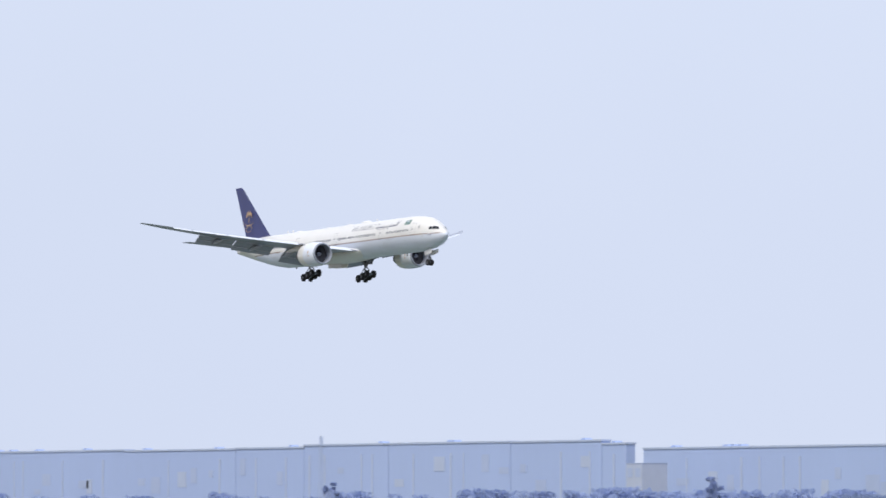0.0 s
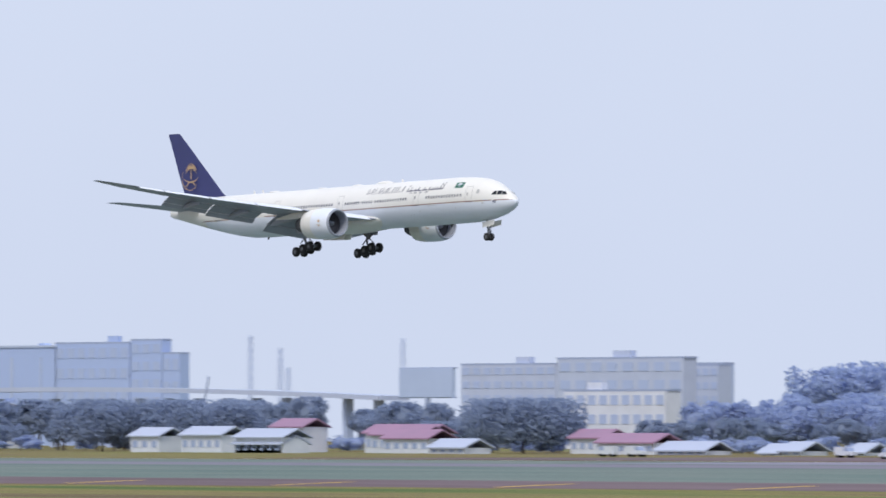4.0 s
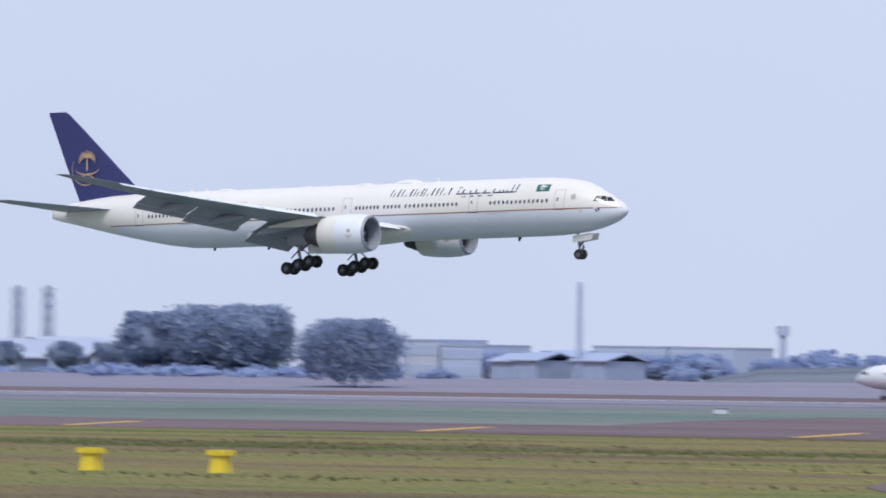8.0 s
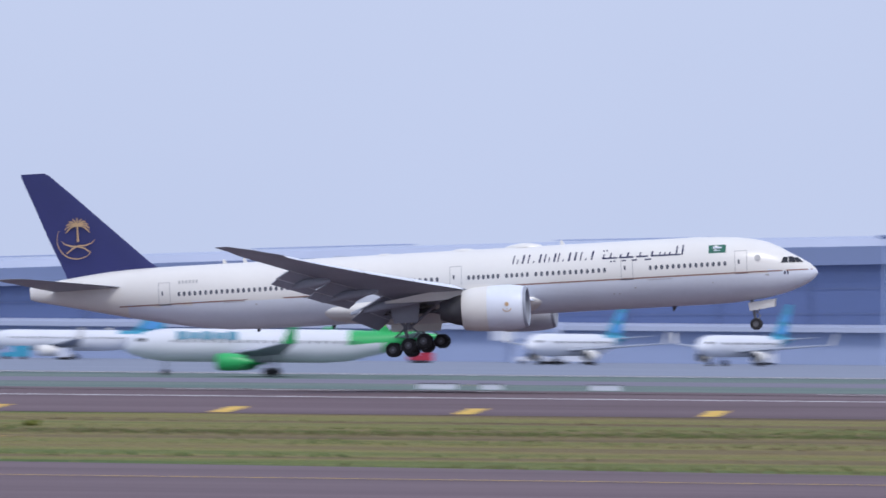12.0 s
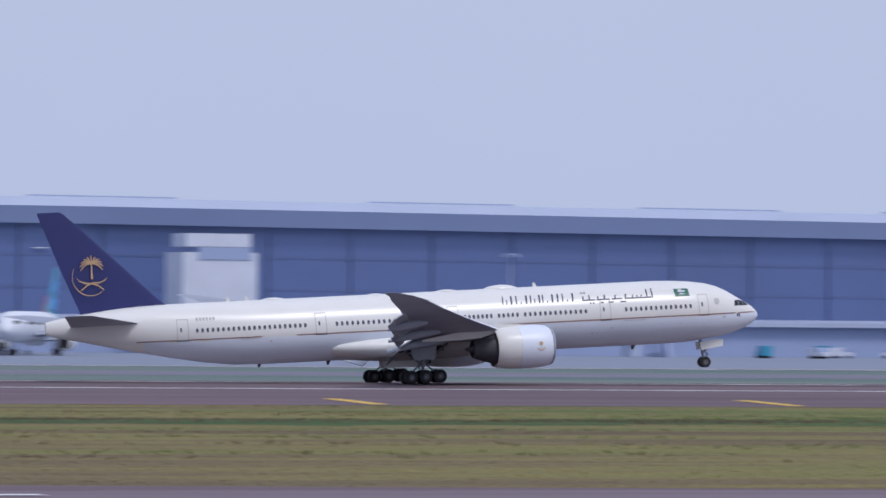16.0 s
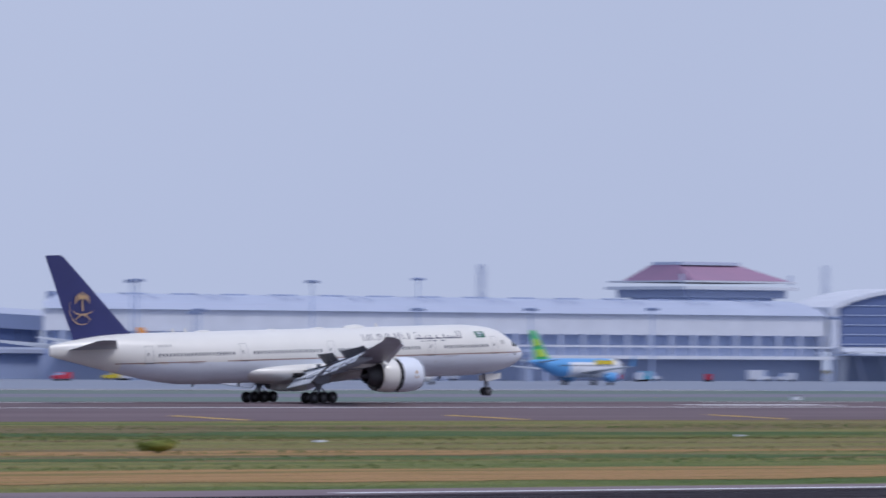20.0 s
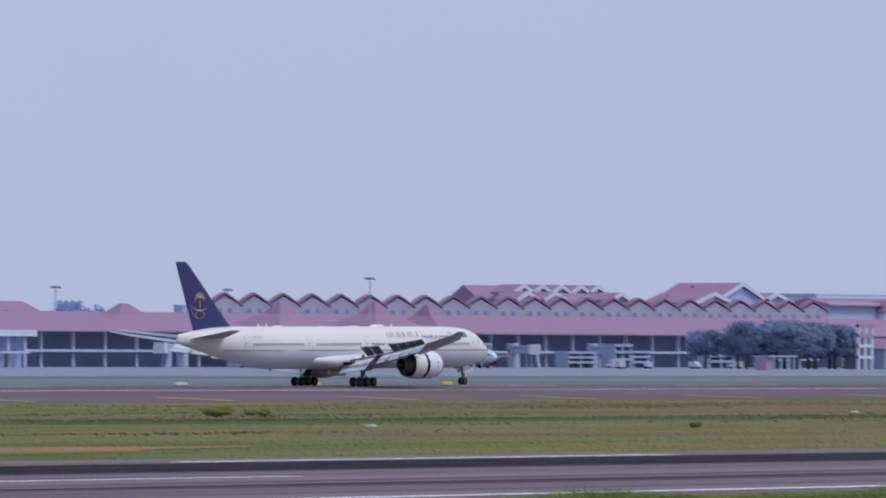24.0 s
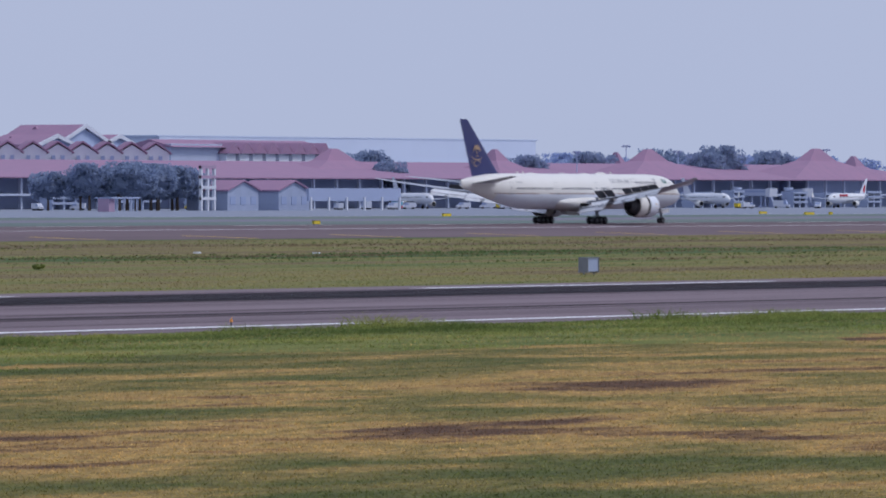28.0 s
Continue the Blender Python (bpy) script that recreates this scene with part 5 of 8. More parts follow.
# ---- towers, masts, crane ----
def lattice(name, label, x, y, z0, z1, w0, w1, bands, mats, split=False):
    """A lattice mast with four legs and crossed braces, painted in bands."""
    t = thing(name, label, "mast", pose(x, y, z0))
    H = z1 - z0
    s = Shape()
    for k in range(bands):
        a, b = H * k / bands, H * (k + 1) / bands
        wa, wb = w0 + (w1 - w0) * k / bands, w0 + (w1 - w0) * (k + 1) / bands
        r = max(.09, w0 * .045)
        ca = [(-wa / 2, -wa / 2), (wa / 2, -wa / 2), (wa / 2, wa / 2), (-wa / 2, wa / 2)]
        cb = [(-wb / 2, -wb / 2), (wb / 2, -wb / 2), (wb / 2, wb / 2), (-wb / 2, wb / 2)]
        for i in range(4):
            j = (i + 1) % 4
            for n_, p, q, rr in (("mast_leg", (*ca[i], a), (*cb[i], b), r), ("brace", (*ca[i], a), (*cb[j], b), r * .6), ("brace", (*ca[j], a), (*cb[i], b), r * .6), ("brace", (*cb[i], b), (*cb[j], b), r * .6)):
                if split:
                    part(n_, Shape().tube(p, q, rr, rr, 5), mats[k % len(mats)], t)
                else:
                    s.tube(p, q, rr, rr, 4)
    if not split:
        tagged(part("lattice_work", s, mats[0], t), kind="stuff")
    return t


def floodlight(x, y, top):
    m = thing("apron_floodlight", "tall grey apron floodlight mast with a ring of lamps", "lamp mast", pose(x, y, 0), "apron floodlights")
    part("pole", Shape().tube((0, 0, 0), (0, 0, top - .5), .3, .16, 8), M_WALL_FAR, m)
    part("lamp_ring", Shape().tube((0, 0, top - .7), (0, 0, top - .45), 1.5, 1.5, 12), M_FASCIA, m)
    for k in range(6):
        a = math.pi * 2 * k / 6
        part("lamp_head", Shape().box((1.45 * math.cos(a), 1.45 * math.sin(a), top - .95), (.7, .5, .5), math.degrees(a)), M_FASCIA, m)
    return m


for x, y, z in ((-647.2, 1330, 17.3), (-586.7, 1250, 21.6), (-566.6, 1250, 21.2), (-548.6, 1250, 20.5), (-531.3, 1250, 19.9), (-514.9, 1250, 19.9),
                (-288.8, 1400, 23.4), (-265.0, 1420, 22.1), (-72.4, 1400, 25.9), (-17.2, 1400, 25.7), (6.9, 1420, 21.3),
                (209.2, 1420, 26), (265.6, 1420, 25), (321.9, 1420, 25), (542.9, 1420, 22), (769.2, 1400, 25.0), (642.3, 1420, 22),
                (941.8, 1380, 25.6), (1104.8, 1600, 31.1), (996.9, 1380, 25.6), (1036.3, 1360, 25.1), (1074.6, 1340, 24.5), (1093.8, 1340, 17.1),
                (1076.2, 1340, 24.7), (1122.1, 1330, 24.8), (1260.1, 1450, 27.6), (1087.1, 1330, 17.7), (1155.8, 1330, 18.4), (1183.7, 1320, 18.6), (1224.3, 1320, 19.0), (1267.6, 1300, 17.1),
                (1890.1, 1480, 30.2), (1913.7, 1560, 26.9), (1823.6, 1560, 27.0), (2512.4, 1500, 25.6), (2474.1, 1500, 23.1), (2553.8, 1500, 23.7), (2677.5, 1500, 24.9)):
    floodlight(x, y, z)

for x in (-1173.9, -1154.8, -1143.2, -1133.1, -1122.9):
    st_ = lattice("chimney_frame", "tall steel stack in a lattice frame behind the hangars", x, 1700, 0, 25.1, 3.2, 2.6, 7, [M_FASCIA], True)
    part("stack", Shape().tube((0, 0, 0), (0, 0, 25.1 + .8), .7, .6, 10), M_FASCIA, st_)
lattice("radio_mast", "slim lattice radio mast far across the field", -839.8, 1500, 0, 24.8, 1.5, .7, 16, [M_WALL_FAR])
for x, z in ((-1934.8, 39.8), (-1918.8, 35.3), (-1914.6, 28.3), (-1854.7, 38.1), (-2773.0, 45.7)):
    lattice("radio_mast", "slim grey lattice mast beyond the trees", x, 1700, 0, z, 1.8, 1.1, 12, [M_WALL_FAR])
tx, tz = -890.1, 16.2
wt_ = thing("water_tower", "slender distant tower with a small cab", "tower", pose(tx, 1700, 0))
part("shaft", Shape().tube((0, 0, 0), (0, 0, tz - 2), 1.1, .9, 10), M_WALL_FAR, wt_)
part("cab", Shape().tube((0, 0, tz - 2.5), (0, 0, tz), 1.6, 1.7, 10), M_WALL_FAR, wt_)
lattice("lattice_tower", "red and white lattice tower on the apron", 814.1, 1300, 0, 36.7, 3.8, 3.3, 9, [M_WALL_WHITE, M_WALL_FAR, M_DULLRED], True)
lattice("glide_path_mast", "red and white lattice antenna mast beside the runway", 0.0, 612, -.85, 15.0, 1.5, 1.3, 9, [M_WALL_WHITE, M_RED], True)

# control tower
cx_, cz_ = 1224.5, 55.2
ct = thing("control_tower", "pale concrete control tower with a flared glass cab", "tower", pose(cx_ + 1.2, 1700, 0, 0, 0, 10))
part("shaft", Shape().loft([[(sx_ * w, sy_ * w, z) for sx_, sy_ in ((-1, -.8), (1, -.8), (1, .8), (-1, .8))] for z, w in ((0, 5.4), (cz_ - 14, 4.7), (cz_ - 7, 4.7))]), M_WALL, ct, "pale concrete shaft")
part("cab_glass", Shape().lathe([(cz_ - 7, 5.2), (cz_ - 1.6, 7.2)], "z", 8), M_GLASS, ct, "blue cab glass")
part("cab_roof", Shape().lathe([(cz_ - 1.6, 7.2), (cz_ - 1.5, 7.6), (cz_ - .3, 7.6), (cz_, 6.4), (cz_, .1)], "z", 8), M_WALL, ct)
part("cab_floor", Shape().lathe([(cz_ - 8, 4.5), (cz_ - 7, 5.2), (cz_ - 6.6, 5.2)], "z", 8), M_WALL, ct)
part("cab_sill", Shape().lathe([(cz_ - 6.9, 5.3), (cz_ - 5.6, 5.8)], "z", 8), M_FASCIA, ct)
for k in range(8):
    q = 2 * math.pi * k / 8
    part("cab_mullion", Shape().tube((5.25 * math.cos(q), 5.25 * math.sin(q), cz_ - 7), (7.25 * math.cos(q), 7.25 * math.sin(q), cz_ - 1.6), .16, .16, 5), M_WALL, ct)
part("tower_aerial", Shape().tube((-.5, 0, cz_), (-.5, 0, cz_ + 7), .25, .1, 6), M_FASCIA, ct)
for z in (cz_ - 12, cz_ - 17, cz_ - 22, cz_ - 27):
    part("shaft_joint", Shape().box((0, 0, z), (9.8, 7.9, .25)), M_FASCIA, ct)
for dx in (2, 4, -3):
    part("tower_aerial", Shape().tube((dx, 0, cz_), (dx, 0, cz_ + 2.5), .12, .08, 5), M_FASCIA, ct)
for z in (cz_ - 10, cz_ - 14.5, cz_ - 27):
    part("balcony", Shape().box((-5.4, -2, z), (2.4, 3.4, .9)), M_FASCIA, ct)

# tower crane and the frame under construction
fx, fw, fz, fy = -1631.2, 71.1, 38.0, 1950
fr_ = thing("concrete_frame", "unfinished concrete building with open floors", "building", pose(fx, fy, 0))
nf = 11
for k in range(nf):
    part("floor_slab", Shape().box((0, 2.2, fz * (k + 1) / nf), (fw, 4, .8)), M_WALL_FAR, fr_)
for k in range(13):
    part("column", Shape().box((-fw / 2 + fw * (k + .5) / 13, 2, fz / 2), (.45, .6, fz)), M_SHED, fr_)
    part("infill_wall", Shape().box((-fw / 2 + fw * (k + .5) / 13, 14, fz * (.35 + .25 * ((k * 7) % 3) / 2) / 1.0), (fw / 13 * .8, .6, fz * (.6 - .1 * (k % 3)))), M_WALL_FAR, fr_)
part("stair_core", Shape().box((-fw * .18, 14, fz / 2 + 2), (fw * .2, 10, fz + 5)), M_WALL_FAR, fr_)
part("back_wall", Shape().box((0, 3.4, fz * .47), (fw * .97, .5, fz * .94)), M_SHED, fr_)
crx = -1638.2
crz = 63.3
cr = lattice("tower_crane", "tower crane over the unfinished building", crx, 1965, 0, crz, 3.0, 2.6, 22, [M_WALL_FAR])
part("jib", Shape().prism([(-9, 0), (24, 0), (24, .6), (0, 1.6), (-9, 1.2)], -.8, .8), M_WALL_FAR, cr, loc=(0, 0, crz))
part("apex", Shape().tube((0, 0, crz), (0, 0, crz + 5), .7, .2, 6), M_WALL_FAR, cr)
# small crane boom among the trees
bm_ = thing("crane_boom", "small mobile crane boom above the trees", "crane", pose(-1731.3, 1500, 0))
part("boom", Shape().tube((0, 0, 0), (0, 0, 8), .9, .6, 6).tube((0, 0, 8), (4.2, 0, 23.1), .5, .3, 6), M_FASCIA, bm_)


def billboard(x, w, top, y, bottom, panel, label):
    b = thing("billboard", label, "billboard", pose(x, y, 0))
    part("panel", Shape().box((0, 0, (top + bottom) / 2), (w, 1.2, top - bottom)), panel, b)
    part("post", Shape().tube((0, .3, 0), (0, .3, bottom), .9, .9, 10), M_FASCIA, b)
    part("panel_frame", Shape().box((0, .4, top + .15), (w + .4, 1.6, .3)).box((0, .4, bottom - .15), (w + .4, 1.6, .3)), M_FASCIA, b)
    return b


billboard(-1625.5, 24.1, 25.0, 1500, bottom=16.2, panel=M_WALL_FAR, label="grey roadside billboard on a thick post")
billboard(-1081.4, 10.4, 24.0, 1400, bottom=16.3, panel=M_FASCIA, label="dark square roadside billboard on a post")
billboard(-1071.4, 6.4, 14.7, 1390, bottom=12.4, panel=M_WALL_WHITE, label="small white roadside billboard")
# elevated road
va, vb = -2116.4, -1812.0
vz = 19.8
vd = thing("elevated_road", "long pale elevated road on piers", "bridge")
part("deck", Shape().loft([[(va + (vb - va) * k / 20, yy, vz - 3.5 * ((k - 8) / 12) ** 2 + zz) for yy, zz in ((1650, 0), (1650, 1.6), (1664, 1.6), (1664, 0))] for k in range(21)]), M_WALL, vd)
for k in range(20):
    part("pier", Shape().box((va + (vb - va) * k / 19.5, 1657, vz / 2 - 1.5), (2.2, 3, vz - 2)), M_WALL_FAR, vd)

# ---- the pier terminal with the arched end ----
px0, px1 = 1113.0, 1384.2
pt, pe = 21.9, 17.8
pier = thing("pier_terminal", "long white pier terminal with a ribbed metal roof", "terminal")
PY = 1424


def pier_end(y):
    """The pier's splayed end."""
    return px0 + 1.4 * max(0, y - PY)


def pier_box(name, y0, y1, z0, z1, material, label=""):
    plan = [(pier_end(y0), y0), (px1, y0), (px1, y1), (pier_end(y1), y1)]
    return part(name, Shape().loft([[(x, y, z) for x, y in plan] for z in (z0, z1)]), material, pier, label)


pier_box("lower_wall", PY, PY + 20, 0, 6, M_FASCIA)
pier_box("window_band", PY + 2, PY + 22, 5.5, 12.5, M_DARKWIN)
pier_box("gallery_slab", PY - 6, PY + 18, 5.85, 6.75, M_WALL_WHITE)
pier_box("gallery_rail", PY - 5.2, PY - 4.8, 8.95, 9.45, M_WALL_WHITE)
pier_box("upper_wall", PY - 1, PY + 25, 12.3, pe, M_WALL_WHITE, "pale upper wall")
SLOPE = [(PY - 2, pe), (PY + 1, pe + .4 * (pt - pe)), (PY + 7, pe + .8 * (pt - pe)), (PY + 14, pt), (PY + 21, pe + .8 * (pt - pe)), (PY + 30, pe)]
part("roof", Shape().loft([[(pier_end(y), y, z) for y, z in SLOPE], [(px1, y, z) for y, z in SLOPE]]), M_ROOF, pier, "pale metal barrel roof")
npl = 34
cm = Shape().box((0, 0, 0), (.9, .8, 6.5)).mesh("column", M_WALL)
rm_ = Shape()
rm_.loft([[(q, yy, zz + .3) for yy, zz in ((PY + 4, pe + .6 * (pt - pe)), (PY + 7, pe + .8 * (pt - pe)), (PY + 14, pt))] for q in (-.3, .3)], False, 0, False)
rmesh = rm_.mesh("roof_rib", M_FASCIA)
for k in range(npl):
    x = px0 + (px1 - px0) * (k + .5) / npl
    part("column", cm, None, pier, loc=(x, PY - 3.5, 9.2))
    if k % 3 and k > 3:
        part("roof_rib", rmesh, None, pier, loc=(x - 3 * (k % 3 == 2), 0, 0))
for k in range(14):
    x = px0 + 40 + (px1 - px0 - 56) * k / 13
    part("roof_vent", Shape().box((x, PY + 13, pt - .05), (8, 1.0, .5)), M_FASCIA, pier)
# arched hall at the end of the pier
ax0, ax1 = 1385.2, 1451.1
AW, AX = ax1 - ax0, (ax0 + ax1) / 2
az = 25.7
ae = 20.3
hall = thing("arched_hall", "white arched hall with a great dark window above a glazed porch", "terminal", pose(AX, 1420, 0))
def arch(w, e, top, n=14):
    return [(-w / 2 + w * k / n, e + (top - e) * math.sin(math.pi * k / n) ** .75) for k in range(n + 1)]
zl = 8.7
part("hall_shell", Shape().prism([(-AW / 2, zl - .6)] + arch(AW, ae, az) + [(AW / 2, zl - .6)], 2.0, 19), M_WALL_WHITE, hall, "white arched shell")
part("great_window", Shape().prism([(-AW * .445, zl + .8)] + arch(AW * .89, ae - .3, az - 1.1) + [(AW * .445, zl + .8)], 1.5, 1.9), M_GLASS, hall, "dark arched window")
part("arch_rim", Shape().loft([[(x, 0.3, z) for x, z in arch(AW, ae, az)], [(x, 0.3, z) for x, z in arch(AW * .92, ae - .1, az - .9)], [(x, 2.2, z) for x, z in arch(AW * .92, ae - .1, az - .9)]], False, 0, False), M_WALL_WHITE, hall)
for k in range(5):
    zz = zl + 1.5 + (ae - zl - 1) * k / 4
    part("window_bar", Shape().box((0, 1.35, zz), (AW * .88, .25, .25)), M_FASCIA, hall)
part("lintel", Shape().box((0, 0, zl), (AW * 1.0, 5, 1.2)), M_WALL_WHITE, hall)
part("porch_roof", Shape().box((2, -6, zl - 1.4), (AW * 1.1, 10, .5)), M_WALL, hall)
part("porch_glass", Shape().box((0, 3, zl / 2 - .6), (AW * .92, 1, zl - 1.2)), M_DARKWIN, hall)
for q in (-1, 1):
    part("leg", Shape().prism([(q * AW * .5, zl), (q * AW * .44, zl), (q * AW * .46, 0), (q * AW * .49, 0)], -1.5, 2), M_WALL_WHITE, hall)
for k in range(6):
    part("porch_column", Shape().tube((-AW * .36 + AW * .144 * k, -2, 0), (-AW * .40 + AW * .144 * k, -1, zl), .5, .5, 8), M_WALL, hall)

# pavilion with a red hip roof behind the pier
gx, gw, gz, gy = 1466.6, 67.8, 34.3, 1560
g0 = 28.0
gw -= 21
pav = thing("roof_pavilion", "rooftop pavilion with a red hipped roof and white balcony", "building", pose(gx, gy, 0))
part("drum", Shape().box((0, 0, (g0 - 4) / 2), (gw * .72, 26, g0 - 4)), M_WALL_FAR, pav)
part("balcony_slab", Shape().box((0, 0, g0 - 1.2), (gw * .98, 34, .9)), M_WALL_WHITE, pav)
part("pavilion_wall", Shape().box((0, 0, g0 - 2.8), (gw * .86, 30, 2.4)), M_FASCIA, pav)
part("balcony_rim", Shape().box((0, 0, g0 + .7), (gw * .96, 33, .5)), M_WALL_WHITE, pav)
part("hip_roof", Shape().loft([[(-gw * .38, -15, g0 + 1), (gw * .46, -15, g0 + 1), (gw * .46, 15, g0 + 1), (-gw * .38, 15, g0 + 1)], [(-gw * .3, -5, gz - .6), (gw * .22, -5, gz - .6), (gw * .22, 7, gz - .6), (-gw * .3, 7, gz - .6)]]), M_RED_TILE, pav, "red tile hipped roof")
part("roof_cap", Shape().box((-gw * .05, 0, gz - .2), (gw * .5, 13, .9)), M_WALL, pav)
for q in (-1, 1):
    part("pavilion_aerial", Shape().box((q * gw * .47, -15, g0 + 1.4), (.6, .6, 3)), M_WALL, pav)
for x, z in ((1532.2, 34.4), (1393.0, 33.1)):
    lattice("radio_mast", "grey antenna mast behind the pier", x, 1575, 0, z, 2.0, 1.6, 9, [M_FASCIA])
block(1188.5, 11.0, 22.4, 1508, depth=3, wall=M_FASCIA, label="dark plant room above the pier roof", name="plant_room")

# ---- the older terminal: red joglo roofs in rows ----
ty = 1560
u0, u1 = 1912.2, 2265.0
zp, ze, zb = 24.6, 21.0, 17.4
t2 = thing("old_terminal", "long terminal with rows of red tiled gables over white walls", "terminal")
nu = 23
uw = (u1 - u0) / (nu - 1)
uf = uw * .68   # each bay is narrowed and turned to face the camera
TURN = -44
ga = Shape().prism([(-uf / 2 + .3, zb - 1), (uf / 2 - .3, zb - 1), (uf / 2 - .3, ze), (0, zp - .6), (-uf / 2 + .3, ze)], 0, 12).mesh("gable_wall", M_WALL_WHITE)
rf = Shape().prism([(-uf / 2 - .6, ze - .5), (-uf * .22, ze + .62 * (zp - ze)), (0, zp), (uf * .22, ze + .62 * (zp - ze)), (uf / 2 + .6, ze - .5), (uf / 2 + .6, ze), (uf * .22, ze + .62 * (zp - ze) + .6), (0, zp + .7), (-uf * .22, ze + .62 * (zp - ze) + .6), (-uf / 2 - .6, ze)], -.7, 13).mesh("gable_roof", [M_RED_TILE])
wn = Shape().box((0, 0, 0), (uf * .13, .4, 1.7)).mesh("gable_window", M_DARKWIN)
for k in range(nu):
    x = u0 + uw * k
    g = part("gable_wall", ga, None, t2, loc=pose(x, ty, 0, 0, 0, TURN))
    part("gable_roof", rf, None, t2, loc=pose(x, ty, 0, 0, 0, TURN))
    for q in (-.16, .16):
        part("gable_window", wn, None, g, loc=(uf * q, -.1, zb + .35 * (ze - zb) + .3 + (.7 if abs(q) < .15 else 0)))
part("link_wall", Shape().box(((u0 + u1) / 2, ty + 14, (zb + ze) / 2 - .4), (u1 - u0 + uw, 4, ze - zb + .6)), M_WALL, t2, "pale wall linking the gables")
# long lower roof and its dark undercroft
lz0, lz1 = 11.5, 16.8
la, lb = 1655.0, 2746.1
part("lower_roof", Shape().prism([(1478, lz0 - .4), (1478, lz0), (1530, lz1 + 1.2), (1560, lz1 + 1.2), (1560, lz0 - .4)], la, lb, "x"), M_RED_TILE, t2, "long red tile lower roof")
part("undercroft", Shape().box(((la + lb) / 2, 1530, lz0 / 2), (lb - la, 60, lz0 - .3)), M_HAZEWIN, t2, "shaded glazed ground floors")
pc = Shape().box((0, 0, lz0 / 2), (1.1, 1.1, lz0)).mesh("column", M_WALL)
for k in range(70):
    part("column", pc, None, t2, loc=(la + (lb - la) * (k + .5) / 70, 1482, 0))
part("gallery_band", Shape().box(((la + lb) / 2, 1481, lz0 * .45), (lb - la, 3, .8)), M_WALL, t2)


def joglo(x, w, eave, apex, y, depth, label="red tiled hip roof with a steep raised crown", wall=True, crown=True):
    """A Javanese hall: a broad low hip, as a rule with a steep crown."""
    j = thing("joglo_hall", label, "building", pose(x * (1 + depth / 2 / y), y + depth / 2, 0))
    def ring(k, z, l=None):
        return [(-w / 2 * k, -depth / 2 * (l or k), z), (w / 2 * k, -depth / 2 * (l or k), z), (w / 2 * k, depth / 2 * (l or k), z), (-w / 2 * k, depth / 2 * (l or k), z)]
    h = apex - eave
    if not crown:
        part("hip_roof", Shape().loft([ring(1, eave - .3), ring(1, eave), ring(.72, eave + .42 * h, .55), ring(.46, apex - .3, .06), ring(.44, apex, .05)]), M_RED_TILE, j, "red tile roof")
    else:
        part("hip_roof", Shape().loft([ring(1, eave - .3), ring(1, eave), ring(.42, eave + .46 * h), ring(.25, eave + .6 * h), ring(.15, eave + .8 * h), ring(.06, apex - .2, .06), ring(.05, apex, .04)]), M_RED_TILE, j, "red tile roof")
    if wall:
        part("wall", Shape().box((0, 0, eave / 2), (w * .5, depth * .6, eave - .1)), M_DARKWIN, j)
    return j


for (x, w, top, y), e in (((2296.4, 79.1, 22.8, 1500), 303), ((2496.1, 76.3, 23.6, 1480), 307), ((2632.9, 88.8, 24.6, 1480), 307), ((2395.8, 37.5, 23.1, 1490), 303), ((2704.8, 19.1, 23.9, 1620), 290), ((2953.2, 32.4, 23.4, 1640), 295), ((1719.1, 40.4, 19.6, 1520), 690), ((1787.1, 53.7, 20.6, 1500), 690), ((1836.5, 38.1, 21.4, 1475), 396), ((1886.3, 34.8, 21.8, 1475), 396), ((1914.5, 21.6, 21.0, 1475), 396)):
    joglo(x, w, max(6.5, lz0 + .2), top, y, 30)


def big_gable(x, w, ridge, y, depth, eave, lbl="large red tiled gable with white barge boards"):
    b = thing("great_gable", lbl, "building", pose(x, y, 0))
    part("gable_wall", Shape().prism([(-w / 2, 0), (w / 2, 0), (w / 2, eave), (0, ridge - .8), (-w / 2, eave)], 0, depth), M_WALL_FAR, b)
    part("roof", Shape().prism([(-w / 2 - 2, eave - 1), (0, ridge - .5), (w / 2 + 2, eave - 1), (w / 2 + 2, eave), (0, ridge + .5), (-w / 2 - 2, eave)], -1, depth), M_RED_TILE, b, "red tile roof")
    part("barge_board", Shape().prism([(-w / 2 - 2, eave - 1.2), (0, ridge - .9), (w / 2 + 2, eave - 1.2), (w / 2 + 2, eave + .1), (0, ridge + .7), (-w / 2 - 2, eave + .1)], -1.6, -1.05), M_WALL_WHITE, b, "white barge board")
    return b


def long_roof(x, w, ridge, y, drop, lbl="red tiled ridge roof running back from the gable"):
    b = thing("ridge_roof", lbl, "building", pose(x, y, 0))
    part("wall", Shape().box((0, 8, (ridge - drop) / 2), (w, 14, ridge - drop)), M_WALL_FAR, b)
    part("roof", Shape().prism([(-2, ridge - drop), (8, ridge), (18, ridge - drop)], -w / 2, w / 2, "x"), M_RED_TILE, b)
    return b


big_gable(2330.8, 34, 32.3, 1640, 30, 25.4)
long_roof(2338.1, 23.9, 32.1, 1652, 8)
big_gable(2283.4, 24, 28.0, 1620, 24, 24.5)
long_roof(2288.4, 18.9, 27.9, 1630, 6)
big_gable(2354.2, 18, 28.5, 1640, 24, 25.6)
big_gable(1839.0, 40, 27.9, 1620, 30, 19.3)
long_roof(1858.5, 19.0, 27.7, 1635, 10)
long_roof((2213.7 + 2287.7) / 2, 74.0, 31.0, 1680, 7, "long red tiled ridge roof above the gables")
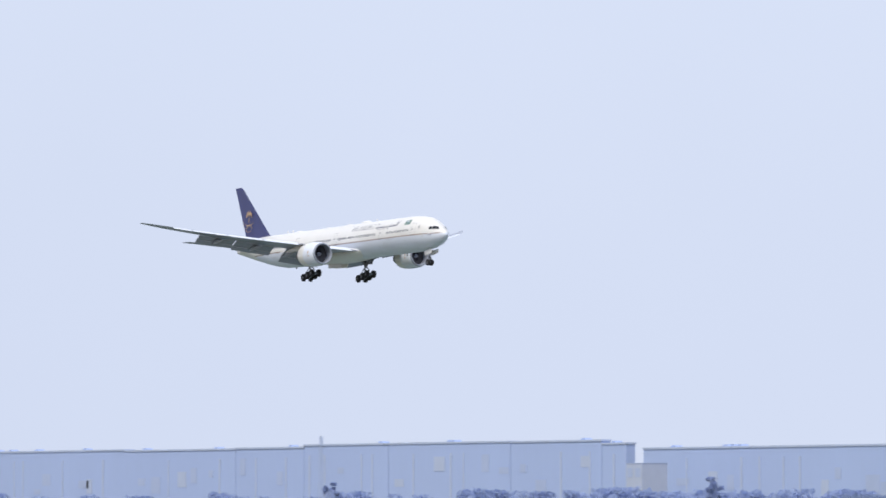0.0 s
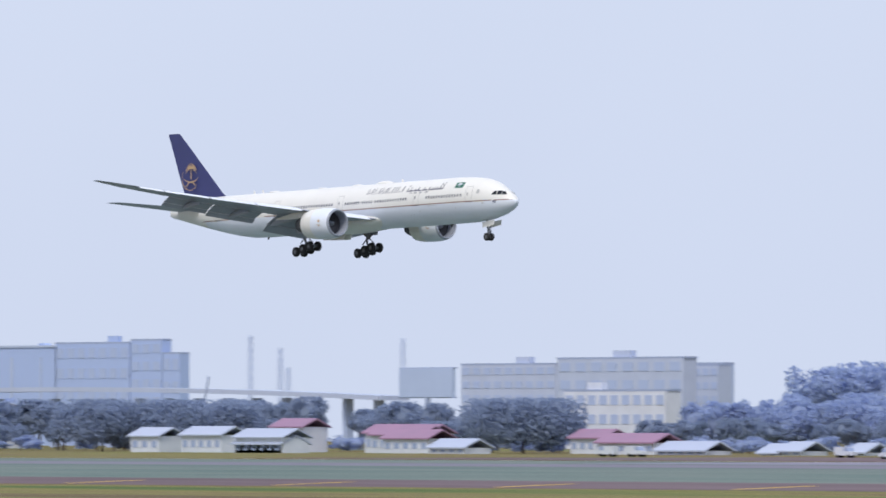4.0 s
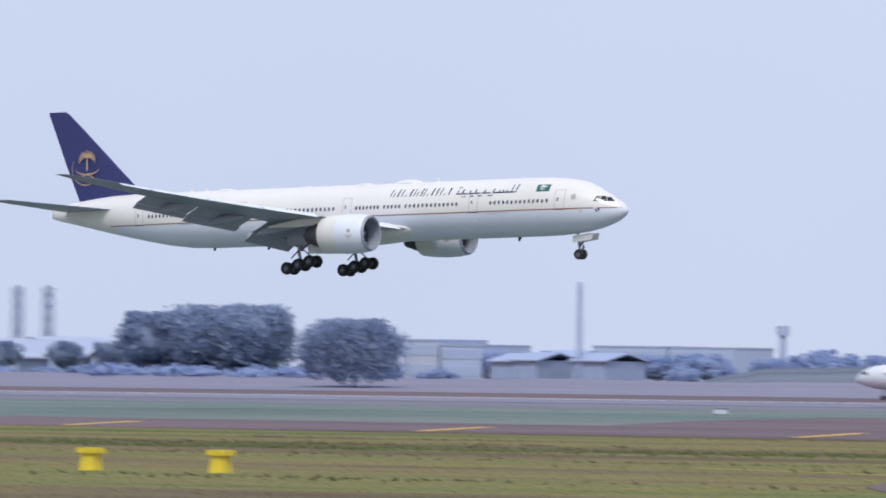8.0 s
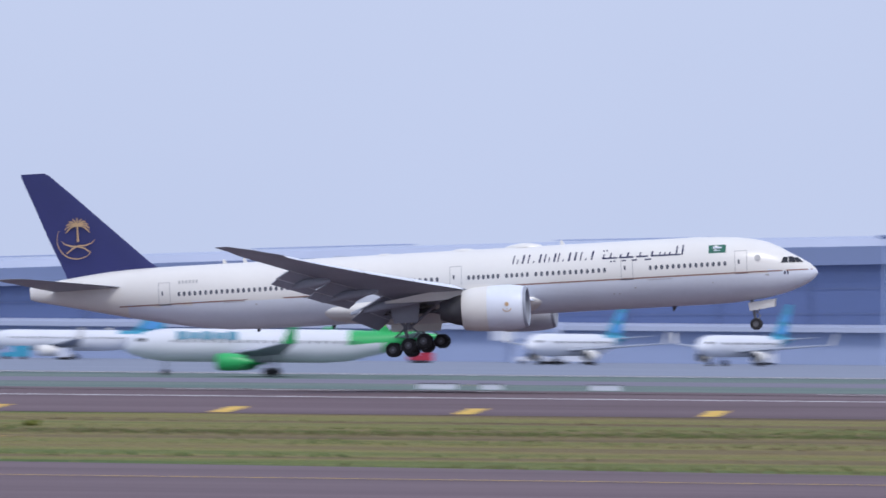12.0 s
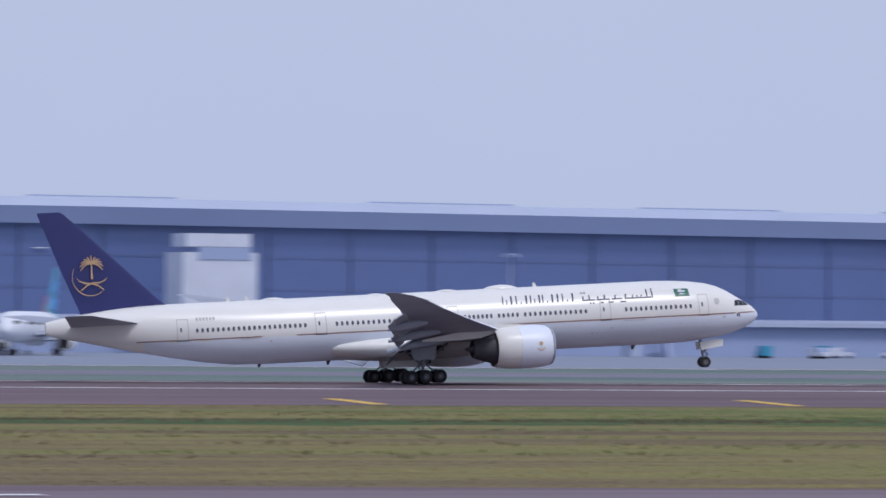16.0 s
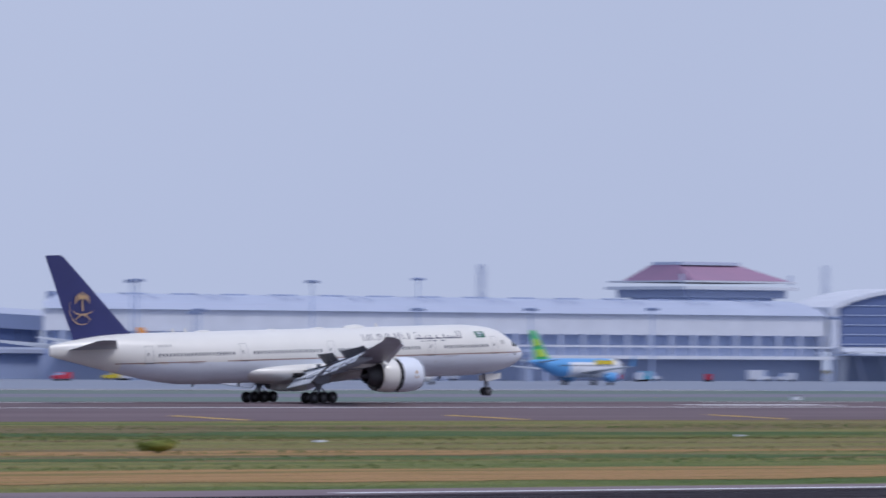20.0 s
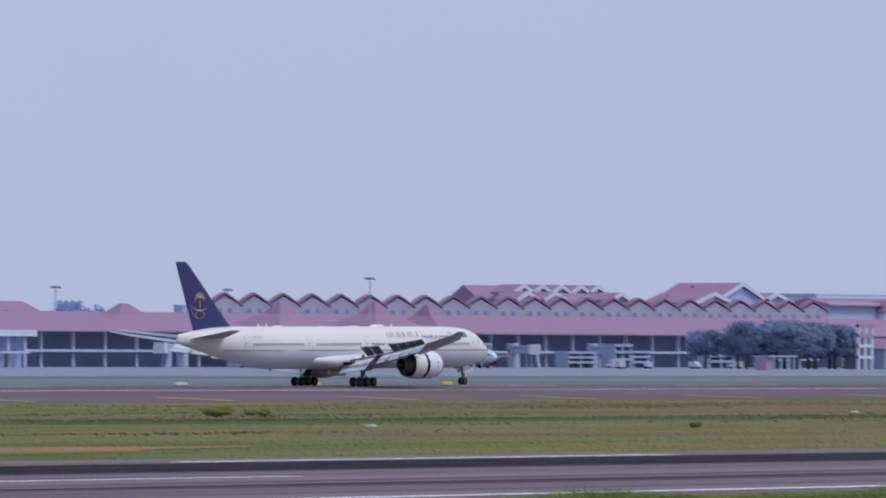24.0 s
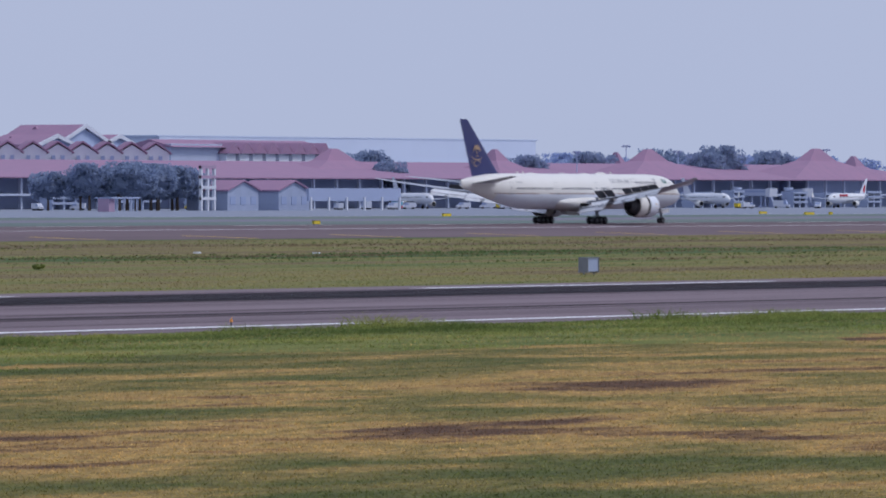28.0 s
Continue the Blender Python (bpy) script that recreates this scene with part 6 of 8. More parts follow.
long_roof((2196.1 + 2265.3) / 2, 69.2, 27.9, 1650, 7, "long red tiled ridge roof above the gables")
for x in (2224.6, 2236.5, 2248.9, 2261.4, 2272.9):
    big_gable(x, 9, 30.8, 1668, 10, 28.4, "small dormer gable with white barge boards")
for x in (2196.6, 2213.8, 2256.6):
    big_gable(x, 10, 27.8, 1645, 10, 25.4, "small dormer gable with white barge boards")
# the rear wing with small dormers
w0, w1 = 2393.1, 2503.7
wz0, wz1 = 27.5, 19.9
wing2 = thing("rear_wing", "rear terminal wing with red dormers in a row", "terminal", pose((w0 + w1) / 2, 1640, 0))
W2 = w1 - w0
part("wall", Shape().box((0, 12, (wz1 + wz0) / 4 + 1), (W2, 22, (wz1 + wz0) / 2 + 2)), M_WALL, wing2)
part("roof", Shape().prism([(-1.5, wz0 - 3.2), (11, wz0), (25, wz0 - 3.2)], -W2 / 2 - 1, W2 / 2 + 1, "x"), M_RED_TILE, wing2)
for k in range(8):
    x = -W2 / 2 + W2 * (.3 + .7 * (k + .5) / 8)
    part("dormer", Shape().prism([(x - 4.6, wz1 + 2.0), (x, wz0 - 1.0), (x + 4.6, wz1 + 2.0)], -4, 6), M_RED_TILE, wing2)
    part("dormer_wall", Shape().box((x, 0, wz1 + .3), (7, 5, 3.2)), M_WALL_WHITE, wing2)
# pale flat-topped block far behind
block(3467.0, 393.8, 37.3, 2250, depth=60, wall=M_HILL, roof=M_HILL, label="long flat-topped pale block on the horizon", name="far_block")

# ---- low concourse between the arched hall and the old terminal ----
c0, c1 = 1451.5, 1650.4
cz1, cz0 = 11.3, 9.4
conc = thing("low_concourse", "long low concourse with a white flat roof edge and dark glass", "terminal", pose((c0 + c1) / 2, 1420, 0))
CW = c1 - c0
part("roof_edge", Shape().box((0, 14, (cz0 + cz1) / 2), (CW, 30, cz1 - cz0)), M_WALL_WHITE, conc)
part("glass", Shape().box((0, 16, cz0 / 2), (CW * .99, 24, cz0 - .2)), M_HAZEWIN, conc)
part("lower_roof", Shape().box((0, -3, 4.6), (CW * .9, 8, .7)), M_WALL, conc)
for k in range(26):
    part("column", Shape().box((-CW / 2 + CW * (k + .5) / 26, 1, cz0 / 2), (1.2, 1.2, cz0)), M_WALL, conc)
long_roof((1730.0 + 1789.2) / 2, 59.2, 22.6, 1600, 4, "dark red tiled roof behind the concourse")
long_roof((1643.8 + 1780.5) / 2, 136.7, 16.0, 1560, 4, "long red tiled roof behind the concourse")
long_roof((1865.0 + 1885.6) / 2, 20.6, 22.1, 1620, 4, "small red tiled roof")


# ---- parked airliners ----
NB_WINDOW = Shape().box((0, 0, 0), (.36, .08, .36)).mesh("cabin_window", M_WINDOW)


def narrowbody(x, y, heading, L, fin, body2=None, engine=None, title=None, label="", streak=None, tail_from=.72, name="parked_airliner", tall=1.0):
    """A single-aisle jet on its wheels, origin under its middle, nose towards +x before turning."""
    j = thing(name, label, "airliner", pose(x, y, 0, 0, 0, heading))
    k = L / 37.6
    st = [(0, .05, -.5), (.4, .55, -.4), (1.2, 1.05, -.22), (2.6, 1.6, -.05), (4.5, 1.92, 0), (6, 1.98, 0), (24, 1.98, 0), (27, 1.85, .12), (31, 1.3, .55), (34.5, .75, 1.0), (37, .35, 1.3), (37.6, .12, 1.35)]
    rings = [[(L / 2 - s * k, r * k ** .3 * math.sin(2 * math.pi * q / 20), 3.75 + dz + r * 1.03 * math.cos(2 * math.pi * q / 20)) for q in range(20)] for s, r, dz in st]
    f = part("fuselage", Shape().loft(rings), [M_JET, body2 or M_JET], j, smooth=50)
    if body2:
        for p in f.data.polygons:
            if p.center.x < L / 2 - L * tail_from + (p.center.z - 3.7) * 1.8:
                p.material_index = 1
    fr = []
    for z, s, c in ((5.3, 29.3, 6.3), (8, 31.9, 4.3), (11.4, 35.2, 2.3), (11.7, 35.6, 1.9)):
        fr.append([(L / 2 - (s + u * c) * k, v * c * .05, z) for u, v in ((0, 0), (.15, .6), (.4, .8), (1, .05), (1, -.05), (.4, -.8), (.15, -.6))])
    part("fin", Shape().loft(fr), fin, j, smooth=40)
    if streak == M_RED:
        for q in range(3):
            part("fin_emblem", Shape().lathe([(-.3 + .04 * q, .02), (-.3 + .04 * q, .5 + .22 * q), (.3 - .04 * q, .5 + .22 * q), (.3 - .04 * q, .02)], "y", 12, (L / 2 - (34.3 - .35 * q) * k, 0, 8.6 - .85 * q)), streak, j)
    elif streak:
        part("fin_streak", Shape().prism([(L / 2 - 31.2 * k, 6.2), (L / 2 - 34.5 * k, 6.0), (L / 2 - 35.2 * k, 7.4), (L / 2 - 33.0 * k, 7.8)], -.36, .36).prism([(L / 2 - 33.4 * k, 8.6), (L / 2 - 35.7 * k, 8.2), (L / 2 - 36.3 * k, 9.7), (L / 2 - 34.8 * k, 9.9)], -.26, .26), streak, j)
    for sg in (-1, 1):
        def ring(s, c, yy, z, t):
            return [(L / 2 - (s + u * c) * k, sg * yy, z + v * t) for u, v in ((0, 0), (.1, .5), (.4, .7), (1, 0), (.4, -.4), (.1, -.3))]
        part("wing", Shape().loft([ring(12.6, 6.6, 1.6, 2.7, .75), ring(16.4, 3.9, 6.3, 3.2, .45), ring(21.0, 1.6, 16.6, 4.1, .2)]), M_GREY, j, smooth=40)
        part("winglet", Shape().loft([ring(21.0, 1.6, 16.6, 4.1, .2), ring(22.0, .8, 17.2, 6.2, .1)]), engine or M_JET, j)
        part("tailplane", Shape().loft([ring(32.2, 3.4, .5, 4.9, .3), ring(35.2, 1.4, 6.2, 5.5, .12)]), M_GREY, j, smooth=40)
        en = part("engine", Shape().lathe([(0, .85), (-.1, 1.0), (-.9, 1.12), (-2.4, 1.05), (-3.4, .8), (-3.4, .5), (-4.3, .3)], n=16, origin=(L / 2 - 11.9 * k, sg * 5.75, 1.75)), engine or M_JET, j, smooth=60)
        part("intake", Shape().lathe([(-.05, .86), (-.5, .82), (-.5, .05)], n=16, origin=(L / 2 - 11.9 * k, sg * 5.75, 1.75)), M_BLACK, en)
        part("main_wheel", Shape().tube((L / 2 - 17.7 * k, sg * 3.4, .55), (L / 2 - 17.7 * k, sg * 4.2, .55), .55, .55, 14), M_TYRE, j)
        part("gear_leg", Shape().tube((L / 2 - 17.5 * k, sg * 3.8, 2.6), (L / 2 - 17.7 * k, sg * 3.8, .55), .16), M_STEEL, j)
        for q in range(22):
            part("cabin_window", NB_WINDOW, None, j, loc=(L / 2 - (6.2 + q * 1.04) * k, sg * 1.96 * k ** .3, 4.25))
        if title:
            for q in range(5):
                part("title_bar", Shape().box((L / 2 - (7.2 + q * 1.5) * k, sg * 1.84, 4.95), (1.05, .3, tall if q % 2 == 0 else tall * .75)), title, j)
        part("cockpit_window", Shape().box((L / 2 - 2.35 * k, sg * 1.1, 4.35), (1.0, .75, .42), sg * -28), M_COCKPIT, j)
    part("nose_wheel", Shape().tube((L / 2 - 5 * k, -.4, .4), (L / 2 - 5 * k, .4, .4), .4, .4, 12), M_TYRE, j)
    part("nose_leg", Shape().tube((L / 2 - 5 * k, 0, 2.2), (L / 2 - 5 * k, 0, .4), .12), M_STEEL, j)
    return j


GREENJET = "parked white jet with a bright green and lime tail"
TEALJET = "parked white jet with a teal blue tail"
narrowbody(-534.2 + 18.8, 1046, 180, 37.6, M_GREEN, M_GREEN, M_GREEN, None, GREENJET, M_LIME, .86)
taxi_red = narrowbody(-352.8 + 21, 905, 180, 41, M_WALL_WHITE, None, M_RED, M_RED, "taxiing white jet with red titles, engines and fin emblem", M_RED, tall=1.7)
narrowbody(-252.8 + 21, 905, 180, 42, M_WALL_WHITE, None, M_WHITE, M_RED, "white jet with red script and maroon winglets", M_RED)
narrowbody(-281.5 + 17.5, 1390, 180, 37.6, M_GREEN, M_GREEN, M_GREEN, None, GREENJET, M_LIME, .86)
narrowbody(-247.5 + 18.5, 1392, 180, 37.6, M_TEAL, M_TEAL, M_WHITE, None, TEALJET, M_SKYBLUE, .84)
narrowbody(-138.5 + 19.0, 880, 180, 39.0, M_GREEN, M_GREEN, M_GREEN, M_TEAL, "white and green jet waiting on the taxiway", M_LIME, .80)
narrowbody(-133.6 + 8, 1330, 246, 37.6, M_TEAL, M_TEAL, M_WHITE, None, TEALJET, M_SKYBLUE, .84)
narrowbody(-96.0, 1350, 246, 37.6, M_TEAL, M_TEAL, M_WHITE, None, TEALJET, M_SKYBLUE, .84)
narrowbody(-42.4, 1390, 250, 37.6, M_WALL_WHITE, None, M_WHITE, None, "parked white jet nosed in towards the glass hall", None)
narrowbody(-11.3, 1345, 195, 33, M_GREEN, M_GREEN, M_GREEN, None, GREENJET, M_LIME, .86)
narrowbody(293.7, 1240, 266, 39.5, M_TEAL, M_TEAL, M_WHITE, None, "white jet with a teal tail facing the runway", M_SKYBLUE, .84)
big_teal = narrowbody(397.7, 1290, 242, 37.6, M_TEAL, M_TEAL, M_WHITE, None, "large white jet with a teal tail parked by the glass hall", M_SKYBLUE, .86)
big_teal.matrix_basis = big_teal.matrix_basis @ Matrix.Diagonal((1.42, 1.42, 1.42, 1))
narrowbody(417.9, 1352, 246, 37.6, M_RED, None, M_WHITE, None, "white jet with a red and green tail beyond a larger one", M_LIME)
narrowbody(318.6, 1320, 205, 39.5, M_WALL_WHITE, None, M_WHITE, None, "parked white jet by the glass hall", None)
taxi_redwhite = narrowbody(558.6 + 18.8, 870, 180, 37.6, M_RED, M_RED, M_WHITE, M_WALL_WHITE, "taxiing red jet with white engines", M_WALL_WHITE, .30)
orange_jet = narrowbody(952.1, 1165, 8, 37.6, M_ORANGE, M_ORANGE, M_ORANGE, None, "parked white jet with an orange tail and nose", M_WALL_WHITE, .70)
for p in orange_jet.children[0].data.polygons:   # the painted nose
    if p.center.x > 18.8 - 4.6:
        p.material_index = 1
narrowbody(1004.3, 1165, 8, 37.6, M_RED, M_RED, M_WHITE, None, "parked white jet with a dark red tail", None, .72)
narrowbody(1039.9, 1145, 12, 34, M_GREEN, M_SKYBLUE, M_SKYBLUE, M_YELLOW, "parked blue and green painted jet", M_LIME, .45)
narrowbody(1871.7, 1425, 246, 37.6, M_RED, None, M_RED, None, "parked white jet with a red fin and nose marking", None)
narrowbody(2421.4, 1410, 240, 37.6, M_WALL_WHITE, None, M_WHITE, None, "parked white jet among the jet bridges", None)
narrowbody(2534.9, 1410, 186, 39.5, M_WALL_WHITE, None, M_WHITE, M_RED, "parked white jet with red titles", M_RED)
narrowbody(2257.7, 1440, 236, 37.6, M_WALL_WHITE, None, M_WHITE, None, "parked white jet behind the boundary wall", None)


narrowbody(-426.1, 1432, 75, 37.6, M_GREEN, M_GREEN, M_GREEN, None, "parked white jet with a green tail behind the gate houses", M_LIME, .86)
gr = random.Random(21)
GATES = [(1780.4 + k * 31 + gr.uniform(-8, 8), gr.uniform(9, 20), gr.uniform(5.5, 8.2), 1440 + gr.uniform(-15, 10)) for k in range(12)] + [(2366.4 + k * 34 + gr.uniform(-8, 8), gr.uniform(8, 15), gr.uniform(5.5, 7.5), 1440) for k in range(9)]
# gate houses at the head of the boarding bridges
for (x, w, top, y) in ((-411.5, 7.6, 10.4, 1330), (-392.4, 11.8, 11.1, 1330), (-286.9, 10.9, 9.9, 1330), *GATES):
    gh = thing("gate_house", "pale boxy gate house with open dark bays", "building", pose(x, y, 0), "gate houses")
    for q in (-1, 0, 1) if w > 8 else (-1, 1):
        part("pier_column", Shape().box((q * (w / 2 - .7), 0, top / 2), (1.0, 5, top)), M_FRAME, gh)
    for u in (.42, .72, 1.0):
        part("floor_band", Shape().box((0, 0, top * u - .5), (w, 6, .8)), M_FRAME, gh)
    part("bay_glass", Shape().box((0, 1.5, top * .5), (w * .9, 2, top * .9)), M_DARKWIN, gh)


# ---- jet bridges, vehicles, carts ----
def jet_bridge(x, y, turn, z=4.6, L=26):
    b = thing("jet_bridge", "pale grey boarding bridge on a wheeled column", "jet bridge", pose(x, y, 0, 0, 0, turn), "boarding bridges")
    part("rotunda", Shape().tube((0, 0, 0), (0, 0, z + 3.6), 1.9, 1.9, 14), M_WALL, b)
    part("tunnel", Shape().box((L / 2, 0, z + 1.5), (L, 2.6, 2.7)), M_WALL, b)
    part("tunnel_window", Shape().box((L / 2, 0, z + 1.9), (L * .9, 2.7, .8)), M_DARKWIN, b)
    part("cab", Shape().box((L + 1.4, 0, z + 1.5), (3.4, 3.6, 3.4)), M_WALL_WHITE, b)
    part("drive_column", Shape().box((L * .8, -.9, z / 2), (.5, .5, z)).box((L * .8, .9, z / 2), (.5, .5, z)).box((L * .8, 0, .5), (1.2, 3, .8)), M_FASCIA, b)
    part("bridge_stairs", Shape().prism([(L * .86, 0), (L * .86 + 5, 0), (L * .86 + 1, z + .3), (L * .86, z + .3)], 1.6, 2.4), M_FASCIA, b)
    return b


first_bridge = jet_bridge(-410.0, 1425, 250)
for x, y, a in ((-427.9, 1420, 240), (-297.4, 1430, 265), (-304.3, 1420, 200), (-297.5, 1440, 290), (-141.1, 1440, 255), (-23.9, 1440, 270), (-60.7, 1440, 250), (310.5, 1440, 268), (232.5, 1440, 260), (502.4, 1440, 262), (657.1, 1440, 262), (578.2, 1440, 262),
                (793.2, 1440, 264), (981.0, 1440, 262), (932.0, 1440, 262), (1067.7, 1440, 264), (1155.3, 1415, 230), (1227.5, 1410, 235), (1258.3, 1405, 235), (1185.3, 1405, 238),
                (1869.1, 1470, 230), (1955.8, 1470, 232), (1774.4, 1465, 205), (1829.0, 1465, 225), (1879.7, 1465, 225), (2001.1, 1470, 240), (2442.9, 1465, 226), (2541.5, 1465, 240), (2583.5, 1465, 226)):
    copy_thing(first_bridge, pose(x, y, 0, 0, 0, a))


def van(x, y, turn, body, L=5.2, H=2.3, label="white service van on the apron"):
    v = thing("service_vehicle", label, "vehicle", pose(x, y, 0.03, 0, 0, turn), "apron vehicles")
    part("body", Shape().prism([(-L / 2, .5), (L / 2, .5), (L / 2, 1.2), (L / 2 - .9, 1.35), (L / 2 - 1.5, H), (-L / 2, H)], -.95, .95), body, v)
    part("windscreen", Shape().prism([(L / 2 - .85, 1.4), (L / 2 - 1.42, H - .1), (L / 2 - 2.3, H - .1), (L / 2 - 2.3, 1.4)], -.98, .98), M_DARKWIN, v)
    w = Shape().tube((0, -.98, 0), (0, .98, 0), .38, .38, 12).mesh("wheels", M_TYRE)
    for dx in (-L / 2 + 1, L / 2 - 1):
        part("wheel", w, None, v, loc=(dx, 0, .38))
    return v


protos = [van(955.3, 1330, 10, M_WALL_WHITE), van(971.1, 1335, 95, M_WALL_WHITE, 6.5, 3.0, "white box truck on the apron"), van(1049.7, 1335, 175, M_RED, 4.6, 2.0, "red tug on the apron"), van(684.2, 1330, 5, M_YELLOW, 4.2, 1.8, "yellow tug on the apron"), van(274.3, 1400, 30, M_TEAL, 5.6, 2.6, "teal catering truck on the apron")]
vr = random.Random(11)
for k in range(120):
    u = vr.random()
    x = -413.6 + u * (2516.4 - -413.6)
    p = protos[vr.choice((0, 0, 0, 1, 1, 2, 3, 4))]
    copy_thing(p, pose(x, vr.uniform(1360, 1430), .03, 0, 0, vr.uniform(0, 360)))
for x, y in ((-1010.7, 1060), (-1004.4, 1060), (-997.3, 1060), (-991.1, 1062), (-1154.6, 1120), (-1081.3, 1120), (-1147.4, 1122)):
    copy_thing(protos[0], pose(x, y, .03, 0, 0, vr.choice((0, 180))))


def stair_truck(x, y, turn):
    s = thing("stair_truck", "white mobile passenger stairs", "vehicle", pose(x, y, .03, 0, 0, turn))
    part("chassis", Shape().box((0, 0, .8), (7, 2, .9)), M_WALL_WHITE, s)
    part("flight", Shape().prism([(-3.5, 1.0), (-2.7, 1.0), (3.6, 4.6), (4.6, 4.6), (4.6, 5.6), (3.4, 5.6), (-3.5, 1.9)], -.9, .9), M_WALL_WHITE, s)
    part("platform_leg", Shape().box((3.9, 0, 2.6), (.3, 1.6, 3.6)), M_FASCIA, s)
    for dx in (-2.3, 2.3):
        part("wheel", Shape().tube((dx, -1, .42), (dx, 1, .42), .42, .42, 12), M_TYRE, s)
    return s


for q in ((-474.8, 1050, 20), (-291.2, 1330, 15), (937.4, 1330, 190), (1793.5, 1420, 25)):
    stair_truck(*q)
# red inflatable-looking row of covered carts
rc = thing("cart_row", "row of red covered baggage carts", "carts", pose(1007.0, 982, .03))
for k in range(9):
    part("cart", Shape().prism([(-1.05 + k * 2.35 - 9.4, .05), (1.05 + k * 2.35 - 9.4, .05), (1.0 + k * 2.35 - 9.4, 1.1 + .3 * (k % 2)), (.45 + k * 2.35 - 9.4, 1.5 + .3 * (k % 2)), (-.5 + k * 2.35 - 9.4, 1.55 + .2 * (k % 3)), (-1.0 + k * 2.35 - 9.4, 1.2)], -.8, .8), M_COVER, rc)
# open sheds on the far apron
for x, w, z, y in ((-460.1, 8.5, 5.0, 1080), (-450.4, 11.1, 4.8, 1080), (-435.1, 9.5, 8.1, 1200)):
    s_ = thing("open_shed", "flat-roofed open shed with white columns", "shed", pose(x, y, 0))
    part("roof", Shape().box((0, 4, z - .4), (w, 9, .8)), M_WALL_WHITE, s_)
    part("back_wall", Shape().box((0, 7, z / 2 - .4), (w * .96, .4, z - .8)), M_FASCIA, s_)
    for k in range(8):
        part("column", Shape().box((-w / 2 + w * (k + .5) / 8, .3, z / 2 - .4), (.5, .5, z - .8)), M_WALL_WHITE, s_)
for q in ((-705.5, 21.3, 15.7, 1760), (-684.5, 23.9, 15.2, 1700), (-637.7, 21.1, 16.2, 1690)):
    joglo(q[0], q[1], q[2] * .66, q[2], q[3], 30, "red tiled hall roof among the trees", crown=False)
# water-treatment style frame tower, boundary wall and huts by the old terminal
ft = thing("frame_tower", "white concrete frame tower with red bands", "tower", pose(1916.5, 1300, 0))
fz_, fw_ = 14.4, 7.5
for q in (-1, 0, 1):
    part("column", Shape().box((q * fw_ / 2, 0, fz_ / 2), (.9, .9, fz_)), M_WALL_WHITE, ft)
for k, u in enumerate((.3, .55, .78, 1.0)):
    part("band", Shape().box((0, 0, fz_ * u - .4), (fw_ + .9, 1.2, 1.0)), M_DULLRED if k > 1 else M_WALL_WHITE, ft)
gable_hall(1951.8, 18, 6.5, 9.4, 1310, 16, M_FRAME, M_RED_TILE, "fire_station", "pale station with twin red gables", False, 3)
gable_hall(1981.7, 18, 6.5, 9.4, 1310, 16, M_FRAME, M_RED_TILE, "fire_station", "pale station with twin red gables", False, 3)
bw = thing("raised_wall", "long weathered grey wall on white posts", "wall", pose(1987.3, 1290, 0))
bww = 55.3
part("panel", Shape().box((0, 0, 5.2), (bww, .8, 4.2)), M_FASCIA, bw)
for k in range(6):
    part("post", Shape().box((-bww / 2 + bww * (k + .1) / 5.2, -.5, 2.2), (.8, .6, 4.4)), M_WALL_WHITE, bw)
hut = thing("guard_hut", "small open hut with a red end wall", "hut", pose(1779.3, 1240, 0))
part("red_wall", Shape().box((-5, 0, 2), (3, 4, 4)), M_DULLRED, hut)
part("roof", Shape().box((1, 0, 4.2), (15, 6, .5)), M_FASCIA, hut)
for dx in (-2, 1.5, 5, 8):
    part("post", Shape().box((dx, -2, 2), (.3, .3, 4)), M_WALL, hut)
rp = thing("striped_shelter", "long shelter with a red and white striped roof", "shelter", pose(2195.6, 1330, 0))
rw = 62.6
for k in range(18):
    part("roof_panel", Shape().prism([(-2.5, 4.1), (2.5, 4.9), (2.5, 5.2), (-2.5, 4.4)], -rw / 2 + rw * k / 18, -rw / 2 + rw * (k + 1) / 18, "x"), M_COVER if k % 2 else M_WALL, rp)
for k in range(8):
    part("post", Shape().box((-rw / 2 + rw * (k + .5) / 8, 0, 2), (.3, .3, 4)), M_WALL, rp)


